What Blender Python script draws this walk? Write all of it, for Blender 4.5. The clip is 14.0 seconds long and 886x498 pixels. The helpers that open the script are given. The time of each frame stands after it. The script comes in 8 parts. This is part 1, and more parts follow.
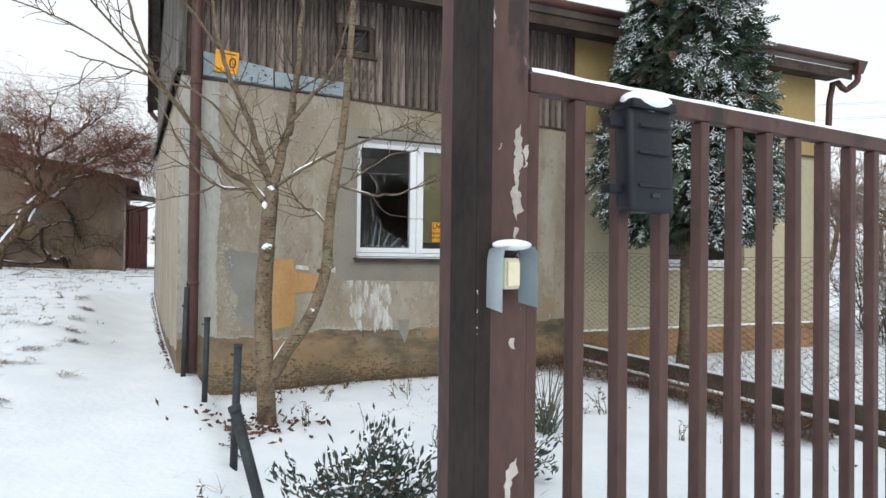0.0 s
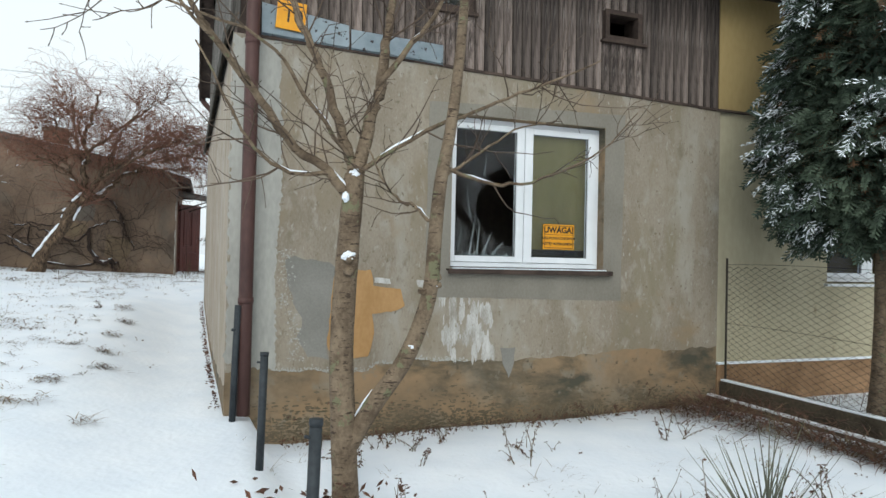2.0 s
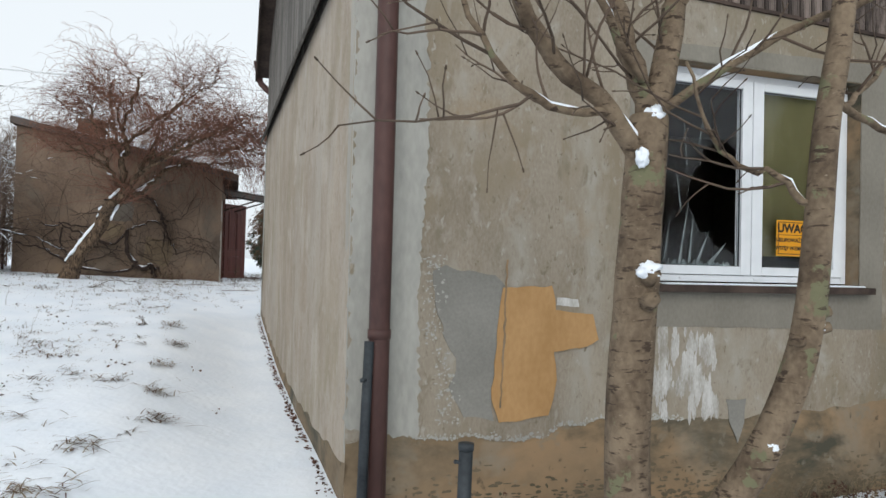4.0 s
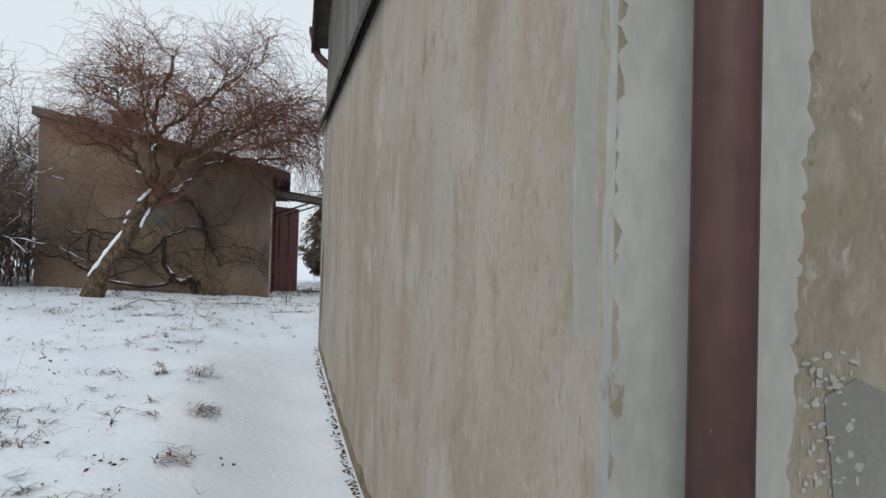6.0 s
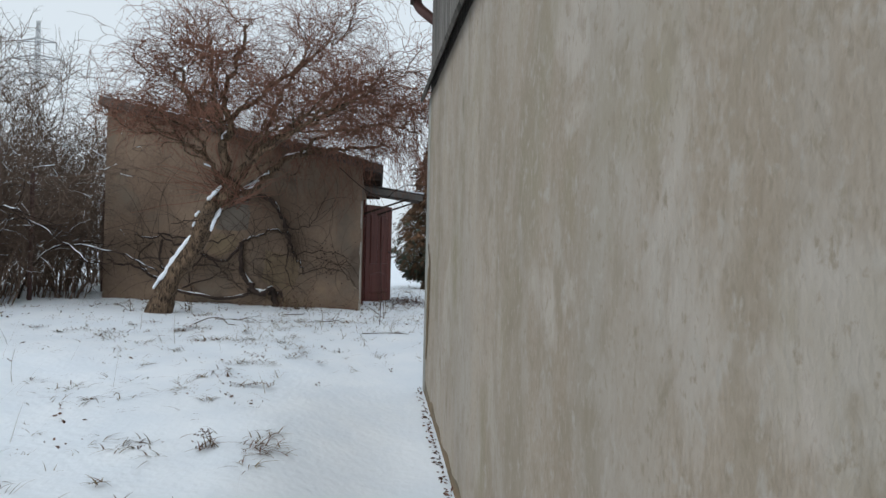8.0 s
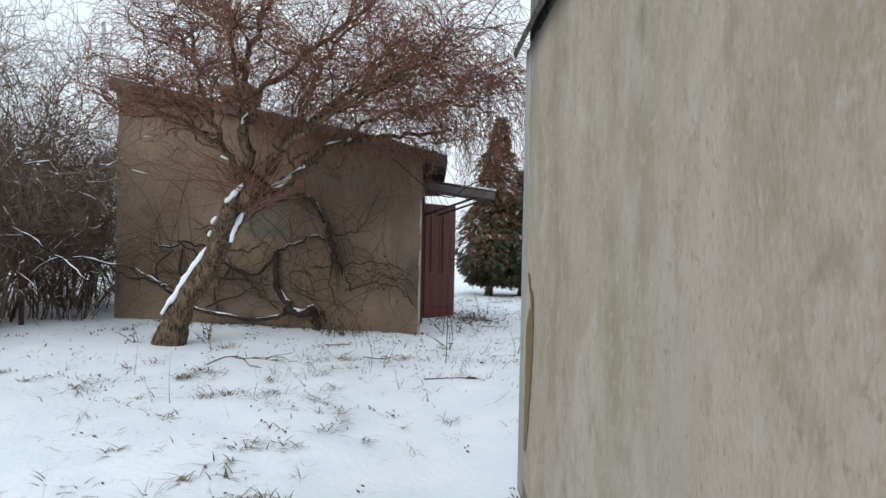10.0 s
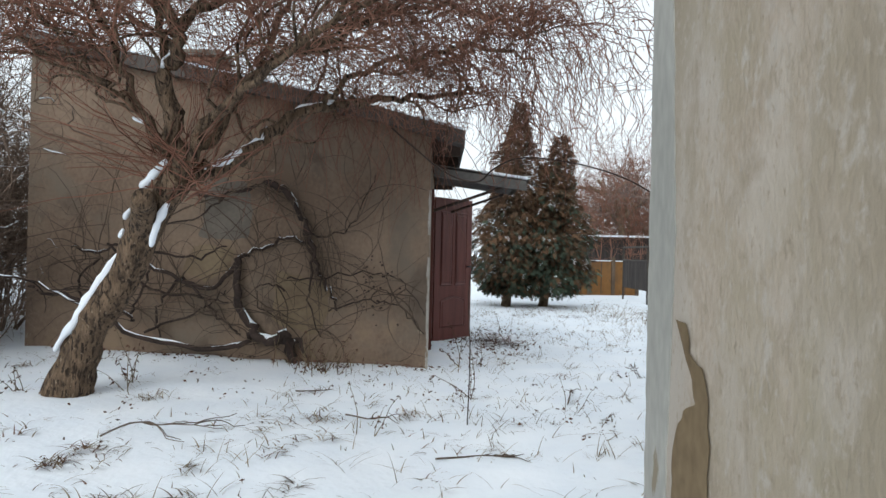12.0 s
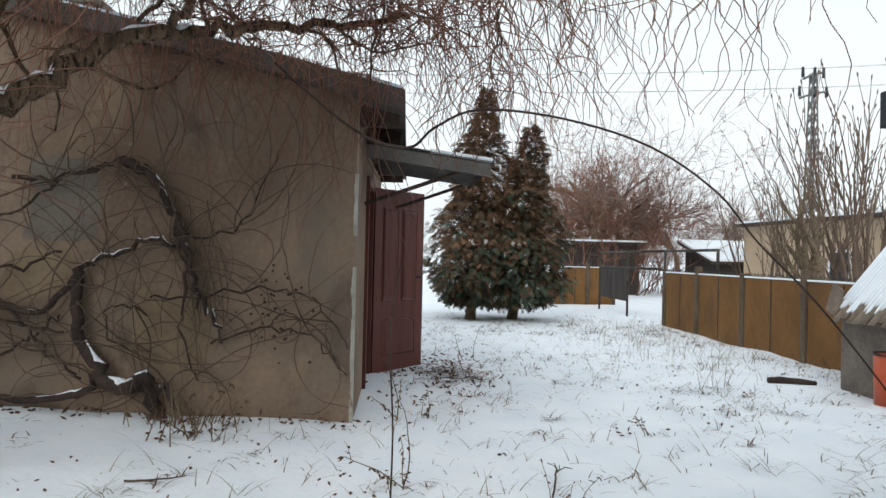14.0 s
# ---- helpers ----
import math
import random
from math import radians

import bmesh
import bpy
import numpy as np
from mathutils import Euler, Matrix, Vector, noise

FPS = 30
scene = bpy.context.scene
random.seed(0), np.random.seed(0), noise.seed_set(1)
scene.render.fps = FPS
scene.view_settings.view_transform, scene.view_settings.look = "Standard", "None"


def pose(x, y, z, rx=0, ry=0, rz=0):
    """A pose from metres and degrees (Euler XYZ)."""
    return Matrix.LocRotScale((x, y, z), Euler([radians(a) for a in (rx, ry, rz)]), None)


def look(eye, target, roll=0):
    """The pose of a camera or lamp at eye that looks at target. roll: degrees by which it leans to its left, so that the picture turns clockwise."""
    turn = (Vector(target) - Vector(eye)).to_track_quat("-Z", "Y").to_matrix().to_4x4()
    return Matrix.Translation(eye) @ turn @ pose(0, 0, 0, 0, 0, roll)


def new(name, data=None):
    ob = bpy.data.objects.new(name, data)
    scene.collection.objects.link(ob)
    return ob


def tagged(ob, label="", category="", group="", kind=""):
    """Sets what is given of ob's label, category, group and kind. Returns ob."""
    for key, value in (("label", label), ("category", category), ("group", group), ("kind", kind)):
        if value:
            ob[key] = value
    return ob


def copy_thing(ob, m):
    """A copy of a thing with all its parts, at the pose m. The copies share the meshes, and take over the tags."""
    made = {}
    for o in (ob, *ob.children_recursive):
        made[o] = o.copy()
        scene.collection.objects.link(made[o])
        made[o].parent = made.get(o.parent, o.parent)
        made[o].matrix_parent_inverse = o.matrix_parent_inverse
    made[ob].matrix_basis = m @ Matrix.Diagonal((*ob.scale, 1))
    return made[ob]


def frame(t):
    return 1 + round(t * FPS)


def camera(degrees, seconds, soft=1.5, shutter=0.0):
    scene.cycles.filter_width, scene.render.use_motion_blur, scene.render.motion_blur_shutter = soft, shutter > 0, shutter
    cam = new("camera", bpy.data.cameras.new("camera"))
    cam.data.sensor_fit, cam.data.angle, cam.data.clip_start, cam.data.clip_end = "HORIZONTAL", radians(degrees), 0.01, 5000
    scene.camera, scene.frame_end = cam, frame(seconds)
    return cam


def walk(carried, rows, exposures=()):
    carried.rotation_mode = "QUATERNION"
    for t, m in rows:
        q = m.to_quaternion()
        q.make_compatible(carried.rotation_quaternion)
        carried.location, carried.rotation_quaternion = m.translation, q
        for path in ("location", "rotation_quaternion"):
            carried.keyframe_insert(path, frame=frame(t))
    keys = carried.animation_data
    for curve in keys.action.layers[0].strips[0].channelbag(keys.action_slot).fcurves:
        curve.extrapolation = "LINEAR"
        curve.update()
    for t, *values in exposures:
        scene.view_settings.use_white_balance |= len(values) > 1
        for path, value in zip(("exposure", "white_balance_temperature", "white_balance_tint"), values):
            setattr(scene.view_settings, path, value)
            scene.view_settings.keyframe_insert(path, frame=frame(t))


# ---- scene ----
cam = camera(67.6, 14.0)
PATH = [
    (0, (0.474, 0.424, 1.507), (1.279, 2.254, 1.533), 0.7),
    (0.5, (0.65, 0.93, 1.534), (1.423, 2.774, 1.555), 0.4),
    (1, (0.632, 1.4, 1.56), (1.328, 3.275, 1.595), 1.0),
    (1.5, (0.638, 1.83, 1.541), (1.311, 3.713, 1.582), 1.2),
    (2, (0.577, 2.299, 1.575), (1.246, 4.183, 1.607), 1.3),
    (2.5, (0.441, 2.801, 1.589), (1.111, 4.685, 1.624), 1.4),
    (3, (0.331, 3.357, 1.596), (0.993, 5.244, 1.632), 1.3),
    (3.5, (0.2, 3.937, 1.577), (0.832, 5.834, 1.613), 1.3),
    (4, (0.128, 4.518, 1.59), (0.724, 6.427, 1.633), 1.5),
    (6.5, (0.125, 7.59, 1.833), (0.495, 9.555, 1.873), 1.4),
    (7, (0.118, 8.11, 1.851), (0.389, 10.092, 1.891), 1.3),
    (7.5, (0.093, 8.655, 1.895), (0.333, 10.64, 1.934), 1.3),
    (8, (0.071, 9.166, 1.934), (0.267, 11.157, 1.963), 1.3),
    (8.5, (-0.024, 9.7, 1.97), (0.105, 11.696, 1.993), 1.2),
    (10.8, (-0.052, 12.142, 2.255), (-0.027, 14.142, 2.253), 1.3),
    (11, (-0.056, 12.36, 2.245), (-0.028, 14.36, 2.255), 1.4),
    (11.5, (-0.06, 12.932, 2.224), (-0.044, 14.932, 2.226), 1.2),
    (12, (-0.106, 13.498, 2.235), (-0.095, 15.497, 2.244), 1.3),
    (12.5, (-0.06, 14.04, 2.225), (-0.057, 16.04, 2.241), 1.1),
    (13, (-0.016, 14.56, 2.208), (-0.019, 16.56, 2.233), 1.0),
    (13.5, (0.074, 15.026, 2.249), (0.089, 17.026, 2.278), 1.1),
    (14, (0.177, 15.408, 2.262), (0.282, 17.406, 2.287), 1.3),
]
EXPOSURES = [(0, 0.38, 6420, 6), (1.5, 0.34, 6320, 3), (3.5, 0.24, 6300, 6), (4.2, 0.18, 6400, 7), (6.5, -0.03, 6180, 6), (8.5, 0.0, 6100, 5), (10.8, 0.40, 6180, 6), (12, 0.40, 6230, 5), (13.5, 0.38, 6300, 6), (14, 0.33, 6400, 5)]
walk(cam, [(t, look(eye, target, roll)) for t, eye, target, roll in PATH], EXPOSURES)

# ---- light ----
world = bpy.data.worlds.new("overcast")
scene.world = world
world.use_nodes = True
wn, wl = world.node_tree.nodes, world.node_tree.links
sky = wn.new("ShaderNodeTexSky")
sky.sky_type = "NISHITA"
sky.sun_disc = False
sky.sun_elevation, sky.sun_rotation = radians(32), radians(200)
sky.air_density, sky.dust_density, sky.ozone_density = 1.0, 4.0, 1.0
grey = wn.new("ShaderNodeHueSaturation")
grey.inputs["Saturation"].default_value = 0.16
cloud = wn.new("ShaderNodeMix")
cloud.data_type = "RGBA"
cloud.inputs["Factor"].default_value = 0.72
cloud.inputs["B"].default_value = (7.6, 7.9, 8.3, 1)
wl.new(sky.outputs["Color"], grey.inputs["Color"])
wl.new(grey.outputs["Color"], cloud.inputs["A"])
wl.new(cloud.outputs["Result"], wn["Background"].inputs["Color"])
wn["Background"].inputs["Strength"].default_value = 0.12

sun = new("sun", bpy.data.lights.new("sun", "SUN"))
sun.data.energy, sun.data.angle, sun.data.color = 0.7, radians(40), (1.0, 0.97, 0.93)
sun.matrix_world = look((-3.5, -9.0, 6.0), (0, 0, 0))

# ---- small builders ----
rng = random.Random(7)


def lerp(a, b, k):
    return a + (b - a) * k


def smooth(a, b, x):
    k = min(1.0, max(0.0, (x - a) / (b - a)))
    return k * k * (3 - 2 * k)


def box(bm, x0, x1, y0, y1, z0, z1, m=None, bevel=0.0):
    made = bmesh.ops.create_cube(bm, size=1.0)["verts"]
    for v in made:
        v.co = Vector((lerp(x0, x1, v.co.x + 0.5), lerp(y0, y1, v.co.y + 0.5), lerp(z0, z1, v.co.z + 0.5)))
    if bevel:
        edges = list({e for v in made for e in v.link_edges})
        got = bmesh.ops.bevel(bm, geom=edges, offset=bevel, segments=2, profile=0.6, affect="EDGES")
        made = list({v for f in got["faces"] for v in f.verts} | {v for v in made if v.is_valid})
    if m is not None:
        bmesh.ops.transform(bm, matrix=m, verts=[v for v in made if v.is_valid])
    return made


class Tubes:
    """Gathers many tubes into one mesh."""

    def __init__(self):
        self.v, self.f = [], []

    def add(self, pts, radii, sides=6, cap=True):
        n = len(pts)
        start = len(self.v)
        ref = Vector((0.31, 0.17, 0.93))
        for i, p in enumerate(pts):
            d = (pts[min(i + 1, n - 1)] - pts[max(i - 1, 0)])
            if d.length < 1e-6:
                d = Vector((0, 0, 1))
            d.normalize()
            a = d.cross(ref)
            if a.length < 0.1:
                a = d.cross(Vector((1, 0, 0)))
            a.normalize()
            b = d.cross(a)
            for k in range(sides):
                w = 2 * math.pi * k / sides
                self.v.append(p + (a * math.cos(w) + b * math.sin(w)) * radii[i])
        for i in range(n - 1):
            for k in range(sides):
                q = start + i * sides
                k2 = (k + 1) % sides
                self.f.append((q + k, q + k2, q + sides + k2, q + sides + k))
        if cap:
            self.f.append(tuple(start + k for k in reversed(range(sides))))
            self.f.append(tuple(start + (n - 1) * sides + k for k in range(sides)))

    def mesh(self, name):
        me = bpy.data.meshes.new(name)
        me.from_pydata([tuple(p) for p in self.v], [], self.f)
        me.update()
        return me


def soften(me):
    for p in me.polygons:
        p.use_smooth = True
    return me


def to_mesh(name, bm, material, shade=False):
    me = bpy.data.meshes.new(name)
    bmesh.ops.recalc_face_normals(bm, faces=bm.faces)
    bm.to_mesh(me)
    bm.free()
    me.materials.append(material)
    return soften(me) if shade else me


def part(name, shape, material, parent=None, label="", shade=False):
    """Links a bmesh, Tubes or mesh as ONE object under a thing or a part."""
    if isinstance(shape, Tubes):
        me = soften(shape.mesh(name))
        me.materials.append(material)
    elif isinstance(shape, bpy.types.Mesh):
        me = shape
        if not me.materials:
            me.materials.append(material)
    else:
        me = to_mesh(name, shape, material, shade)
    ob = new(name, me)
    if parent is not None:
        ob.parent = parent
    if label:
        tagged(ob, label)
    if name in ("twigs", "branches", "shoots", "limb_snow", "twig_snow", "stem_snow", "foliage", "crown", "foliage_snow", "browned_foliage", "mesh", "stems", "leaves", "blades", "stick", "stalks"):
        tagged(ob, kind="stuff")
    return ob


def thing(name, place, label, category, group="", kind=""):
    """An empty at the thing's base; its parts are built in its own axes."""
    ob = new(name)
    ob.empty_display_size = 0.2
    ob.matrix_world = place if isinstance(place, Matrix) else Matrix.Translation(place)
    return tagged(ob, label, category, group, kind)


def spline(pts, steps=5):
    """Smooth points through the given ones."""
    pts = [Vector(p) for p in pts]
    out = []
    for i in range(len(pts) - 1):
        p0, p1, p2, p3 = pts[max(i - 1, 0)], pts[i], pts[i + 1], pts[min(i + 2, len(pts) - 1)]
        for k in range(steps):
            t = k / steps
            out.append(0.5 * ((2 * p1) + (p2 - p0) * t + (2 * p0 - 5 * p1 + 4 * p2 - p3) * t * t + (3 * p1 - p0 - 3 * p2 + p3) * t ** 3))
    out.append(pts[-1])
    return out


def fade(a, b, n):
    return [lerp(a, b, i / max(1, n - 1)) for i in range(n)]


# ---- materials ----
def node_material(name):
    m = bpy.data.materials.new(name)
    m.use_nodes = True
    return m, m.node_tree.nodes, m.node_tree.links, m.node_tree.nodes["Principled BSDF"]


def surface(name, dark, light, fine=40.0, coarse=3.0, stretch=(1, 1, 1), rough=0.85, bump=0.2, depth=0.004, metal=0.0, spots=None, spot_scale=20.0, spot_at=0.62, spec=0.3, vary=0.0, island=False, blotch=None, blotch_scale=1.3, blotch_at=0.55, layers=()):
    """Two scales of noise between two colours, with optional spots and blotches of their own colour and fine relief."""
    m, n, l, bsdf = node_material(name)
    geo = n.new("ShaderNodeTexCoord")
    mapping = n.new("ShaderNodeMapping")
    mapping.inputs["Scale"].default_value = stretch
    l.new(geo.outputs["Object"], mapping.inputs["Vector"])
    big, small = n.new("ShaderNodeTexNoise"), n.new("ShaderNodeTexNoise")
    big.inputs["Scale"].default_value, big.inputs["Detail"].default_value = coarse, 5
    small.inputs["Scale"].default_value, small.inputs["Detail"].default_value = fine, 6
    for t in (big, small):
        l.new(mapping.outputs["Vector"], t.inputs["Vector"])
    add = n.new("ShaderNodeMath")
    add.operation = "ADD"
    half = n.new("ShaderNodeMath")
    half.operation = "MULTIPLY"
    half.inputs[1].default_value = 0.5
    l.new(big.outputs["Fac"], add.inputs[0])
    l.new(small.outputs["Fac"], half.inputs[0])
    l.new(half.outputs[0], add.inputs[1])
    ramp = n.new("ShaderNodeValToRGB")
    ramp.color_ramp.elements[0].position, ramp.color_ramp.elements[1].position = 0.55, 0.95
    ramp.color_ramp.elements[0].color, ramp.color_ramp.elements[1].color = (*dark, 1), (*light, 1)
    l.new(add.outputs[0], ramp.inputs["Fac"])
    col = ramp.outputs["Color"]
    for colour, scale, at, width, how in ((blotch, blotch_scale, blotch_at, 0.14, None), (spots, spot_scale, spot_at, 0.03, None), *layers):
        if colour is None:
            continue
        tex = n.new("ShaderNodeTexNoise")
        tex.inputs["Scale"].default_value, tex.inputs["Detail"].default_value = scale, 7
        tex.inputs["Roughness"].default_value = 0.6
        if how is None:
            l.new(mapping.outputs["Vector"], tex.inputs["Vector"])
        else:
            own = n.new("ShaderNodeMapping")
            own.inputs["Scale"].default_value = how
            tex.inputs["Distortion"].default_value = 0.3
            own.inputs["Location"].default_value = (scale, 7 * at, 3)
            l.new(geo.outputs["Object"], own.inputs["Vector"])
            l.new(own.outputs["Vector"], tex.inputs["Vector"])
        edge = n.new("ShaderNodeMapRange")
        edge.inputs["From Min"].default_value, edge.inputs["From Max"].default_value = at, at + width
        l.new(tex.outputs["Fac"], edge.inputs["Value"])
        mix = n.new("ShaderNodeMix")
        mix.data_type = "RGBA"
        l.new(edge.outputs["Result"], mix.inputs["Factor"])
        l.new(col, mix.inputs["A"])
        mix.inputs["B"].default_value = (*colour, 1)
        col = mix.outputs["Result"]
    if vary:
        info = n.new("ShaderNodeNewGeometry") if island else n.new("ShaderNodeObjectInfo")
        hsv = n.new("ShaderNodeHueSaturation")
        rr = n.new("ShaderNodeMapRange")
        rr.inputs["To Min"].default_value, rr.inputs["To Max"].default_value = 1 - vary, 1 + vary
        l.new(info.outputs["Random Per Island" if island else "Random"], rr.inputs["Value"])
        l.new(rr.outputs["Result"], hsv.inputs["Value"])
        l.new(col, hsv.inputs["Color"])
        col = hsv.outputs["Color"]
    l.new(col, bsdf.inputs["Base Color"])
    bsdf.inputs["Roughness"].default_value = rough
    bsdf.inputs["Metallic"].default_value = metal
    bsdf.inputs["Specular IOR Level"].default_value = spec
    if bump:
        bm = n.new("ShaderNodeBump")
        bm.inputs["Strength"].default_value, bm.inputs["Distance"].default_value = bump, depth
        l.new(add.outputs[0], bm.inputs["Height"])
        l.new(bm.outputs["Normal"], bsdf.inputs["Normal"])
    return m


def snow_material(name, bump, depth):
    m, n, l, bsdf = node_material(name)
    geo = n.new("ShaderNodeTexCoord")
    a, b = n.new("ShaderNodeTexNoise"), n.new("ShaderNodeTexNoise")
    a.inputs["Scale"].default_value, a.inputs["Detail"].default_value = 2.2, 6
    b.inputs["Scale"].default_value, b.inputs["Detail"].default_value = 19, 8
    add = n.new("ShaderNodeMath")
    for t in (a, b):
        l.new(geo.outputs["Object"], t.inputs["Vector"])
    l.new(a.outputs["Fac"], add.inputs[0])
    l.new(b.outputs["Fac"], add.inputs[1])
    ramp = n.new("ShaderNodeValToRGB")
    ramp.color_ramp.elements[0].position, ramp.color_ramp.elements[1].position = 0.35, 0.7
    ramp.color_ramp.elements[0].color, ramp.color_ramp.elements[1].color = (0.775, 0.825, 0.89, 1), (0.855, 0.89, 0.935, 1)
    l.new(a.outputs["Fac"], ramp.inputs["Fac"])
    l.new(ramp.outputs["Color"], bsdf.inputs["Base Color"])
    bp = n.new("ShaderNodeBump")
    bp.inputs["Strength"].default_value, bp.inputs["Distance"].default_value = bump, depth
    l.new(add.outputs[0], bp.inputs["Height"])
    l.new(bp.outputs["Normal"], bsdf.inputs["Normal"])
    bsdf.inputs["Roughness"].default_value = 0.75
    bsdf.inputs["Specular IOR Level"].default_value = 0.2
    return m


SNOW = snow_material("snow", 0.36, 0.022)
SNOW_CAP = snow_material("snow_cap", 0.3, 0.01)
STREAK = (1.0, 1.0, 0.28)
COAT = surface("old_plaster_coat", (0.200, 0.166, 0.124), (0.302, 0.262, 0.208), 55, 1.6, (1.2, 1.2, 0.6), 0.92, 0.8, 0.009, layers=(((0.206, 0.176, 0.118), 1.3, 0.52, 0.18, (1.3, 1, 0.35)), ((0.320, 0.294, 0.248), 1.5, 0.53, 0.16, (1.5, 1, 0.5)), ((0.225, 0.185, 0.130), 2.2, 0.52, 0.16, (1.4, 1, 0.6)), ((0.322, 0.296, 0.252), 4, 0.55, 0.16, (1.5, 1, 0.8)), ((0.190, 0.160, 0.116), 6, 0.57, 0.14, (1.5, 1, 0.8)), ((0.335, 0.312, 0.270), 16, 0.60, 0.10, (1.4, 1, 0.8)), ((0.165, 0.138, 0.098), 22, 0.62, 0.08, (1.3, 1, 0.8)), ((0.252, 0.182, 0.108), 0.9, 0.60, 0.12, (1, 1, 1.2))))
SURROUND = surface("cement_window_surround", (0.175, 0.16, 0.133), (0.24, 0.222, 0.187), 50, 2.2, (1, 1, 0.6), 0.95, 0.2)
SIDE_COAT = surface("side_plaster", (0.290, 0.234, 0.175), (0.420, 0.356, 0.290), 52, 0.8, (1.2, 1.2, 0.7), 0.92, 0.9, 0.010, layers=(((0.424, 0.368, 0.312), 1.1, 0.53, 0.05, (1.1, 1.1, 0.8)), ((0.300, 0.256, 0.185), 0.8, 0.54, 0.10, (1.2, 1.2, 0.8)), ((0.372, 0.332, 0.286), 0.9, 0.48, 0.22, (1.7, 1.7, 0.5)), ((0.262, 0.218, 0.160), 1.4, 0.50, 0.22, (1.6, 1.6, 0.45)), ((0.278, 0.240, 0.165), 1.1, 0.55, 0.16, (1.3, 1.3, 0.5)), ((0.400, 0.352, 0.302), 2.6, 0.52, 0.20, (1.5, 1.5, 0.8)), ((0.276, 0.230, 0.172), 4.2, 0.54, 0.16, (1.5, 1.5, 0.8)), ((0.392, 0.348, 0.298), 11, 0.56, 0.14, (1.4, 1.4, 0.9)), ((0.274, 0.228, 0.168), 16, 0.60, 0.12, (1.4, 1.4, 0.9)), ((0.388, 0.342, 0.290), 28, 0.56, 0.16, (1.3, 1.3, 0.8)), ((0.268, 0.222, 0.166), 34, 0.58, 0.14, (1.3, 1.3, 0.8)), ((0.20, 0.165, 0.11), 2.2, 0.64, 0.10, (1.0, 1.0, 0.8))))
BASE_COAT = surface("bare_base_plaster", (0.140, 0.106, 0.068), (0.232, 0.170, 0.108), 24, 1.4, (1, 1, 1.2), 0.95, 0.5, 0.008, layers=(((0.275, 0.184, 0.105), 0.6, 0.45, 0.16, (1, 1, 1.8)), ((0.235, 0.205, 0.16), 1.6, 0.52, 0.20, (1, 1, 1.2)), ((0.068, 0.064, 0.046), 1.5, 0.50, 0.16, (0.8, 1, 1.6)), ((0.20, 0.175, 0.135), 6, 0.60, 0.12, (1, 1, 1)), ((0.08, 0.066, 0.045), 12, 0.62, 0.10, (1, 1, 0.8))))
MOSSY = surface("damp_mossy_plaster", (0.090, 0.075, 0.048), (0.165, 0.130, 0.085), 22, 2.0, (1, 1, 1.1), 0.95, 0.5, 0.008, layers=(((0.060, 0.060, 0.034), 3.0, 0.54, 0.16, (1, 1, 1.2)), ((0.17, 0.13, 0.085), 4, 0.56, 0.14, (1, 1, 0.8)), ((0.20, 0.16, 0.11), 15, 0.64, 0.05, (1, 1, 1))))
CEMENT = surface("grey_cement_patch", (0.175, 0.168, 0.150), (0.245, 0.235, 0.212), 60, 2, (1, 1, 1), 0.95, 0.15)
ORANGE_PATCH = surface("ochre_plaster_patch", (0.34, 0.195, 0.08), (0.44, 0.265, 0.12), 35, 3, (1, 1, 0.6), 0.92, 0.2)
PALE = surface("pale_lime_plaster", (0.264, 0.260, 0.238), (0.396, 0.387, 0.352), 30, 1.9, (1, 1, 0.4), 0.92, 0.3, spots=(0.229, 0.194, 0.141), spot_scale=6, spot_at=0.66)
NEWER_PLASTER = surface("newer_pale_plaster", (0.315, 0.295, 0.258), (0.385, 0.362, 0.322), 26, 1.8, (1.2, 1.2, 0.6), 0.92, 0.4, layers=(((0.30, 0.262, 0.215), 2.4, 0.54, 0.16, (1.4, 1.4, 0.8)), ((0.41, 0.385, 0.345), 6, 0.58, 0.10, (1.6, 1.6, 0.8))))
DAMP = surface("damp_brown_plaster", (0.105, 0.072, 0.038), (0.20, 0.145, 0.082), 26, 3, (1, 1, 0.7), 0.85, 0.4)
CHALK = surface("chalky_white_residue", (0.26, 0.235, 0.195), (0.55, 0.54, 0.52), 60, 7, (2.2, 1, 0.6), 0.95, 0.2)
YELLOW_WALL = surface("yellow_plaster", (0.285, 0.205, 0.085), (0.36, 0.265, 0.12), 25, 1.2, (1, 1, 0.4), 0.92, 0.2)
CREAM_WALL = surface("cream_plaster", (0.345, 0.308, 0.212), (0.435, 0.392, 0.275), 25, 1.2, (1, 1, 0.4), 0.92, 0.2, spots=(0.26, 0.22, 0.14), spot_scale=4, spot_at=0.66)
BROWN_PLINTH = surface("brown_plinth", (0.20, 0.12, 0.065), (0.33, 0.205, 0.115), 20, 2, (1, 1, 1), 0.92, 0.3)
PVC = surface("white_window_plastic", (0.64, 0.66, 0.68), (0.72, 0.735, 0.755), 8, 2, rough=0.35, bump=0.02, spec=0.5)
WOOD = surface("weathered_boards", (0.026, 0.019, 0.016), (0.215, 0.172, 0.150), 30, 5, (6, 6, 0.45), 0.9, 0.8, 0.008, vary=0.5, layers=(((0.022, 0.016, 0.014), 9, 0.56, 0.10, (7, 7, 0.35)), ((0.25, 0.22, 0.20), 12, 0.62, 0.08, (8, 8, 0.4))), blotch=(0.164, 0.094, 0.057), blotch_scale=1.2, blotch_at=0.6)
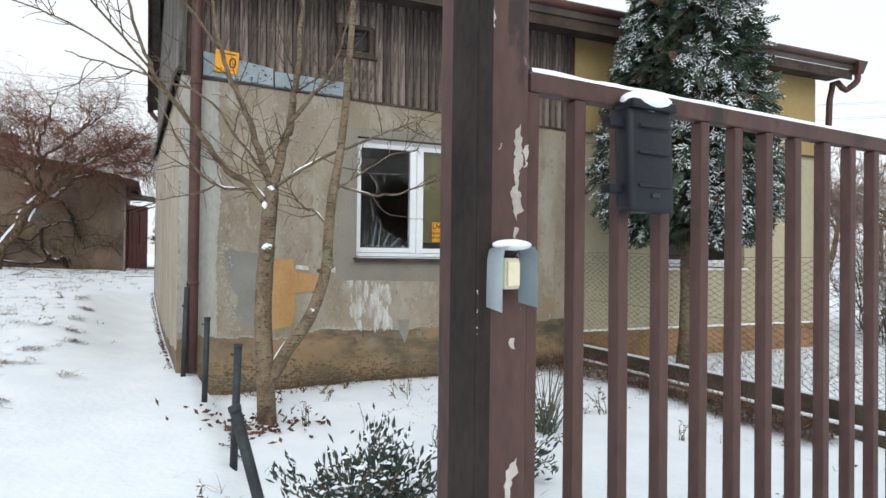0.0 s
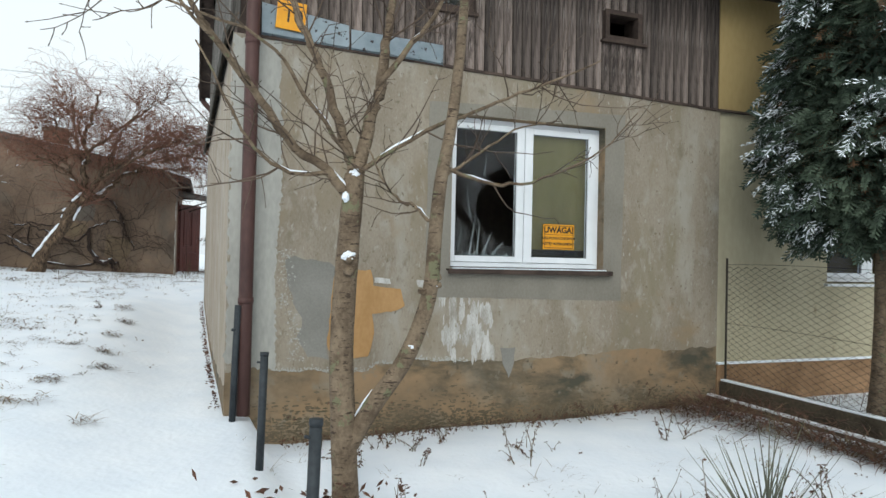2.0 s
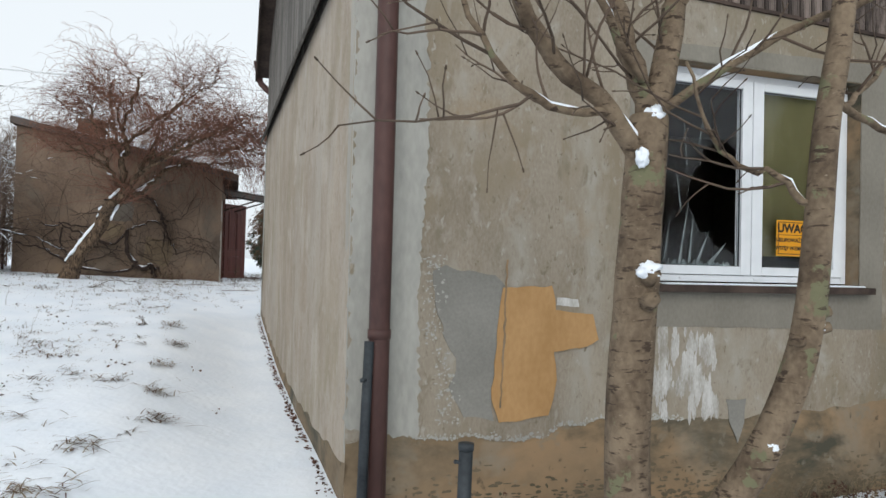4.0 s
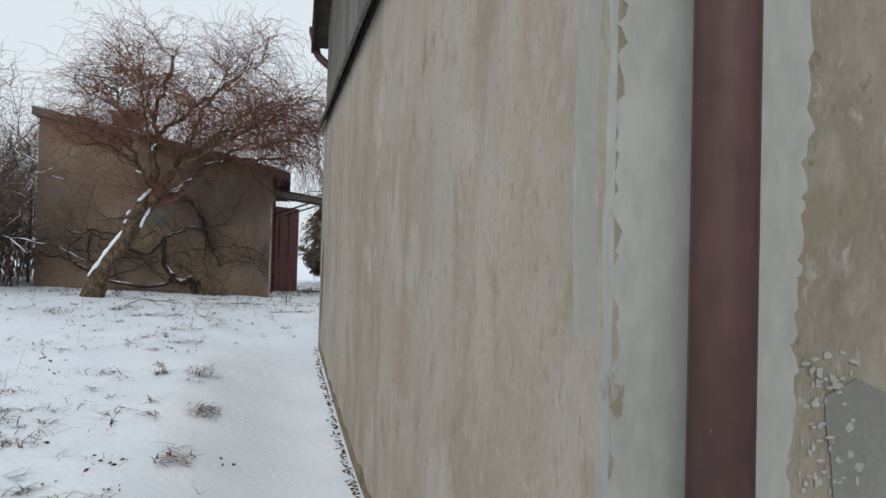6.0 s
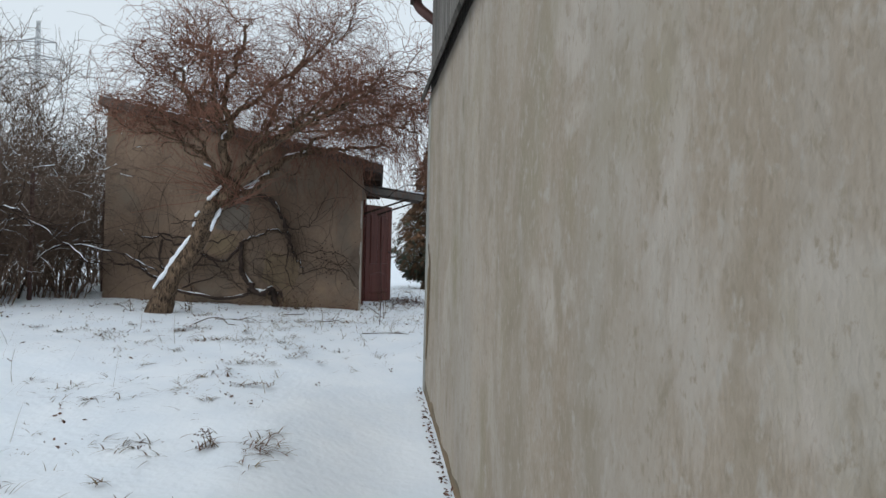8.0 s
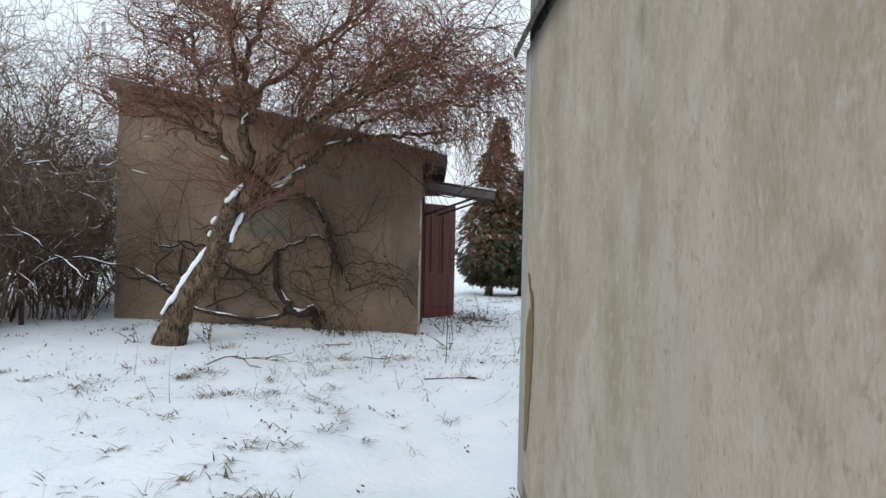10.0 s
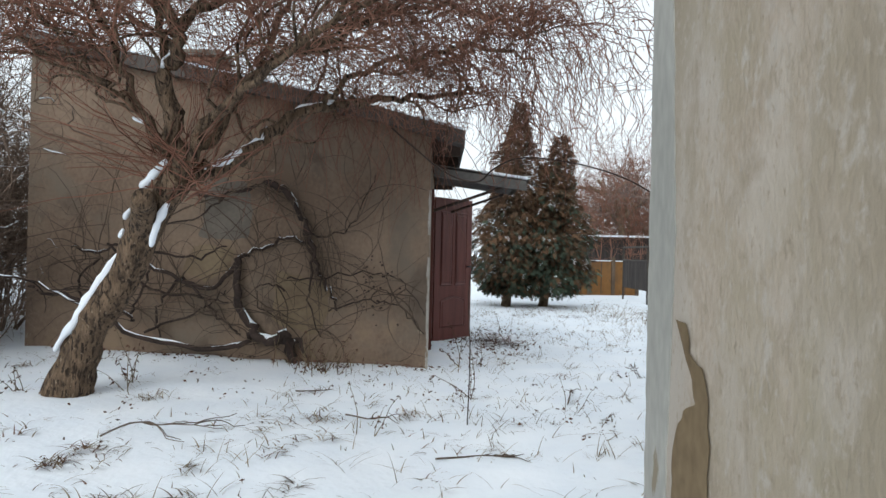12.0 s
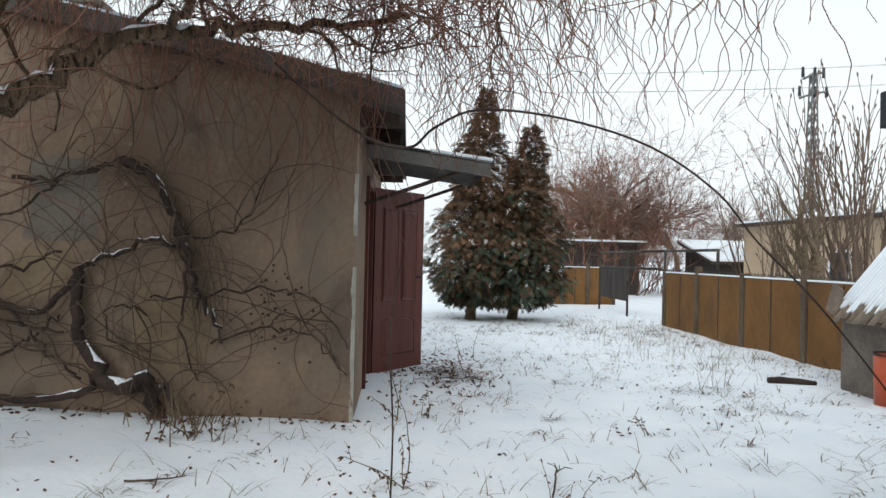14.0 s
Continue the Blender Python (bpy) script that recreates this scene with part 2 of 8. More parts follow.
GREY_WOOD = surface("grey_weathered_boards", (0.048, 0.043, 0.038), (0.205, 0.19, 0.172), 30, 4, (6, 6, 0.35), 0.9, 0.6, 0.006, vary=0.25)
LEDGE_WOOD = surface("weathered_ledge_boards", (0.035, 0.031, 0.026), (0.13, 0.118, 0.10), 30, 4, (1.5, 6, 3), 0.92, 0.7, 0.008, layers=(((0.028, 0.026, 0.02), 3, 0.52, 0.12, (1, 3, 1)),))
DARK_WOOD = surface("dark_eave_timber", (0.030, 0.021, 0.017), (0.075, 0.052, 0.042), 25, 4, (1, 1, 1), 0.85, 0.4)
FELT = surface("roofing_felt", (0.05, 0.045, 0.042), (0.12, 0.10, 0.09), 60, 2, rough=0.95, bump=0.4)
TIN = surface("zinc_flashing", (0.30, 0.37, 0.42), (0.48, 0.56, 0.61), 12, 2, (1, 1, 1), 0.5, 0.1, metal=0.35, spots=(0.07, 0.06, 0.06), spot_scale=16, spot_at=0.61)
RUST_PAINT = surface("red_brown_pipe_paint", (0.050, 0.024, 0.021), (0.088, 0.043, 0.037), 30, 3, (1, 1, 0.4), 0.5, 0.15, spots=(0.20, 0.14, 0.115), spot_scale=26, spot_at=0.70)
GATE_PAINT = surface("brown_gate_paint", (0.052, 0.027, 0.024), (0.094, 0.051, 0.044), 40, 4, (1, 1, 0.4), 0.55, 0.25, 0.003, layers=(((0.032, 0.022, 0.02), 7, 0.60, 0.06, (1, 1, 0.35)), ((0.15, 0.10, 0.085), 23, 0.70, 0.02, (1, 1, 0.6))))
# near-black colour that paints shade on the gate post
POST_SHADE = surface("post_shade_strip", (0.010, 0.007, 0.007), (0.030, 0.022, 0.018), 60, 6, (1, 1, 0.5), 0.8, 0.4)
DARK_STEEL = surface("dark_steel_post", (0.018, 0.022, 0.026), (0.045, 0.052, 0.058), 50, 5, rough=0.6, bump=0.15, metal=0.2)
BLACK_PLASTIC = surface("black_plastic", (0.007, 0.009, 0.013), (0.016, 0.019, 0.026), 60, 3, rough=0.5, bump=0.04, spec=0.28)
HOOD = surface("painted_tin_hood", (0.50, 0.60, 0.66), (0.62, 0.69, 0.73), 40, 5, rough=0.45, bump=0.08, spots=(0.30, 0.22, 0.16), spot_scale=30, spot_at=0.72)
CREAM_PLASTIC = surface("yellowed_plastic", (0.62, 0.57, 0.41), (0.72, 0.67, 0.52), 30, 3, rough=0.4, bump=0.03)
SIGN_YELLOW = surface("yellow_sign", (0.62, 0.26, 0.010), (0.72, 0.33, 0.015), 20, 4, rough=0.4, bump=0.02)
SIGN_BLACK = surface("sign_ink", (0.015, 0.013, 0.012), (0.03, 0.025, 0.02), 20, 4, rough=0.5, bump=0)
BLIND = surface("olive_board", (0.42, 0.365, 0.16), (0.53, 0.465, 0.22), 15, 1.5, (1, 1, 0.4), 0.8, 0.05)
SHED_WALL = surface("shed_plaster", (0.150, 0.105, 0.076), (0.250, 0.182, 0.133), 30, 1.1, (1, 1, 0.8), 0.95, 0.5, 0.008, layers=(((0.165, 0.132, 0.102), 0.8, 0.52, 0.12, (1, 1, 1)), ((0.235, 0.170, 0.116), 1.3, 0.57, 0.08, (1, 1, 0.7)), ((0.105, 0.080, 0.062), 1.7, 0.58, 0.10, (1, 1, 0.6)), ((0.23, 0.185, 0.14), 9, 0.68, 0.03, (1, 1, 0.8))))
SHED_PATCH = surface("grey_shed_patch", (0.125, 0.108, 0.092), (0.185, 0.16, 0.135), 30, 2, rough=0.95, bump=0.3)
SHED_WORN = surface("worn_shed_plaster", (0.17, 0.125, 0.082), (0.25, 0.19, 0.122), 28, 2.5, rough=0.95, bump=0.4)
DOOR_RED = surface("red_brown_door", (0.085, 0.025, 0.020), (0.135, 0.045, 0.036), 40, 3, (4, 4, 0.4), 0.45, 0.1)
TRIM = surface("whitewashed_frame", (0.22, 0.20, 0.175), (0.42, 0.40, 0.365), 40, 4, (1, 1, 0.5), 0.9, 0.3, spots=(0.2, 0.16, 0.12), spot_scale=12, spot_at=0.64)
CANOPY = surface("grey_corrugated_sheet", (0.085, 0.078, 0.072), (0.15, 0.14, 0.13), 30, 3, rough=0.6, bump=0.1)
BARK = surface("brown_fruit_bark", (0.085, 0.060, 0.040), (0.215, 0.162, 0.11), 50, 8, (1, 1, 0.9), 0.95, 1.0, 0.012, layers=(((0.055, 0.038, 0.026), 22, 0.57, 0.06, (0.7, 0.7, 2.6)), ((0.235, 0.19, 0.14), 34, 0.66, 0.05, (0.8, 0.8, 2.2))), spots=(0.15, 0.145, 0.085), spot_scale=9, spot_at=0.6)
WILLOW_BARK = surface("ridged_willow_bark", (0.06, 0.04, 0.026), (0.19, 0.13, 0.085), 38, 9, (2.0, 2.0, 0.7), 0.95, 1.0, 0.03, layers=(((0.028, 0.019, 0.013), 26, 0.52, 0.06, (1.6, 1.6, 0.45)), ((0.22, 0.17, 0.12), 34, 0.62, 0.05, (1.5, 1.5, 0.5))))
TWIG = surface("reddish_willow_twigs", (0.135, 0.060, 0.040), (0.26, 0.132, 0.090), 3, 0.8, rough=0.8, bump=0, vary=0.3, island=True)
VINE = surface("vine_bark", (0.020, 0.014, 0.012), (0.060, 0.041, 0.034), 40, 5, rough=0.95, bump=0.5)
BUSH = surface("grey_brown_bush", (0.105, 0.073, 0.055), (0.205, 0.145, 0.110), 3, 0.8, rough=0.9, bump=0, vary=0.3, island=True)
FAR_TWIG = surface("far_bare_twigs", (0.14, 0.10, 0.085), (0.24, 0.175, 0.15), 3, 0.8, rough=0.9, bump=0, vary=0.2, island=True)
GREEN = surface("dark_thuja_green", (0.030, 0.047, 0.034), (0.080, 0.107, 0.072), 5, 1.5, rough=0.75, bump=0, vary=0.4, island=True)
BROWNED = surface("browned_thuja", (0.060, 0.040, 0.024), (0.175, 0.095, 0.052), 4, 1.2, rough=0.8, bump=0, vary=0.4, island=True)
JUNIPER = surface("blue_green_juniper", (0.030, 0.045, 0.038), (0.085, 0.105, 0.085), 5, 2, rough=0.8, bump=0, vary=0.35, island=True)
DRY = surface("dry_grass", (0.088, 0.066, 0.040), (0.235, 0.178, 0.105), 5, 1.5, rough=0.9, bump=0, vary=0.4, island=True)
DEAD = surface("dead_leaves", (0.055, 0.030, 0.022), (0.15, 0.075, 0.05), 6, 2, rough=0.9, bump=0, vary=0.4, island=True)
YUCCA = surface("dull_green_blades", (0.06, 0.065, 0.045), (0.14, 0.14, 0.10), 6, 2, rough=0.7, bump=0, vary=0.3, island=True)
CONCRETE = surface("mossy_concrete", (0.034, 0.028, 0.019), (0.095, 0.076, 0.052), 30, 3, rough=0.95, bump=0.4)
WIRE = surface("rusty_wire", (0.035, 0.030, 0.026), (0.075, 0.064, 0.053), 20, 3, rough=0.7, bump=0, metal=0.4)
OCHRE_FENCE = surface("ochre_panel_paint", (0.130, 0.062, 0.018), (0.195, 0.098, 0.033), 14, 1.6, (1, 1, 0.6), 0.9, 0.2, blotch=(0.12, 0.062, 0.026), blotch_scale=1.2, blotch_at=0.55, spots=(0.09, 0.05, 0.03), spot_scale=9, spot_at=0.66)
FENCE_POST = surface("dark_fence_post", (0.065, 0.045, 0.032), (0.13, 0.095, 0.066), 24, 4, (1, 1, 0.5), 0.9, 0.3)
POST_CONCRETE = surface("grey_concrete_post", (0.12, 0.10, 0.085), (0.21, 0.18, 0.15), 30, 3, rough=0.95, bump=0.3)
ORANGE_RED = surface("orange_red_enamel", (0.42, 0.075, 0.03), (0.52, 0.11, 0.05), 20, 3, rough=0.4, bump=0.02)
SHINGLE = surface("grey_brown_shingle", (0.12, 0.095, 0.075), (0.22, 0.17, 0.135), 20, 4, (1, 1, 1), 0.95, 0.4, vary=0.2)
FAR_WALL = surface("beige_far_wall", (0.38, 0.29, 0.20), (0.48, 0.37, 0.26), 8, 0.8, rough=0.9, bump=0.1)
DARK_SHED = surface("blackened_planks", (0.022, 0.018, 0.016), (0.06, 0.05, 0.045), 14, 2, (5, 5, 0.4), 0.9, 0.3)
BRICK = surface("dull_red_brick", (0.14, 0.07, 0.05), (0.25, 0.13, 0.09), 30, 6, rough=0.95, bump=0.3, vary=0.2)
# pylon grey lightened for the distant tower: haze put into its colour
TOWER_HAZED = surface("haze_lightened_tower_steel", (0.28, 0.29, 0.30), (0.38, 0.39, 0.40), 10, 2, rough=0.6, bump=0)
PYLON_GREY = surface("grey_pylon_steel", (0.10, 0.10, 0.10), (0.17, 0.17, 0.17), 10, 2, rough=0.7, bump=0)
# room plaster with its colour lowered, so the inside looks unlit through the window
ROOM = surface("darkened_room_plaster", (0.11, 0.10, 0.085), (0.19, 0.17, 0.145), 10, 1, rough=0.95, bump=0.1)
BRANCH_DARK = surface("dark_twigs", (0.055, 0.038, 0.028), (0.13, 0.095, 0.07), 6, 2, rough=0.9, bump=0, vary=0.3, island=True)


def glass_material():
    m, n, l, bsdf = node_material("dusty_window_glass")
    bsdf.inputs["Transmission Weight"].default_value = 1.0
    bsdf.inputs["Roughness"].default_value = 0.0
    bsdf.inputs["IOR"].default_value = 1.3
    bsdf.inputs["Base Color"].default_value = (0.90, 0.94, 0.96, 1)
    return m


GLASS = glass_material()

CRAZED = surface("crazed_glass", (0.07, 0.085, 0.088), (0.22, 0.25, 0.25), 60, 9, rough=0.15, bump=0.3, spec=0.6)

# ---- ground ----
def gz(x, y):
    """Height of the snow: a lawn that rises away from the gate, a lower strip along the house and the front bed."""
    lawn = float(np.interp(y, [-400, -3, 0, 4, 8, 12.8, 18, 21, 30, 60, 400], [-0.1, -0.05, 0.0, 0.13, 0.36, 0.70, 1.02, 1.06, 1.0, 1.0, 1.0]))
    if x < 0:
        lawn += 0.03 * min(6.0, -x) * smooth(10, 18, y)
    strip = float(np.interp(y, [0, 4, 8.2, 10.2, 11.9, 13, 14, 15.5, 17, 18.5], [0.0, 0.10, 0.22, 0.25, 0.31, 0.40, 0.52, 0.68, 0.86, 1.03]))
    if y > 18.5:
        strip = lawn
    z = lerp(strip, lawn, max(1 - smooth(-0.8, 0.35, x), smooth(16.5, 18.5, y)))
    bed = float(np.interp(y, [-3, 0, 6.4, 7.4, 8.2], [-0.04, -0.02, 0.03, 0.04, -0.05])) + 0.11 * min(1.0, max(0.0, (x - 1.0) / 4.9)) * smooth(0, 8, y)
    z = lerp(z, bed, smooth(0.92, 1.10, x) * (1 - smooth(8.3, 9.5, y)))
    return z


def build_ground():
    xs = [-500, -250, -130, -80, -50, -32, -22, -16, -12, -9] + [-7.5 + 0.13 * i for i in range(112)] + [7.2, 8, 9, 10.5, 12, 15, 20, 30, 48, 80, 130, 250, 500]
    ys = [-500, -200, -90, -40, -18, -9, -5, -3] + [-2 + 0.13 * i for i in range(262)] + [32.4, 33.5, 35, 37, 40, 45, 55, 75, 110, 180, 300, 600, 1000]
    verts, faces = [], []
    for y in ys:
        for x in xs:
            p = Vector((x, y, 0))
            lump = 0.04 * noise.noise(p * 0.8) + 0.016 * noise.noise(p * 2.4) + 0.008 * noise.noise(p * 4.6)
            lump *= 1.0 - 0.55 * smooth(-0.9, -0.2, x) * (1 - smooth(1.0, 1.3, x)) * (1 - smooth(15, 17, y))
            verts.append((x, y, gz(x, y) + lump))
    w = len(xs)
    for j in range(len(ys) - 1):
        for i in range(w - 1):
            faces.append((j * w + i, j * w + i + 1, (j + 1) * w + i + 1, (j + 1) * w + i))
    me = bpy.data.meshes.new("ground")
    me.from_pydata(verts, [], faces)
    me.materials.append(SNOW)
    soften(me)
    return tagged(new("ground", me), "snow-covered lawn and path with grass poking through", "ground", kind="structure")


build_ground()

# ---- the house ----
FRONT, LEFT, MID, RIGHT, BACK = 8.19, 0.736, 5.90, 10.83, 15.50
SKEW = math.atan2(0.206, 7.34)
SIDE = Matrix.Translation((LEFT, FRONT, 0)) @ Matrix.Rotation(SKEW + radians(90), 4, "Z")   # x along the side wall, y outwards (to the lawn)
SIDE_LEN = 7.315


def board_edge(x):
    """Height of the line where the front plaster meets the loft boards."""
    return 3.47 - 0.17 * (x - 0.736) / 5.164


def cells(bm, us, vs, holes, t0, t1, put):
    """A wall of thickness t0..t1 in the plane u, v with rectangular openings, as butted blocks."""
    us = sorted(set(us + [c for h in holes for c in h[:2]]))
    vs = sorted(set(vs + [c for h in holes for c in h[2:]]))
    solid = {}
    for i in range(len(us) - 1):
        for j in range(len(vs) - 1):
            cu, cv = (us[i] + us[i + 1]) / 2, (vs[j] + vs[j + 1]) / 2
            solid[i, j] = not any(h[0] < cu < h[1] and h[2] < cv < h[3] for h in holes)
    cache = {}

    def vert(u, v, t):
        key = (u, v, t)
        if key not in cache:
            cache[key] = bm.verts.new(put(u, v, t))
        return cache[key]

    for (i, j), full in solid.items():
        if not full:
            continue
        a, b, c, d = us[i], us[i + 1], vs[j], vs[j + 1]
        for t in (t0, t1):
            bm.faces.new([vert(a, c, t), vert(b, c, t), vert(b, d, t), vert(a, d, t)])
        for (di, dj), (p, q) in (((-1, 0), ((a, c), (a, d))), ((1, 0), ((b, c), (b, d))), ((0, -1), ((a, c), (b, c))), ((0, 1), ((a, d), (b, d)))):
            if not solid.get((i + di, j + dj), False):
                bm.faces.new([vert(*p, t0), vert(*q, t0), vert(*q, t1), vert(*p, t1)])


WIN = (2.74, 4.42, 1.50, 2.97)        # the broken window's opening
WIN2 = (7.56, 9.20, 1.40, 2.80)       # the neighbour's window
LOFT_A = (4.42, 4.83, 3.92, 4.20)
LOFT_B = (2.50, 2.90, 3.97, 4.30)
TOP = 4.90

bm = bmesh.new()
cells(bm, [LEFT + 0.001, MID], [-0.4, 3.42], [WIN], FRONT, FRONT + 0.30, lambda u, v, t: (u, t, board_edge(u) if v > 3.4 else v))
front_wall = tagged(part("wall_front", bm, BASE_COAT), "stained old plaster wall over bare ochre base coat", "wall", kind="structure")
bm = bmesh.new()
cells(bm, [LEFT + 0.002, MID], [3.20, TOP], [LOFT_A, LOFT_B], FRONT + 0.03, FRONT + 0.29, lambda u, v, t: (u, t, v))
loft_wall = tagged(part("wall_front_loft", bm, DARK_WOOD), "loft wall clad in weathered dark upright boards", "wall", kind="structure")
bm = bmesh.new()
cells(bm, [MID + 0.002, RIGHT], [-0.4, 3.30], [WIN2], FRONT + 0.03, FRONT + 0.33, lambda u, v, t: (u, t, v))
cream_wall = tagged(part("wall_front_neighbour", bm, CREAM_WALL), "cream rendered wall of the neighbouring half", "wall", kind="structure")
bm = bmesh.new()
cells(bm, [MID + 0.004, RIGHT], [3.304, TOP], [], FRONT + 0.02, FRONT + 0.33, lambda u, v, t: (u, t, v))
tagged(part("wall_front_neighbour_upper", bm, YELLOW_WALL), "yellow rendered upper wall of the neighbouring half", "wall", kind="structure")
bm = bmesh.new()
box(bm, MID + 0.01, RIGHT + 0.02, FRONT - 0.01, FRONT + 0.03, -0.4, 0.48)
tagged(part("plinth_neighbour", bm, BROWN_PLINTH), "brown plinth under the cream wall", "plinth", kind="structure")
bm = bmesh.new()
box(bm, MID + 0.01, RIGHT + 0.02, FRONT - 0.025, FRONT + 0.03, 0.484, 0.51, bevel=0.008)
tagged(part("plinth_snow_line", bm, SNOW_CAP), "thin line of snow on the plinth ledge", "snow", kind="structure")

# side, back and far walls
bm = bmesh.new()
cells(bm, [0.302, SIDE_LEN], [-0.4, 3.47], [], -0.30, -0.0052, lambda u, v, t: tuple(SIDE @ Vector((u, t, v))))
cells(bm, [0.0, SIDE_LEN], [-0.4, 3.47], [], -0.005, 0, lambda u, v, t: tuple(SIDE @ Vector((u, t, v))))
side_wall = tagged(part("wall_side", bm, SIDE_COAT), "long blank plaster wall streaked beige and grey", "wall", kind="structure")
RIDGE_Z, RIDGE_Y = 6.75, (FRONT + BACK) / 2
bm = bmesh.new()
pts = [(0, 3.472), (SIDE_LEN, 3.472), (SIDE_LEN, TOP), (SIDE_LEN / 2, RIDGE_Z), (0, TOP)]
front_face = [bm.verts.new(SIDE @ Vector((u, -0.03, v))) for u, v in pts]
back_face = [bm.verts.new(SIDE @ Vector((u, -0.28, v))) for u, v in pts]
bm.faces.new(front_face)
bm.faces.new(back_face[::-1])
for i in range(5):
    bm.faces.new([front_face[i], front_face[(i + 1) % 5], back_face[(i + 1) % 5], back_face[i]])
gable_wall = tagged(part("wall_side_gable", bm, DARK_WOOD), "wooden gable wall clad in grey boards", "wall", kind="structure")
bm = bmesh.new()
cells(bm, [0.55, RIGHT], [-0.4, TOP], [], BACK - 0.3, BACK - 0.002, lambda u, v, t: (u, t, v))
tagged(part("wall_back", bm, SIDE_COAT), "plain plaster back wall of the house", "wall", kind="structure")
bm = bmesh.new()
pts = [(FRONT + 0.33, -0.4), (BACK - 0.3, -0.4), (BACK - 0.3, TOP), (RIDGE_Y, RIDGE_Z), (FRONT + 0.33, TOP)]
a = [bm.verts.new((RIGHT - 0.3, u, v)) for u, v in pts]
b = [bm.verts.new((RIGHT, u, v)) for u, v in pts]
bm.faces.new(a), bm.faces.new(b[::-1])
for i in range(5):
    bm.faces.new([a[i], a[(i + 1) % 5], b[(i + 1) % 5], b[i]])
tagged(part("wall_far_gable", bm, YELLOW_WALL), "yellow rendered far gable wall", "wall", kind="structure")
bm = bmesh.new()
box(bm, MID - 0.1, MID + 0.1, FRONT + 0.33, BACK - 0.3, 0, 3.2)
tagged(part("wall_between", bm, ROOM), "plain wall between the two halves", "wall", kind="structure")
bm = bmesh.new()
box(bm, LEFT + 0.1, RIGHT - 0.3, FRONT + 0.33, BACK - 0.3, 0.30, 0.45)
tagged(part("floor", bm, ROOM), "bare floor of the room, coloured dark as if unlit", "floor", kind="structure")
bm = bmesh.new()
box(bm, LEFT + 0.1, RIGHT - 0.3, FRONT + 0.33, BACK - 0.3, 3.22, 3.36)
tagged(part("ceiling", bm, ROOM), "plaster ceiling of the room, coloured dark as if unlit", "ceiling", kind="structure")
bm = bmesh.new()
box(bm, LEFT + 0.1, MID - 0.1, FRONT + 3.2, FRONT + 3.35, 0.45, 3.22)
tagged(part("wall_inner", bm, ROOM), "inner wall of the empty room, coloured dark as if unlit", "wall", kind="structure")


# roof: two slabs with snow on top
def roof_slab(name, y0, z0, y1, z1, thick, material, label, x0, x1, lift=0.0, lump=0.0):
    bm = bmesh.new()
    n = 40
    top, low = [], []
    up = Vector((0, -(z1 - z0), y1 - y0)).normalized() * (1 if y1 > y0 else -1)
    for i in range(n + 1):
        x = lerp(x0, x1, i / n)
        for k, (y, z) in enumerate(((y0, z0), (y1, z1))):
            base = Vector((x, y, z)) + up * lift
            wave = lump * noise.noise(Vector((x * 1.7, y, 3)))
            low.append(bm.verts.new(base))
            top.append(bm.verts.new(base + up * (thick + wave)))
    for i in range(n):
        for s in (top, low):
            bm.faces.new([s[2 * i], s[2 * i + 1], s[2 * i + 3], s[2 * i + 2]])
        for k in (0, 1):
            bm.faces.new([low[2 * i + k], low[2 * i + 2 + k], top[2 * i + 2 + k], top[2 * i + k]])
    for e in (0, 2 * n):
        bm.faces.new([low[e], low[e + 1], top[e + 1], top[e]])
    return tagged(part(name, bm, material), label, "roof", kind="structure")


RX0, RX1 = 0.36, 11.15
slope = (RIDGE_Z - TOP) / (RIDGE_Y - FRONT)
for name, y0, label in (("roof_front", FRONT - 0.42, "dark felt roof slope over the front"), ("roof_back", BACK + 0.42, "dark felt roof slope over the back")):
    roof_slab(name, y0, RIDGE_Z - slope * abs(y0 - RIDGE_Y), RIDGE_Y, RIDGE_Z, 0.12, FELT, label, RX0, RX1, lift=0.03)
    roof_slab(name.replace("roof", "roof_snow"), y0 + (0.03 if y0 < RIDGE_Y else -0.03), RIDGE_Z - slope * (abs(y0 - RIDGE_Y) - 0.03), RIDGE_Y, RIDGE_Z, 0.05, SNOW_CAP, "thin layer of snow on the roof", RX0 + 0.05, RX1 - 0.05, lift=0.155, lump=0.012)
bm = bmesh.new()
ez = RIDGE_Z - slope * (RIDGE_Y - FRONT + 0.40)
box(bm, RX0, RX1, FRONT - 0.41, FRONT - 0.385, ez - 0.13, ez + 0.02)
tagged(part("eave_board", bm, DARK_WOOD), "dark brown eave fascia board", "fascia", kind="structure")
bm = bmesh.new()
box(bm, RX0 + 0.02, RX1 - 0.02, FRONT - 0.38, FRONT + 0.02, ez - 0.06, ez - 0.035)
tagged(part("soffit", bm, DARK_WOOD), "dark boarded soffit under the front eave", "soffit", kind="structure")

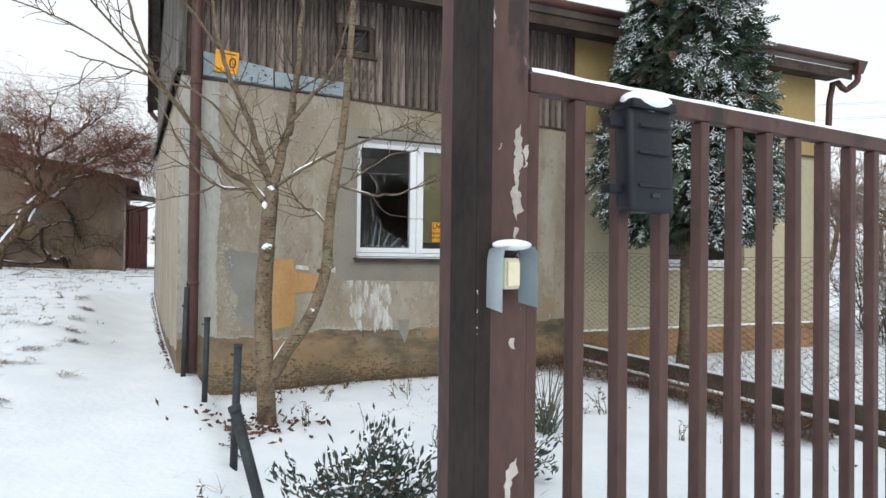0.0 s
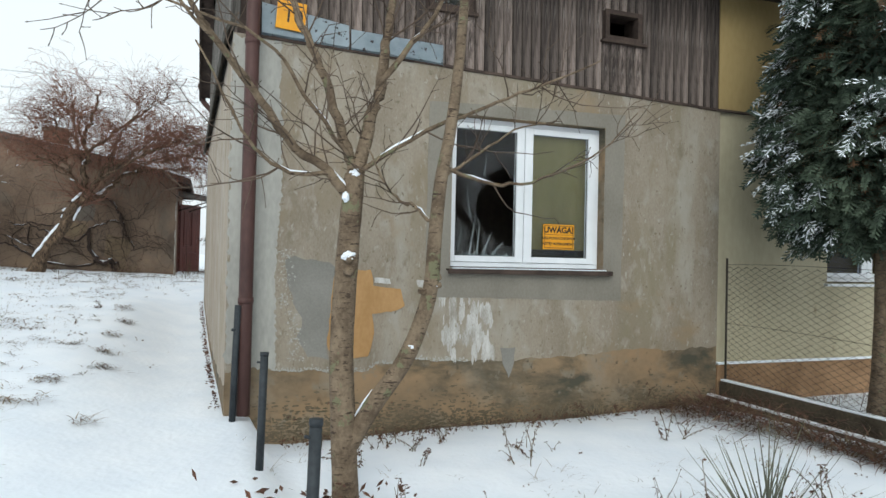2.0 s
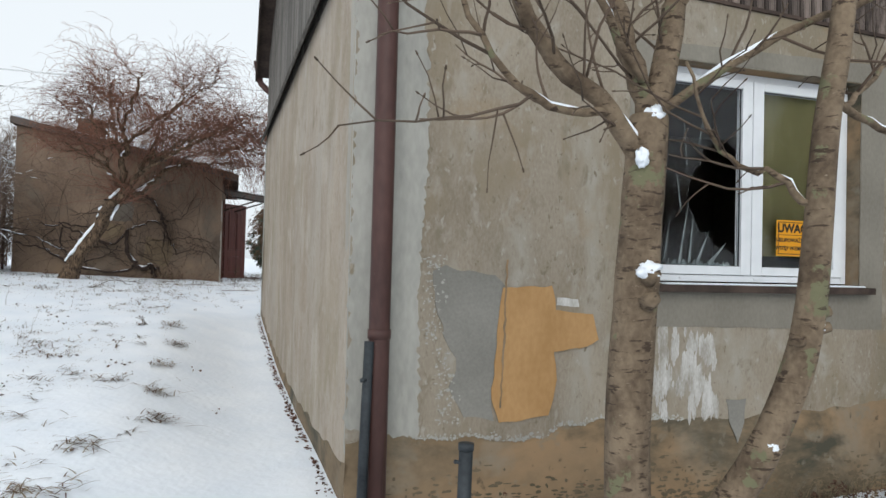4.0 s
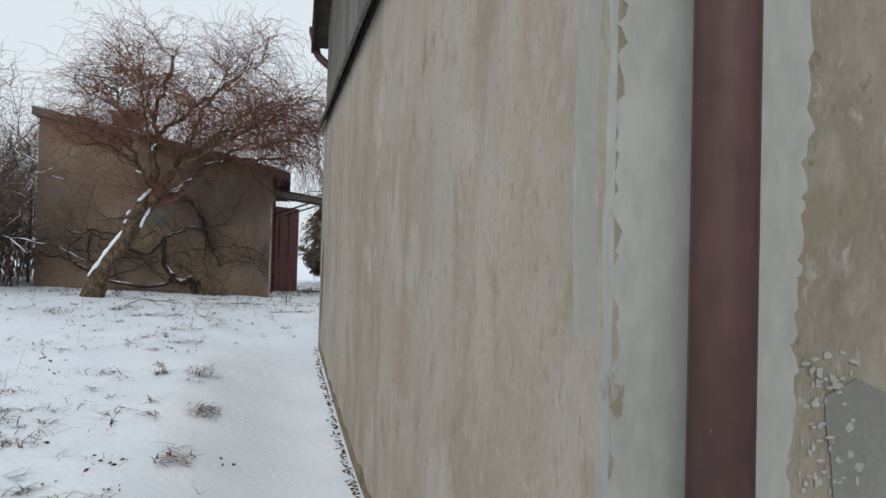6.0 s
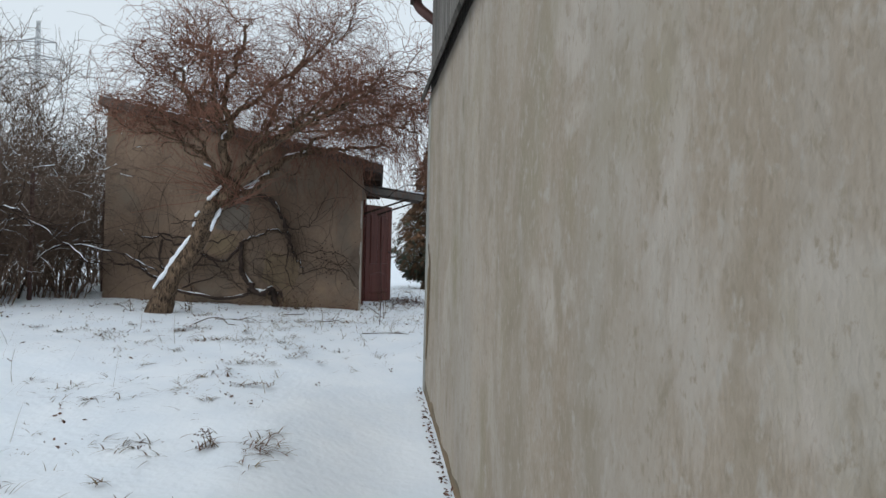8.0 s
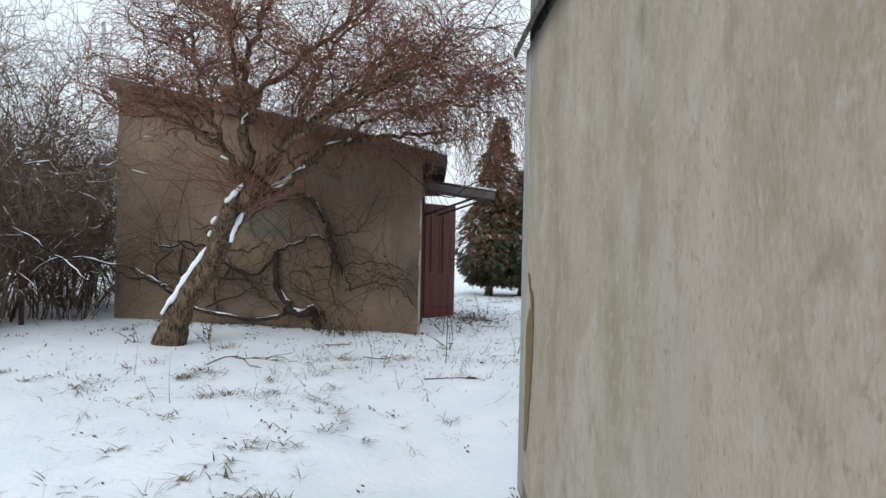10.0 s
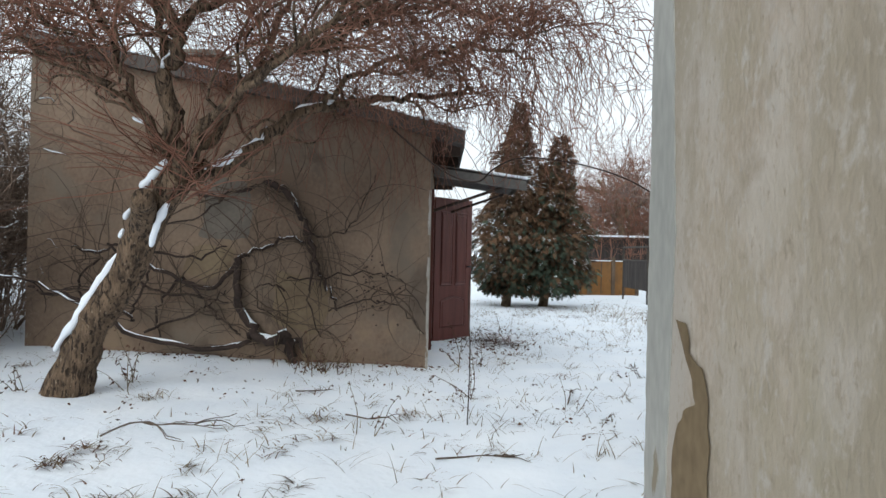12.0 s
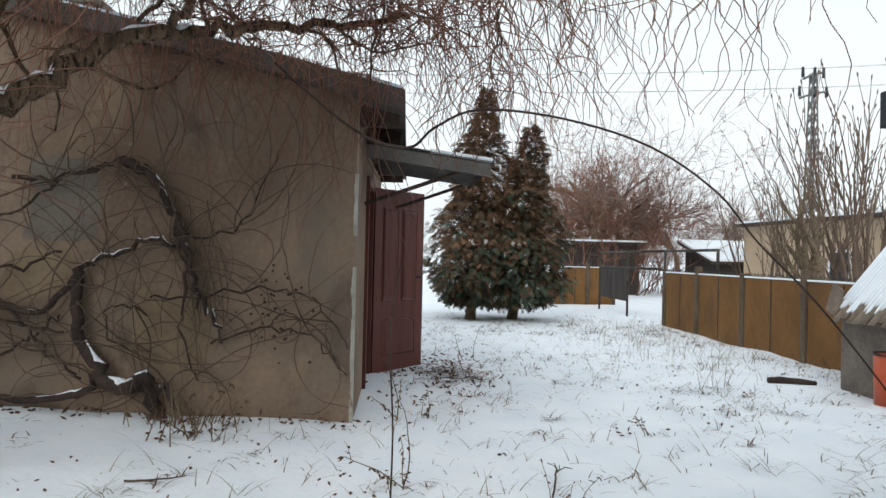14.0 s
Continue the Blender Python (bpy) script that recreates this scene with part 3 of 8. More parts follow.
# ragged plaster coat of the front: columns with an uneven lower edge
bm = bmesh.new()
OUT = FRONT - 0.006
step = 0.03
x = LEFT - 0.004
while x < MID - 0.001:
    x2 = min(x + step, MID)

    def low_edge(u):
        return 0.60 + 0.05 * noise.noise(Vector((u * 2.3, 0.4, 0))) + 0.028 * noise.noise(Vector((u * 9, 4.4, 0))) + 0.06 * smooth(3.2, 4.4, u) - 0.04 * math.exp(-((u - 1.7) / 0.35) ** 2)

    spans = [(low_edge, board_edge)]
    if WIN[0] - 0.001 < (x + x2) / 2 < WIN[1] + 0.001:
        spans = [(low_edge, lambda u: WIN[2]), (lambda u: WIN[3], board_edge)]
    for lo, hi in spans:
        q = [(x, lo(x)), (x2, lo(x2)), (x2, hi(x2)), (x, hi(x))]
        bm.faces.new([bm.verts.new((u, OUT, v)) for u, v in q])
        bm.faces.new([bm.verts.new(p) for p in ((x, OUT, lo(x)), (x2, OUT, lo(x2)), (x2, FRONT, lo(x2)), (x, FRONT, lo(x)))])
    x = x2
bmesh.ops.remove_doubles(bm, verts=bm.verts, dist=0.0005)
part("plaster_coat", bm, COAT, front_wall, "weathered beige plaster coat with a ragged lower edge")


from mathutils.geometry import tessellate_polygon


def patch(name, m, outline, material, parent, label, rough=0.03, thick=0.005, seed=0.0, freq=7.0):
    """A thin raised patch of plaster with an uneven outline, in the plane of m (x along, z up, -y outwards)."""
    bm = bmesh.new()
    pts = [Vector((u, 0, v)) for u, v in outline]
    ring = []
    for i, p in enumerate(pts):
        q = pts[(i + 1) % len(pts)]
        n = max(2, int((q - p).length / (0.006 if freq > 50 else 0.02)))
        for k in range(n):
            c = p.lerp(q, k / n)
            ring.append(c + Vector((noise.noise(c * freq + Vector((seed, 0, 0))), 0, noise.noise(c * freq + Vector((0, seed + 9, 5))))) * rough * 2)
    top = [bm.verts.new(m @ (c + Vector((0, -thick, 0)))) for c in ring]
    low = [bm.verts.new(m @ c) for c in ring]
    for tri in tessellate_polygon([[Vector((c.x, c.z, 0)) for c in ring]]):
        try:
            bm.faces.new([top[k] for k in tri])
        except ValueError:
            pass
    for i in range(len(ring)):
        j = (i + 1) % len(ring)
        bm.faces.new([low[i], low[j], top[j], top[i]])
    return part(name, bm, material, parent, label)


FACE = Matrix.Translation((0, OUT, 0))
patch("cement_patch", FACE, [(1.23, 1.54), (1.29, 1.58), (1.60, 1.52), (1.66, 1.45), (1.62, 0.90), (1.60, 0.67), (1.42, 0.70), (1.34, 0.87), (1.36, 1.05), (1.28, 1.17), (1.25, 1.35)], CEMENT, front_wall, "smooth grey cement repair patch", 0.014)
patch("ochre_patch", Matrix.Translation((0, OUT - 0.006, 0)), [(1.64, 1.45), (1.98, 1.47), (2.00, 1.32), (2.26, 1.30), (2.30, 1.14), (2.17, 1.08), (2.00, 1.08), (2.02, 0.89), (1.96, 0.68), (1.64, 0.66), (1.59, 0.86), (1.63, 1.20)], ORANGE_PATCH, front_wall, "bare ochre patch where plaster fell off", 0.010)
# a narrow crack with a rusty fixing down the ochre patch
patch("crack", Matrix.Translation((0, OUT - 0.0122, 0)), [(1.665, 1.62), (1.675, 1.62), (1.672, 1.30), (1.668, 1.00), (1.655, 0.74), (1.645, 0.74), (1.655, 1.00), (1.660, 1.30)], BASE_COAT, front_wall, "dark crack beside the ochre patch", 0.005, 0.001, 3, 20.0)
# brushed lime residue in short upright streaks
cr = random.Random(31)
bm = bmesh.new()
count = 0
while count < 480:
    u, v = cr.uniform(2.56, 3.22), cr.uniform(0.64, 1.21)
    if u < 2.64 + 0.12 * smooth(0.95, 0.7, v) or (u > 2.95 and v > 1.12) or abs(v - 0.955) < 0.02 + 0.02 * cr.random():
        continue
    if noise.noise(Vector((u * 5, v * 3, 1))) < -0.12 or noise.noise(Vector((u * 16, v * 5, 8))) < -0.05:
        continue
    count += 1
    w, h = cr.uniform(0.004, 0.017), cr.uniform(0.015, 0.085)
    ring = [(-w, -h * 0.5), (-w * 0.2, -h), (w * 0.9, -h * 0.6), (w, h * 0.4), (w * 0.3, h), (-w * 0.8, h * 0.6)]
    lift = OUT - 0.0012 - 0.0016 * cr.random()
    bm.faces.new([bm.verts.new((u + a + cr.gauss(0, 0.002), lift, v + b)) for a, b in ring])
part("lime_residue", bm, CHALK, front_wall, "brushed white lime residue under the window")
patch("chalk_streak", FACE, [(2.01, 1.40), (2.16, 1.39), (2.17, 1.345), (2.01, 1.35)], CHALK, front_wall, "pale smear on the plaster", 0.008, 0.003)
patch("chalk_streak", FACE, [(2.42, 1.38), (2.50, 1.37), (2.50, 1.31), (2.43, 1.32)], CHALK, front_wall, "pale smear on the plaster", 0.010, 0.003)
patch("drip_patch", FACE, [(3.28, 0.73), (3.44, 0.73), (3.43, 0.58), (3.37, 0.44), (3.31, 0.58)], CEMENT, front_wall, "small grey filler patch", 0.008, 0.004)
# damp mossy foot of the wall
bm = bmesh.new()
for i in range(2600):
    u = cr.uniform(LEFT + 0.06, 5.84)
    v = -0.04 + abs(cr.gauss(0, 0.15)) * (1 + 0.5 * noise.noise(Vector((u * 1.3, 7, 0))))
    if v > 0.50:
        continue
    w, h = cr.uniform(0.005, 0.035), cr.uniform(0.003, 0.013)
    u = min(max(u, LEFT + 0.08), 5.82)
    lift = FRONT - 0.0006 - 0.004 * cr.random()
    turn = cr.uniform(0, 6.283)
    bm.faces.new([bm.verts.new((u + w * (0.7 + 0.5 * cr.random()) * math.cos(k * 0.785 + turn * 0.02), lift, v + h * (0.6 + 0.7 * cr.random()) * math.sin(k * 0.785))) for k in range(8)])
part("damp_stain", bm, MOSSY, front_wall, "blotchy damp moss staining along the foot")
# crumbled pale rim along the broken lower edge and beside the cement patch
bm = bmesh.new()
for i in range(620):
    if i % 3:
        u = cr.uniform(1.12, 2.95)
        v = low_edge(u) + abs(cr.gauss(0, 0.016))
        lift = OUT - 0.0005 - 0.0035 * cr.random()
    else:
        v = cr.uniform(0.66, 1.64)
        u = 1.17 + 0.10 * cr.random() + 0.10 * smooth(1.3, 0.8, v) + cr.gauss(0, 0.02)
        lift = OUT - 0.0045 - 0.0015 * cr.random()
    w, h = cr.uniform(0.002, 0.011), cr.uniform(0.002, 0.010)
    bm.faces.new([bm.verts.new((u + w * (0.5 + cr.random()) * math.cos(k * 1.047), lift, v + h * (0.5 + cr.random()) * math.sin(k * 1.047))) for k in range(6)])
part("crumbled_rim", bm, PALE, front_wall, "crumbled pale rim of the broken plaster")
patch("corner_strip", FACE, [(LEFT, 0.66), (1.16, 0.58), (1.13, 1.4), (1.17, 2.2), (1.13, 3.43), (LEFT, 3.44)], PALE, front_wall, "pale lime-washed corner strip", 0.016, 0.004, 0.0, 24.0)
for piece in ([(2.50, 1.22), (2.735, 1.22), (2.735, 3.07), (2.50, 3.06)], [(4.425, 1.19), (4.64, 1.19), (4.66, 3.13), (4.425, 3.12)], [(2.735, 1.22), (4.425, 1.19), (4.425, 1.47), (2.735, 1.47)], [(2.735, 2.975), (4.425, 2.975), (4.425, 3.12), (2.735, 3.07)]):
    patch("window_surround", FACE, piece, SURROUND, front_wall, "grey cement surround of the window", 0.003, 0.004)
WALLSIDE = SIDE @ Matrix.Rotation(radians(180), 4, "Z")     # x runs back to the front corner, -y outwards
patch("corner_strip", WALLSIDE, [(0, 0.5), (-0.035, 0.55), (-0.045, 1.4), (-0.035, 2.2), (-0.05, 3.0), (-0.04, 3.45), (0, 3.45)], PALE, side_wall, "pale lime-washed corner strip", 0.008, 0.001, 3, 16.0)
patch("pale_patch", WALLSIDE, [(-0.065, 1.68), (-0.12, 1.64), (-0.175, 1.67), (-0.185, 2.0), (-0.175, 2.5), (-0.19, 3.1), (-0.07, 3.2), (-0.065, 2.6), (-0.075, 2.1)], NEWER_PLASTER, side_wall, "long pale patch of newer plaster", 0.006, 0.0004, 5, 26.0)
L = -SIDE_LEN
patch("corner_strip", WALLSIDE, [(L + 0.008, 0.7), (L + 0.20, 0.7), (L + 0.17, 1.5), (L + 0.21, 2.3), (L + 0.16, 3.0), (L + 0.19, 3.44), (L + 0.008, 3.44)], PALE, side_wall, "pale lime-washed corner strip", 0.004, 0.004, 8, 18.0)
patch("damp_patch", Matrix.Translation((-0.0047, 0, 0)) @ WALLSIDE, [(L + 0.235, 2.07), (L + 0.30, 2.065), (L + 0.325, 1.995), (L + 0.37, 1.975), (L + 0.41, 1.965), (L + 0.44, 1.88), (L + 0.45, 1.70), (L + 0.41, 1.45), (L + 0.35, 1.2), (L + 0.28, 1.0), (L + 0.21, 1.0), (L + 0.23, 1.5), (L + 0.225, 1.72), (L + 0.26, 1.80), (L + 0.30, 1.84), (L + 0.365, 1.87), (L + 0.34, 1.93), (L + 0.27, 2.02)], DAMP, side_wall, "damp brown stain where plaster fell off", 0.008, 0.0008, 2, 16.0)
patch("bare_base", WALLSIDE, [(0, -0.1), (L, 0.5), (L, 0.84), (L * 0.85, 0.66), (L * 0.7, 0.52), (L * 0.5, 0.41), (L * 0.3, 0.37), (L * 0.1, 0.40), (0, 0.50)], BASE_COAT, side_wall, "dark bare base coat along the foot", 0.035, 0.003, 4, 3.0)

# boards of the loft, one by one
board_meshes = []
for k in range(5):
    bm = bmesh.new()
    n = 7
    w = 0.098
    cols = []
    for i in range(n + 1):
        z = i / n
        wob = 0.003 * noise.noise(Vector((k * 3.1, z * 4, 0)))
        cols.append([bm.verts.new((u + wob, y, z + (0.012 * noise.noise(Vector((k, u * 30, 7))) if i == 0 else 0))) for u, y in ((-w / 2, 0), (-w / 2 + 0.006, -0.018), (w / 2 - 0.006, -0.018), (w / 2, 0))])
    for i in range(n):
        for j in range(3):
            bm.faces.new([cols[i][j], cols[i][j + 1], cols[i + 1][j + 1], cols[i + 1][j]])
    bm.faces.new(cols[0])
    bm.faces.new(cols[-1])
    board_meshes.append(to_mesh("board", bm, WOOD))


def board(m, height, parent, grey=False):
    ob = new("board", board_meshes[rng.randrange(5)])
    ob.parent = parent
    ob.matrix_world = m @ Matrix.Diagonal((1, 1, height, 1))
    if grey:
        ob.material_slots[0].link = "OBJECT"
        ob.material_slots[0].material = GREY_WOOD
    return ob


x = LEFT + 0.05
while x < MID - 0.02:
    low = board_edge(x) - 0.03 + rng.uniform(-0.012, 0.012)
    cut = [h for h in (LOFT_A, LOFT_B) if h[0] - 0.045 < x < h[1] + 0.045]
    spans = [(low, TOP + 0.05)]
    if cut:
        spans = [(low, cut[0][2] - 0.01), (cut[0][3] + 0.01, TOP + 0.05)]
    for lo, hi in spans:
        board(Matrix.Translation((x, FRONT + 0.028 + rng.uniform(-0.008, 0.0), lo)) @ Matrix.Rotation(rng.uniform(-0.006, 0.006), 4, "Y"), hi - lo, loft_wall)
    x += rng.uniform(0.098, 0.104)
u = 0.05
while u < SIDE_LEN - 0.03:
    top = min(TOP + (RIDGE_Z - TOP) * min(u, SIDE_LEN - u) / (SIDE_LEN / 2), RIDGE_Z) - 0.03
    m = SIDE @ Matrix.Translation((u, -0.028 + rng.uniform(0, 0.008), 3.51)) @ Matrix.Rotation(radians(180), 4, "Z")
    board(m, top - 3.51, gable_wall, True)
    u += rng.uniform(0.099, 0.105)
# dark drip strip under the loft boards and under the yellow wall
bm = bmesh.new()
n = 40
for i in range(n):
    a, b = lerp(LEFT + 0.1, RIGHT, i / n), lerp(LEFT + 0.1, RIGHT, (i + 1) / n)
    za, zb = max(3.30, board_edge(a)), max(3.30, board_edge(b))
    wob = 0.006 * noise.noise(Vector((i * 0.7, 2, 0)))
    vs = [bm.verts.new(p) for p in ((a, FRONT - 0.022, za - 0.012 + wob), (b, FRONT - 0.022, zb - 0.012 + wob), (b, FRONT - 0.018, zb + 0.014 + wob), (a, FRONT - 0.018, za + 0.014 + wob), (a, FRONT + 0.012, za + 0.022), (b, FRONT + 0.012, zb + 0.022), (a, FRONT - 0.008, za - 0.014 + wob), (b, FRONT - 0.008, zb - 0.014 + wob))]
    for f in ((0, 1, 2, 3), (3, 2, 5, 4), (0, 6, 7, 1)):
        bm.faces.new([vs[k] for k in f])
tagged(part("drip_strip", bm, DARK_WOOD), "thin dark drip strip under the loft boards", "trim", kind="structure")
# drip ledge at the foot of the gable boards
bm = bmesh.new()
n = 60
for i in range(n):
    a, b = SIDE_LEN * i / n - 0.02, SIDE_LEN * (i + 1) / n + (0.02 if i == n - 1 else -0.02)
    dz = 0.012 * noise.noise(Vector((i * 0.4, 0, 0)))
    for q in ((a, b),):
        v = [bm.verts.new(SIDE @ Vector(p)) for p in ((a, -0.02, 3.66 + dz), (b, -0.02, 3.66 + dz), (b, 0.085, 3.465 + dz), (a, 0.085, 3.465 + dz), (a, -0.02, 3.62 + dz), (b, -0.02, 3.62 + dz), (b, 0.07, 3.43 + dz), (a, 0.07, 3.43 + dz))]
        for f in ((0, 1, 2, 3), (4, 5, 6, 7), (2, 3, 7, 6), (0, 3, 7, 4), (1, 2, 6, 5)):
            bm.faces.new([v[k] for k in f])
tagged(part("drip_ledge", bm, LEDGE_WOOD), "weathered sloping drip boards under the gable", "trim", kind="structure")
# verge boards of the left gable
bm = bmesh.new()
for sgn in (0, 1):
    for d, w in ((0.0, 0.05),):
        y0 = FRONT - 0.42 if sgn == 0 else BACK + 0.42
        z0 = RIDGE_Z - slope * (RIDGE_Y - FRONT + 0.42)
        vs = [bm.verts.new(p) for p in ((RX0 - 0.02, y0, z0 - 0.16), (RX0 - 0.02, RIDGE_Y, RIDGE_Z - 0.16), (RX0 - 0.02, RIDGE_Y, RIDGE_Z + 0.15), (RX0 - 0.02, y0, z0 + 0.15), (RX0 + 0.01, y0, z0 - 0.16), (RX0 + 0.01, RIDGE_Y, RIDGE_Z - 0.16), (RX0 + 0.01, RIDGE_Y, RIDGE_Z + 0.15), (RX0 + 0.01, y0, z0 + 0.15))]
        for f in ((0, 1, 2, 3), (4, 5, 6, 7), (0, 1, 5, 4), (2, 3, 7, 6), (0, 3, 7, 4)):
            bm.faces.new([vs[k] for k in f])
tagged(part("verge_board", bm, DARK_WOOD), "dark verge boards along the gable roof edge", "trim", kind="structure")
bm = bmesh.new()
for sgn in (0, 1):
    y0 = FRONT - 0.40 if sgn == 0 else BACK + 0.40
    z0 = RIDGE_Z - slope * (RIDGE_Y - FRONT + 0.40) - 0.10
    vs = [bm.verts.new(p) for p in ((RX0 + 0.012, y0, z0), (0.62, y0, z0), (0.50, RIDGE_Y, RIDGE_Z - 0.10), (RX0 + 0.012, RIDGE_Y, RIDGE_Z - 0.10))]
    vs2 = [bm.verts.new(v.co + Vector((0, 0, 0.02))) for v in vs]
    bm.faces.new(vs), bm.faces.new(vs2[::-1])
    for i in range(4):
        bm.faces.new([vs[i], vs[(i + 1) % 4], vs2[(i + 1) % 4], vs2[i]])
tagged(part("verge_soffit", bm, DARK_WOOD), "dark boards under the gable overhang", "soffit", kind="structure")

# corner board at the front-left of the loft
bm = bmesh.new()
box(bm, LEFT - 0.03, LEFT + 0.05, FRONT - 0.012, FRONT + 0.12, 3.52, TOP, bevel=0.004)
tagged(part("corner_board", bm, GREY_WOOD), "grey split corner board of the loft", "trim", kind="structure")


def pipe_run(name, pts, r, material, parent, label="", sides=14):
    t = Tubes()
    p = [Vector(q) for q in pts]
    t.add(p, [r] * len(p), sides)
    return part(name, t, material, parent, label)


def downpipe(place, height, r, label, group=""):
    pipe = thing("downpipe", place, label, "downpipe", group)
    pipe_run("tube", [(0, 0, z) for z in np.linspace(0, height, 6)], r, RUST_PAINT, pipe)
    for z in (height * 0.22, height * 0.72):
        t = Tubes()
        t.add([Vector((0, 0, z - 0.025)), Vector((0, 0, z + 0.025))], [r + 0.006] * 2, 14)
        t.add([Vector((0, r, z)), Vector((0, 0.115, z))], [0.008] * 2, 6)
        part("bracket", t, RUST_PAINT, pipe)
    return pipe


downpipe((0.885, FRONT - 0.125, 0.24), 4.35, 0.058, "red-brown painted rainwater downpipe at the house corner")
# dark pipe stub beside it
stub = thing("drain_stub", (0.80, FRONT - 0.17, 0.16), "dark steel pipe stub leaning by the downpipe", "pipe")
pipe_run("tube", [(0, 0, 0), (0.01, 0.0, 0.5), (0.025, 0.01, 1.0)], 0.027, DARK_STEEL, stub)
t = Tubes()
t.add([Vector((0.018, 0, 0.80)), Vector((-0.02, -0.03, 0.80))], [0.012] * 2, 8)
part("clip", t, DARK_STEEL, stub)
# gutter ends
for gx, gy, s, nm in ((0.42, BACK + 0.44, 1, "back"), (11.2, FRONT - 0.46, -1, "front")):
    g = thing("gutter", (gx, gy, 4.70), "brown sheet-metal gutter outlet with a bent pipe", "gutter")
    bm = bmesh.new()
    bmesh.ops.create_cone(bm, cap_ends=True, segments=4, radius1=0.09, radius2=0.16, depth=0.2, matrix=pose(0, 0, 0.05, 0, 0, 45))
    part("hopper", bm, RUST_PAINT, g)
    pipe_run("elbow", spline([(0, 0, -0.02), (0, 0, -0.16), (0.10 * s, -0.10 if s == 1 else 0.12, -0.30), (0.26 * s, -0.22 if s == 1 else 0.3, -0.46), (0.30 * s, -0.24 if s == 1 else 0.32, -0.54 if s == 1 else -4.2)], 4), 0.05, RUST_PAINT, g)
    t = Tubes()
    x1 = 10.7 * s
    trough = [Vector((0.05 * s, 0, 0.14)), Vector((x1, 0, 0.16))]
    t.add(trough, [0.065, 0.065], 10)
    part("trough", t, RUST_PAINT, g)

# zinc flashing strip and the number plate
bm = bmesh.new()
for x0, x1, lo0, lo1, hi0, hi1 in ((0.96, 1.72, 3.49, 3.455, 3.76, 3.66), (1.74, 2.62, 3.455, 3.42, 3.63, 3.60)):
    vs = [bm.verts.new(p) for p in ((x0, FRONT - 0.045, lo0), (x1, FRONT - 0.045, lo1), (x1, FRONT - 0.012, hi1), (x0, FRONT - 0.012, hi0), (x0, FRONT + 0.0, lo0 - 0.02), (x1, FRONT + 0.0, lo1 - 0.02))]
    bm.faces.new(vs[:4])
    bm.faces.new([vs[0], vs[1], vs[5], vs[4]])
bmesh.ops.solidify(bm, geom=bm.faces[:], thickness=0.003)
tagged(part("flashing", bm, TIN), "blue-grey zinc flashing pitted with rust", "flashing")


def words(text, size, m, material, parent, depth=0.001, align="CENTER", bold=0.0):
    cu = bpy.data.curves.new("lettering", "FONT")
    cu.body, cu.size, cu.align_x, cu.align_y, cu.extrude = text, size, align, "CENTER", depth
    cu.offset = bold
    cu.materials.append(material)
    ob = new("lettering", cu)
    dg = bpy.context.evaluated_depsgraph_get()
    me = bpy.data.meshes.new_from_object(ob.evaluated_get(dg))
    bpy.data.objects.remove(ob)
    out = new("lettering", me)
    out.parent = parent
    out.matrix_local = m
    return out


plate = thing("number_plate", pose(1.205, FRONT - 0.052, 3.66, 0, 4, 0), "yellow enamel house number plate on the boards", "sign")
bm = bmesh.new()
box(bm, -0.125, 0.125, -0.003, 0.003, -0.125, 0.125, bevel=0.002)
part("plate", bm, SIGN_YELLOW, plate)
words("10", 0.17, pose(0.02, -0.0045, -0.01, 90, 0, 0), SIGN_BLACK, plate)
bm = bmesh.new()
box(bm, -0.09, 0.09, -0.0045, -0.0035, 0.085, 0.098)
part("print_bar", bm, SIGN_BLACK, plate)


# windows
def frame_bars(bm, x0, x1, z0, z1, w, y0, y1, bevel=0.004):
    box(bm, x0, x0 + w, y0, y1, z0, z1, bevel=bevel)
    box(bm, x1 - w, x1, y0, y1, z0, z1, bevel=bevel)
    box(bm, x0 + w, x1 - w, y0 + 0.001, y1 - 0.001, z0, z0 + w, bevel=bevel)
    box(bm, x0 + w, x1 - w, y0 + 0.001, y1 - 0.001, z1 - w, z1, bevel=bevel)


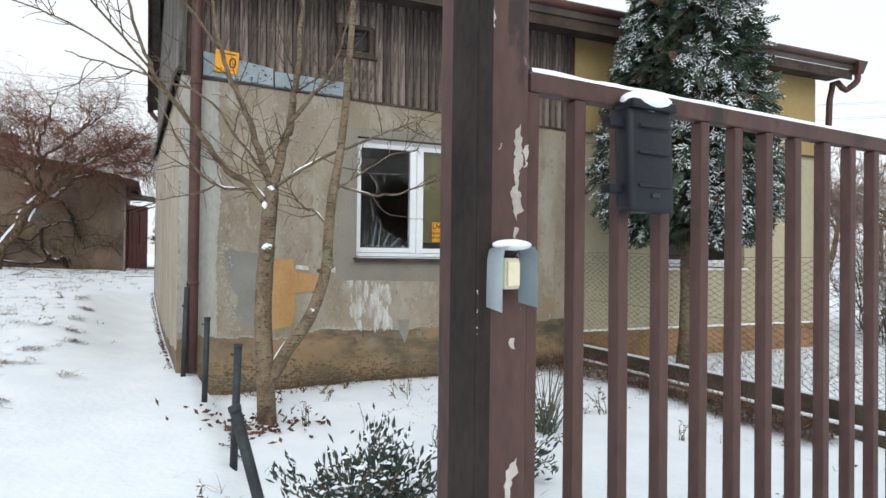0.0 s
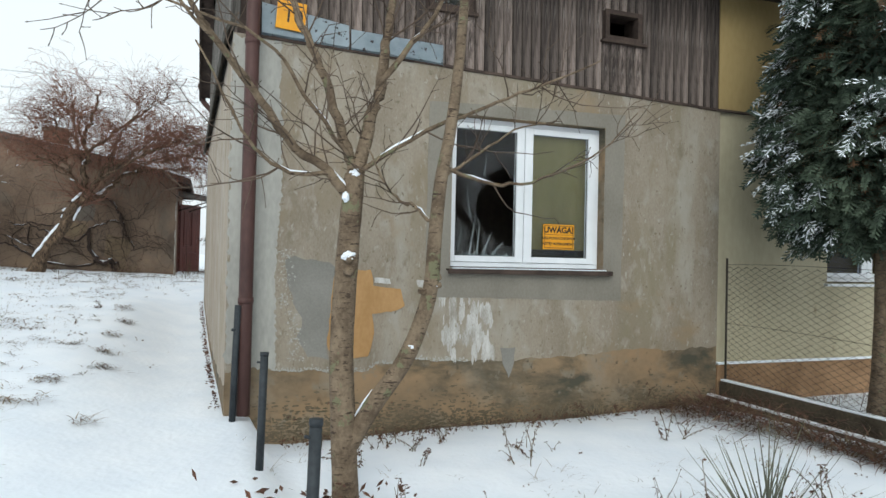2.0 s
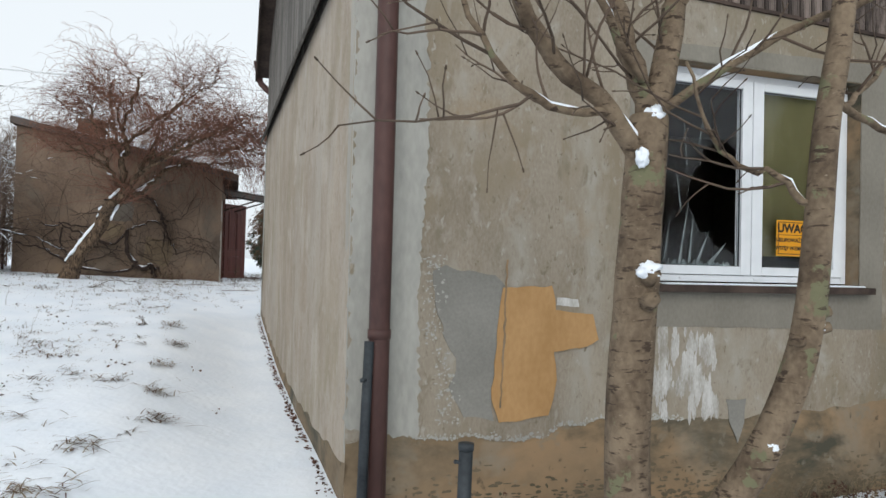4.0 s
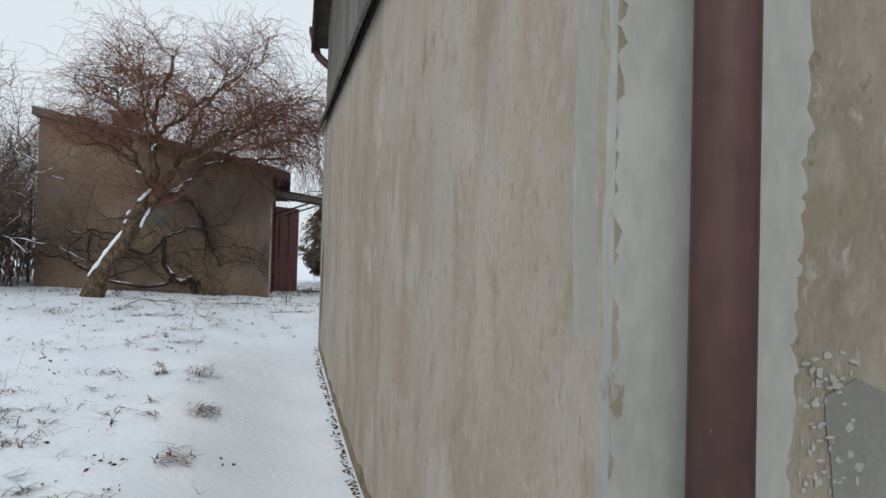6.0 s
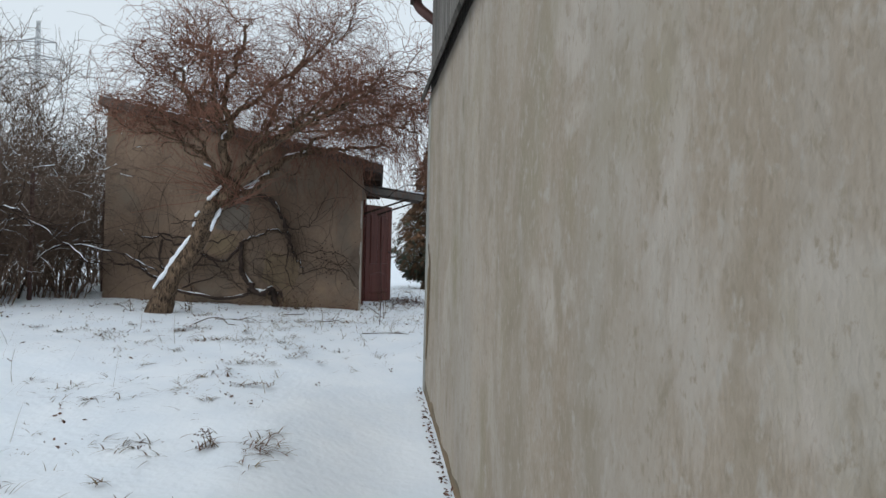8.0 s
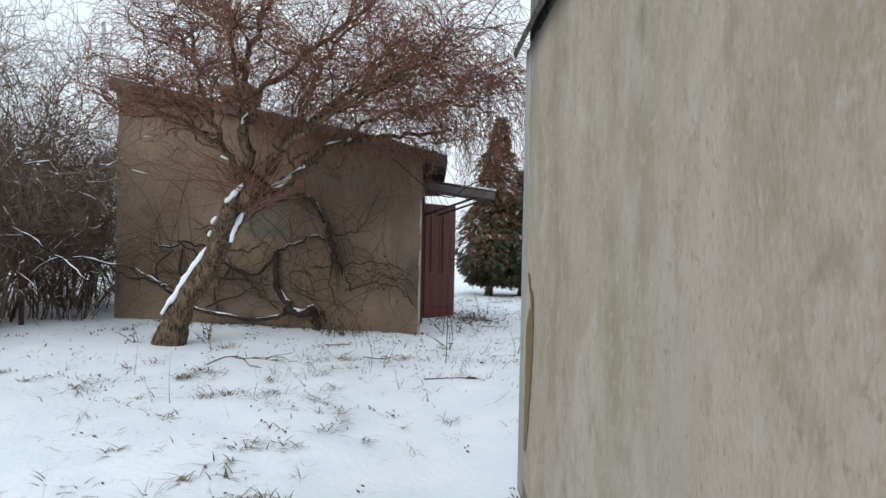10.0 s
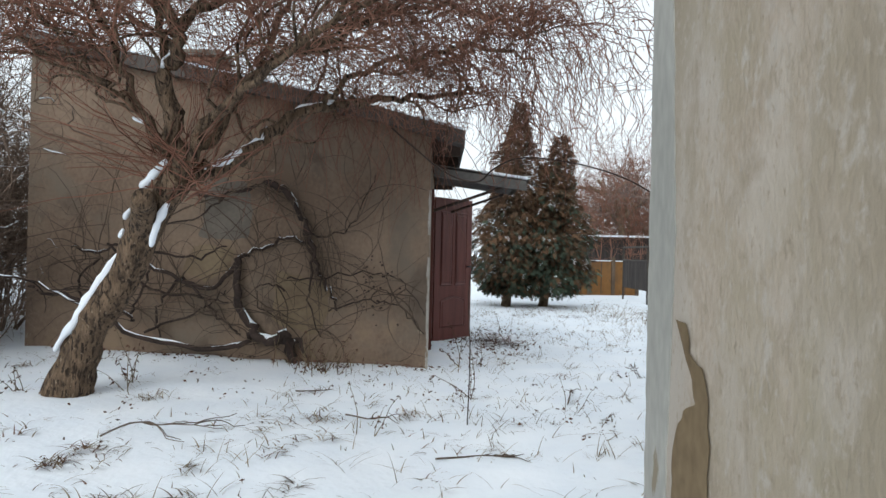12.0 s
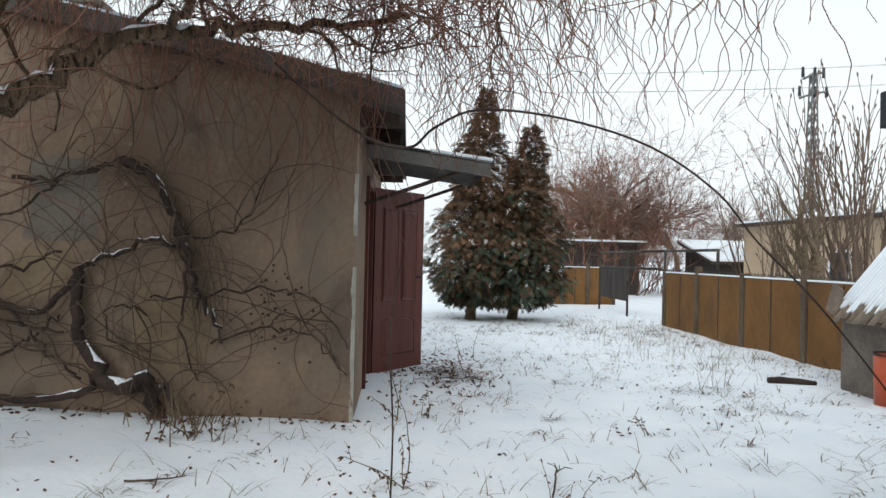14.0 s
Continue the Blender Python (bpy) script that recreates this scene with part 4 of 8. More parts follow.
def pane(name, x0, x1, z0, z1, y, hole=None):
    bm = bmesh.new()
    if hole is None:
        box(bm, x0, x1, y - 0.002, y + 0.002, z0, z1)
    else:
        outer = [(x0, z0), (x1, z0), (x1, z1), (x0, z1)]
        cx = sum(p[0] for p in hole) / len(hole)
        cz = sum(p[1] for p in hole) / len(hole)
        ring = []
        n = 72
        for i in range(n):
            a = 2 * math.pi * i / n
            d = Vector((math.cos(a), math.sin(a)))
            far = min((((x1 if d.x > 0 else x0) - cx) / d.x) if abs(d.x) > 1e-6 else 9, (((z1 if d.y > 0 else z0) - cz) / d.y) if abs(d.y) > 1e-6 else 9)
            best = 0.02
            for k in range(len(hole)):
                p, q = Vector(hole[k]) - Vector((cx, cz)), Vector(hole[(k + 1) % len(hole)]) - Vector((cx, cz))
                den = d.x * (q.y - p.y) - d.y * (q.x - p.x)
                if abs(den) > 1e-9:
                    s = (p.x * (q.y - p.y) - p.y * (q.x - p.x)) / den
                    w = (p.x * d.y - p.y * d.x) / den
                    if s > 0 and -1e-6 <= w <= 1 + 1e-6:
                        best = max(best, s)
            inner = min(best, far * 0.985)
            ring.append(((cx + d.x * inner, cz + d.y * inner), (cx + d.x * far, cz + d.y * far)))
        sheets = []
        for yy in (y - 0.002, y + 0.002):
            vs = [(bm.verts.new((a[0], yy, a[1])), bm.verts.new((b[0], yy, b[1]))) for a, b in ring]
            sheets.append(vs)
            for i in range(n):
                j = (i + 1) % n
                bm.faces.new([vs[i][0], vs[j][0], vs[j][1], vs[i][1]])
        for i in range(n):
            j = (i + 1) % n
            for k in (0, 1):
                bm.faces.new([sheets[0][i][k], sheets[0][j][k], sheets[1][j][k], sheets[1][i][k]])
    return bm


def casement_window(name, opening, y, label, broken):
    x0, x1, z0, z1 = opening
    win = thing(name, ((x0 + x1) / 2, y, z0), label, "window", kind="structure")
    back = Matrix.Translation((-(x0 + x1) / 2, -y, -z0))
    mid = (x0 + x1) / 2 + 0.0

    def local(bm):
        bmesh.ops.transform(bm, matrix=back, verts=bm.verts)
        return bm

    bm = bmesh.new()
    frame_bars(bm, x0 + 0.003, x1 - 0.003, z0 + 0.012, z1 - 0.004, 0.045, y, y + 0.07)
    box(bm, mid - 0.02, mid + 0.02, y + 0.002, y + 0.068, z0 + 0.057, z1 - 0.05)
    part("window_frame", local(bm), PVC, win)
    for k, (a, b) in enumerate(((x0 + 0.02, mid - 0.033), (mid - 0.027, x1 - 0.05))):
        bm = bmesh.new()
        ga, gb = (x0 + 0.075, mid - 0.115) if k == 0 else (mid + 0.062, x1 - 0.135)
        gl, gh = z0 + 0.118, z1 - 0.11
        for p, q, lo, hi in ((a, ga + 0.002, z0 + 0.06, z1 - 0.052), (gb - 0.002, b, z0 + 0.06, z1 - 0.052), (ga + 0.002, gb - 0.002, z0 + 0.061, gl + 0.002), (ga + 0.002, gb - 0.002, gh - 0.002, z1 - 0.053)):
            box(bm, p, q, y - 0.014, y + 0.05, lo, hi, bevel=0.005)
        sash = part("sash", local(bm), PVC, win)
        hole = None
        if broken and k == 0:
            hole = [(3.054, 2.18), (3.11, 2.30), (3.135, 2.29), (3.164, 2.42), (3.24, 2.46), (3.347, 2.50), (3.39, 2.45), (gb - 0.015, 2.43), (gb - 0.012, 1.68), (3.39, 1.73), (3.33, 1.755), (3.29, 1.74), (3.19, 1.86), (3.15, 1.84), (3.085, 1.97), (3.04, 2.05)]
        g = part("pane", local(pane("pane", ga, gb, gl, gh, y + 0.02, hole)), GLASS, sash)
        g.visible_shadow = False
        bm = bmesh.new()
        frame_bars(bm, ga - 0.001, gb + 0.001, gl - 0.001, gh + 0.001, 0.006, y + 0.006, y + 0.016, 0)
        part("gasket", local(bm), BLACK_PLASTIC, sash)
    for hz in (z0 + 0.035,):
        for hx in (x0 + 0.25, mid + 0.02, x1 - 0.22):
            bm = bmesh.new()
            box(bm, hx - 0.02, hx + 0.02, y - 0.008, y + 0.001, hz - 0.006, hz + 0.006, bevel=0.002)
            part("drain_cap", local(bm), PVC, win)
    return win


casement_window("window_1", WIN, FRONT + 0.10, "white plastic two-sash window with a smashed pane", True)
casement_window("window_2", WIN2, FRONT + 0.15, "white plastic two-sash window of the neighbour", False)
bm = bmesh.new()
box(bm, 2.70, 4.50, FRONT - 0.075, FRONT + 0.11, 1.475, 1.492, bevel=0.003)
box(bm, 2.70, 4.50, FRONT - 0.079, FRONT - 0.07, 1.445, 1.49, bevel=0.002)
sill = tagged(part("window_sill", bm, DARK_WOOD), "dark brown sheet-metal window sill", "sill", kind="structure")
bm = bmesh.new()
box(bm, 7.52, 9.24, FRONT - 0.02, FRONT + 0.16, 1.36, 1.392, bevel=0.006)
tagged(part("window_sill_neighbour", bm, PVC), "white sill of the neighbour's window", "sill", kind="structure")
bm = bmesh.new()
vs = [bm.verts.new((x, FRONT + 0.185 + 0.012 * math.sin(x * 31) * (1 if i else 0.2), z)) for i, z in enumerate((1.70, 2.93)) for x in np.linspace(3.60, 4.36, 24)]
for i in range(23):
    bm.faces.new([vs[i], vs[i + 1], vs[25 + i], vs[24 + i]])
bmesh.ops.solidify(bm, geom=bm.faces[:], thickness=0.004)
tagged(part("curtain", bm, BLIND, shade=True), "olive cloth hung inside the unbroken sash", "curtain")
# glass shards on the inner sill
bm = bmesh.new()
for i in range(30):
    c = Vector((rng.uniform(2.84, 3.42), FRONT + rng.uniform(0.145, 0.19), 1.622))
    a = rng.uniform(0, 6.28)
    h = rng.uniform(0.015, 0.05)
    w = rng.uniform(0.02, 0.055)
    d = Vector((math.cos(a), 0.35 * math.sin(a), 0))
    p = [c - d * w, c + d * w, c + Vector((rng.uniform(-0.03, 0.03), rng.uniform(-0.01, 0.01), h))]
    q = [v + Vector((0, 0.003, 0)) for v in p]
    A, B = [bm.verts.new(v) for v in p], [bm.verts.new(v) for v in q]
    bm.faces.new(A), bm.faces.new(B[::-1])
    for k in range(3):
        bm.faces.new([A[k], A[(k + 1) % 3], B[(k + 1) % 3], B[k]])
tagged(part("glass_shards", bm, CRAZED), "splinters of broken glass along the sash", "broken glass", kind="stuff")

# long splinters still standing in the frame
bm = bmesh.new()
for (ax, az), (bx, bz), w in (((3.05, 2.06), (2.98, 1.63), 0.010), ((3.09, 1.97), (3.06, 1.64), 0.012), ((2.94, 2.30), (2.99, 1.98), 0.006), ((3.00, 2.62), (3.03, 2.30), 0.005), ((3.22, 1.86), (3.12, 1.63), 0.014), ((3.36, 1.78), (3.22, 1.63), 0.018), ((2.90, 1.92), (2.86, 1.66), 0.006), ((3.16, 2.66), (3.12, 2.42), 0.005)):
    d = Vector((bz - az, 0, ax - bx)).normalized() * w
    front = [bm.verts.new(Vector(p)) for p in ((ax, FRONT + 0.114, az), (bx - d.x, FRONT + 0.114, bz - d.z), (bx + d.x, FRONT + 0.114, bz + d.z))]
    rear = [bm.verts.new(v.co + Vector((0, 0.003, 0))) for v in front]
    bm.faces.new(front), bm.faces.new(rear[::-1])
    for k in range(3):
        bm.faces.new([front[k], front[(k + 1) % 3], rear[(k + 1) % 3], rear[k]])
tagged(part("glass_splinters", bm, CRAZED), "pale crazed splinters standing in the broken pane", "broken glass", kind="stuff")
bm = bmesh.new()
box(bm, 2.76, 4.44, FRONT - 0.05, FRONT + 0.085, 1.4925, 1.503, bevel=0.004)
tagged(part("sill_snow", bm, SNOW_CAP), "thin snow lying on the window sill", "snow", kind="structure")

# warning sign behind the glass
sign = thing("warning_sign", (3.955, FRONT + 0.098, 1.705), "yellow warning sign with black lettering in the window", "sign")
bm = bmesh.new()
box(bm, -0.18, 0.18, -0.004, 0.0, 0, 0.255, bevel=0.001)
part("board_face", bm, SIGN_YELLOW, sign)
bm = bmesh.new()
frame_bars(bm, -0.168, 0.168, 0.012, 0.243, 0.006, -0.0052, -0.0042, 0)
box(bm, -0.162, 0.162, -0.0052, -0.0042, 0.148, 0.152)
part("border", bm, SIGN_BLACK, sign)
words("UWAGA!", 0.084, pose(0, -0.0046, 0.195, 90, 0, 0), SIGN_BLACK, sign, bold=0.0032)
words("NIEUPOWAŻNIONYM", 0.0385, pose(0, -0.0046, 0.112, 90, 0, 0), SIGN_BLACK, sign, bold=0.0012)
words("WSTĘP WZBRONIONY", 0.0365, pose(0, -0.0046, 0.055, 90, 0, 0), SIGN_BLACK, sign, bold=0.0012)


# loft windows
def loft_window(opening, label, glazed):
    x0, x1, z0, z1 = opening
    w = thing("loft_window", ((x0 + x1) / 2, FRONT + 0.03, z0), label, "window")
    back = Matrix.Translation((-(x0 + x1) / 2, -FRONT - 0.03, -z0))
    bm = bmesh.new()
    frame_bars(bm, x0 - 0.02, x1 + 0.02, z0 - 0.02, z1 + 0.02, 0.05, FRONT - 0.01, FRONT + 0.09, 0.003)
    bmesh.ops.transform(bm, matrix=back, verts=bm.verts)
    part("window_frame", bm, DARK_WOOD, w)
    bm = bmesh.new()
    box(bm, x0 - 0.07, x1 + 0.07, FRONT - 0.045, FRONT + 0.02, z0 - 0.055, z0 - 0.025, bevel=0.003)
    bmesh.ops.transform(bm, matrix=back, verts=bm.verts)
    part("window_sill", bm, DARK_WOOD, w)
    if glazed:
        bm = bmesh.new()
        box(bm, x0, x1, FRONT + 0.05, FRONT + 0.054, z0, z1)
        bmesh.ops.transform(bm, matrix=back, verts=bm.verts)
        part("pane", bm, GLASS, w)


loft_window(LOFT_A, "small dark empty loft window in the boards", False)
loft_window(LOFT_B, "small glazed loft window in the boards", True)

# ---- the shed ----
SY, SX0, SX1 = 20.27, -4.31, -0.21
SDEPTH = 4.2


def shed_top(x):
    return float(np.interp(x, [-4.6, -4.31, -1.87, -0.71, 0.2], [4.30, 4.24, 3.76, 3.53, 3.30]))


bm = bmesh.new()
n = 14
for y, flip in ((SY, False), (SY + SDEPTH, True)):
    for i in range(n):
        a, b = lerp(SX0, SX1, i / n), lerp(SX0, SX1, (i + 1) / n)
        for yy in (y, y + (0.22 if not flip else -0.22)):
            bm.faces.new([bm.verts.new(p) for p in ((a, yy, 0.6), (b, yy, 0.6), (b, yy, shed_top(b)), (a, yy, shed_top(a)))])
    for xx in (SX0, SX1):
        bm.faces.new([bm.verts.new(p) for p in ((xx, y, 0.6), (xx, y + (0.22 if not flip else -0.22), 0.6), (xx, y + (0.22 if not flip else -0.22), shed_top(xx)), (xx, y, shed_top(xx)))])
bmesh.ops.remove_doubles(bm, verts=bm.verts, dist=0.0005)
shed_front = tagged(part("wall_shed", bm, SHED_WALL), "rough brown-grey plaster shed wall under vines", "wall", kind="structure")
bm = bmesh.new()
DOORWAY = (SY + 1.10, SY + 1.92, 1.02, 2.98)
cells(bm, [SY + 0.222, SY + SDEPTH - 0.222], [0.6, shed_top(SX1)], [DOORWAY], SX1 - 0.2, SX1, lambda u, v, t: (t, u, v))
cells(bm, [SY + 0.222, SY + SDEPTH - 0.222], [0.6, shed_top(SX0)], [], SX0, SX0 + 0.2, lambda u, v, t: (t, u, v))
tagged(part("wall_shed_sides", bm, SHED_WALL), "rough plaster side walls of the shed", "wall", kind="structure")
bm = bmesh.new()
top, low = [], []
n = 30
for i in range(n + 1):
    x = lerp(SX0 - 0.10, SX1 + 0.34, i / n)
    for y in (SY - 0.10, SY + SDEPTH + 0.2):
        wob = 0.012 * noise.noise(Vector((x * 3, y, 0)))
        low.append(bm.verts.new((x, y, shed_top(x) + 0.005 + wob)))
        top.append(bm.verts.new((x, y + (0.01 if y < SY else 0), shed_top(x) + 0.15 + wob)))
for i in range(n):
    for s in (top, low):
        bm.faces.new([s[2 * i], s[2 * i + 1], s[2 * i + 3], s[2 * i + 2]])
    for k in (0, 1):
        bm.faces.new([low[2 * i + k], low[2 * i + 2 + k], top[2 * i + 2 + k], top[2 * i + k]])
for e in (0, 2 * n):
    bm.faces.new([low[e], low[e + 1], top[e + 1], top[e]])
tagged(part("roof_shed", bm, FELT), "sloping dark felt roof of the shed", "roof", kind="structure")
bm = bmesh.new()
vs, n = [], 24
for i in range(n + 1):
    x = lerp(SX0 - 0.08, SX1 + 0.32, i / n)
    for y in np.linspace(SY - 0.04, SY + SDEPTH + 0.15, 8):
        vs.append(bm.verts.new((x, y, shed_top(x) + 0.165 + 0.03 * max(0, noise.noise(Vector((x * 2, y * 2, 1))) + 0.3))))
for i in range(n):
    for j in range(7):
        bm.faces.new([vs[i * 8 + j], vs[i * 8 + j + 1], vs[i * 8 + 9 + j], vs[i * 8 + 8 + j]])
bmesh.ops.solidify(bm, geom=bm.faces[:], thickness=0.02)
tagged(part("roof_shed_snow", bm, SNOW_CAP), "thin snow on the shed roof", "snow", kind="structure")
bm = bmesh.new()
for k in range(6):
    y = SY + 0.15 + k * 0.75
    box(bm, SX1 + 0.001, SX1 + 0.30, y, y + 0.08, shed_top(SX1) - 0.16, shed_top(SX1) - 0.02)
tagged(part("rafter_ends", bm, DARK_WOOD), "dark rafter ends under the shed eave", "rafters", kind="structure")
# doorway frame
bm = bmesh.new()
frame_w = 0.07
box(bm, SX1 - 0.1, SX1 + 0.03, DOORWAY[0], DOORWAY[0] + frame_w, DOORWAY[2], DOORWAY[3], bevel=0.004)
box(bm, SX1 - 0.1, SX1 + 0.03, DOORWAY[1] - frame_w, DOORWAY[1], DOORWAY[2], DOORWAY[3], bevel=0.004)
box(bm, SX1 - 0.099, SX1 + 0.029, DOORWAY[0] + frame_w, DOORWAY[1] - frame_w, DOORWAY[3] - frame_w, DOORWAY[3], bevel=0.004)
tagged(part("door_frame", bm, DOOR_RED), "dark red-brown wooden door frame", "door frame", kind="structure")
bm = bmesh.new()
n = 24
for i in range(n):
    z0, z1 = lerp(1.04, 2.86, i / n), lerp(1.04, 2.86, (i + 1) / n)
    w = 0.016 + 0.016 * noise.noise(Vector((i * 0.45, 4, 0)))
    if 15 <= i <= 17:
        continue
    box(bm, SX1 - w, SX1 + 0.010, SY - 0.006, SY + 0.05, z0, z1 - 0.001)
tagged(part("corner_trim", bm, TRIM), "flaking whitewashed trim on the shed corner", "trim", kind="structure")

# the open panel door
door = thing("door_1", pose(SX1 + 0.03, DOORWAY[1] + 0.02, 1.06, 0, 0, 49), "red-brown panelled door standing wide open", "door", kind="structure")
DW, DH, DT = 0.78, 1.90, 0.04
bm = bmesh.new()
box(bm, 0, DW, -DT / 2, DT / 2, 0, DH, bevel=0.004)
part("leaf", bm, DOOR_RED, door)


def raised_panel(x0, x1, z0, z1, arch):
    for side in (-1, 1):
        bm = bmesh.new()
        ring = [(x0, z0), (x1, z0)]
        n = 14
        for i in range(n + 1):
            k = i / n
            ring.append((lerp(x1, x0, k), z1 + arch * math.sin(math.pi * k)))
        cx, cz = (x0 + x1) / 2, (z0 + z1) / 2
        y = side * (DT / 2 + 0.001)
        prev = None
        for inset, h in ((0.0, 0.0), (0.03, 0.010), (0.06, 0.003), (0.12, 0.011)):
            cur = [bm.verts.new((cx + (u - cx) * (1 - inset * 2), y + side * h, cz + (v - cz) * (1 - inset))) for u, v in ring]
            if prev:
                for i in range(len(ring)):
                    j = (i + 1) % len(ring)
                    bm.faces.new([prev[i], prev[j], cur[j], cur[i]])
            prev = cur
        bm.faces.new(prev)
        part("panel", bm, DOOR_RED, door)


raised_panel(0.12, 0.66, 0.16, 0.52, 0.06)
raised_panel(0.12, 0.36, 0.72, 1.72, 0.0)
raised_panel(0.42, 0.66, 0.72, 1.72, 0.0)
t = Tubes()
t.add([Vector((0.72, -0.02, 0.98)), Vector((0.72, -0.06, 0.98)), Vector((0.62, -0.065, 0.98))], [0.009] * 3, 8)
part("door_handle", t, DARK_STEEL, door, "dark lever handle")

# corrugated canopy over the doorway
canopy = thing("canopy", (SX1, SY + 0.55, 2.97), "grey corrugated canopy over the shed door, snow-edged", "canopy")
bm = bmesh.new()
rows = []
for i in range(9):
    k = i / 8
    rows.append([bm.verts.new((0.02 + 1.06 * k, 1.75 * j / 60, 0.22 - 0.14 * k + 0.022 * math.sin(j * 1.26))) for j in range(61)])
for i in range(8):
    for j in range(60):
        bm.faces.new([rows[i][j], rows[i][j + 1], rows[i + 1][j + 1], rows[i + 1][j]])
bmesh.ops.solidify(bm, geom=bm.faces[:], thickness=0.006)
part("sheet", bm, CANOPY, canopy, shade=True)
bm = bmesh.new()
box(bm, 0.03, 1.05, -0.03, 0.02, 0.0, 0.0 + 0.10)
for v in bm.verts:
    v.co.z += 0.10 - 0.13 * v.co.x
part("front_batten", bm, CANOPY, canopy)
for y in (0.08, 1.62):
    t = Tubes()
    t.add([Vector((0.02, y, -0.28)), Vector((0.95, y, 0.06))], [0.018] * 2, 8)
    part("strut", t, DARK_WOOD, canopy)
bm = bmesh.new()
box(bm, 0.55, 1.07, 0.0, 1.7, 0.155, 0.185, bevel=0.01)
for v in bm.verts:
    v.co.z -= 0.13 * (v.co.x - 0.55)
part("snow_cover", bm, SNOW_CAP, canopy, "strip of snow on the canopy")

# chimney on the shed
chimney = thing("chimney", (-3.35, SY + 2.3, shed_top(-3.35) + 0.1), "short dull red brick chimney on the shed roof", "chimney")
bm = bmesh.new()
box(bm, -0.25, 0.25, -0.25, 0.25, 0, 0.62)
part("core", bm, POST_CONCRETE, chimney)
brick_bm = bmesh.new()
box(brick_bm, -0.118, 0.118, -0.02, 0.02, -0.03, 0.03, bevel=0.004)
brick_mesh = to_mesh("brick", brick_bm, BRICK)
for row in range(8):
    for side in range(4):
        for k in (-1, 1):
            ob = new("brick", brick_mesh)
            ob.parent = chimney
            ob.matrix_local = Matrix.Rotation(side * math.pi / 2, 4, "Z") @ Matrix.Translation((k * 0.127 + (0.02 if row % 2 else -0.02), -0.245, 0.06 + row * 0.074))
bm = bmesh.new()
box(bm, -0.3, 0.3, -0.3, 0.3, 0.62, 0.70, bevel=0.01)
part("cap", bm, POST_CONCRETE, chimney)

patch("cement_patch", Matrix.Translation((0, SY, 0)), [(-2.52, 2.90), (-2.30, 2.93), (-2.06, 2.90), (-2.04, 2.6), (-2.05, 2.34), (-2.3, 2.30), (-2.55, 2.34), (-2.50, 2.6)], SHED_PATCH, shed_front, "darker grey repair patch", 0.02, 0.003, 4, 9.0)
patch("worn_patch", Matrix.Translation((0, SY, 0)), [(-2.62, 2.25), (-2.2, 2.2), (-2.25, 1.98), (-2.5, 1.88), (-2.72, 2.0)], SHED_WORN, shed_front, "yellowish worn plaster patch", 0.03, 0.002, 7, 7.0)
patch("worn_patch", Matrix.Translation((0, SY, 0)), [(-1.75, 2.0), (-1.3, 1.92), (-1.15, 1.6), (-1.4, 1.35), (-1.8, 1.5)], SHED_WORN, shed_front, "yellowish worn plaster patch", 0.035, 0.002, 9, 7.0)

# ---- gate ----
GATE = Matrix.Translation((1.255, 1.725, 0)) @ Matrix.Rotation(radians(6.5), 4, "Z")
post = thing("gate_post", pose(1.098, 1.655, gz(1.1, 1.7) - 0.05, 0, 0, 12), "brown painted steel gate post with flaking paint", "gate post", "gate posts")
bm = bmesh.new()
box(bm, 0.0, 0.136, 0.0, 0.145, 0, 2.45, bevel=0.006)
part("tube", bm, GATE_PAINT, post)
# thin near-black sheets: shade of the post's left face and corner, put in as colour
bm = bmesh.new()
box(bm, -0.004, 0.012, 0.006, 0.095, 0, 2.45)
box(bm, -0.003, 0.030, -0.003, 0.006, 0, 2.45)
part("shade_strip", bm, POST_SHADE, post, "near-black strip painting the shade on the post's left side")
# flakes of bare pale paint
PEEL = surface("bare_primer", (0.32, 0.29, 0.26), (0.50, 0.47, 0.44), 50, 8, rough=0.8, bump=0.2)
flakes = [[(0.115, 1.77), (0.135, 1.78), (0.138, 1.70), (0.128, 1.66), (0.14, 1.60), (0.12, 1.58), (0.108, 1.63), (0.118, 1.69)], [(0.145, 1.74), (0.156, 1.74), (0.154, 1.70), (0.146, 1.69)], [(0.118, 1.56), (0.127, 1.56), (0.125, 1.53), (0.117, 1.53)], [(0.128, 1.52), (0.135, 1.52), (0.134, 1.49), (0.127, 1.50)], [(0.07, 1.74), (0.076, 1.74), (0.075, 1.72), (0.07, 1.72)], [(0.10, 1.03), (0.13, 1.06), (0.135, 1.03), (0.12, 1.01), (0.11, 0.95), (0.098, 0.96)], [(0.105, 1.31), (0.118, 1.32), (0.118, 1.30), (0.105, 1.30)], [(0.02, 1.42), (0.032, 1.43), (0.03, 1.38), (0.02, 1.38)], [(0.02, 1.36), (0.028, 1.36), (0.028, 1.33), (0.02, 1.33)], [(0.05, 2.02), (0.056, 2.02), (0.056, 1.98), (0.05, 1.98)], [(0.115, 2.30), (0.14, 2.32), (0.138, 2.2), (0.12, 2.12)]]
for i, f in enumerate(flakes):
    patch("bare_flake", Matrix.Translation((-0.022, -0.0005, 0.07)), f, PEEL, post, "pale flake of bare primer", 0.0055, 0.0010, i * 2.3, 75)

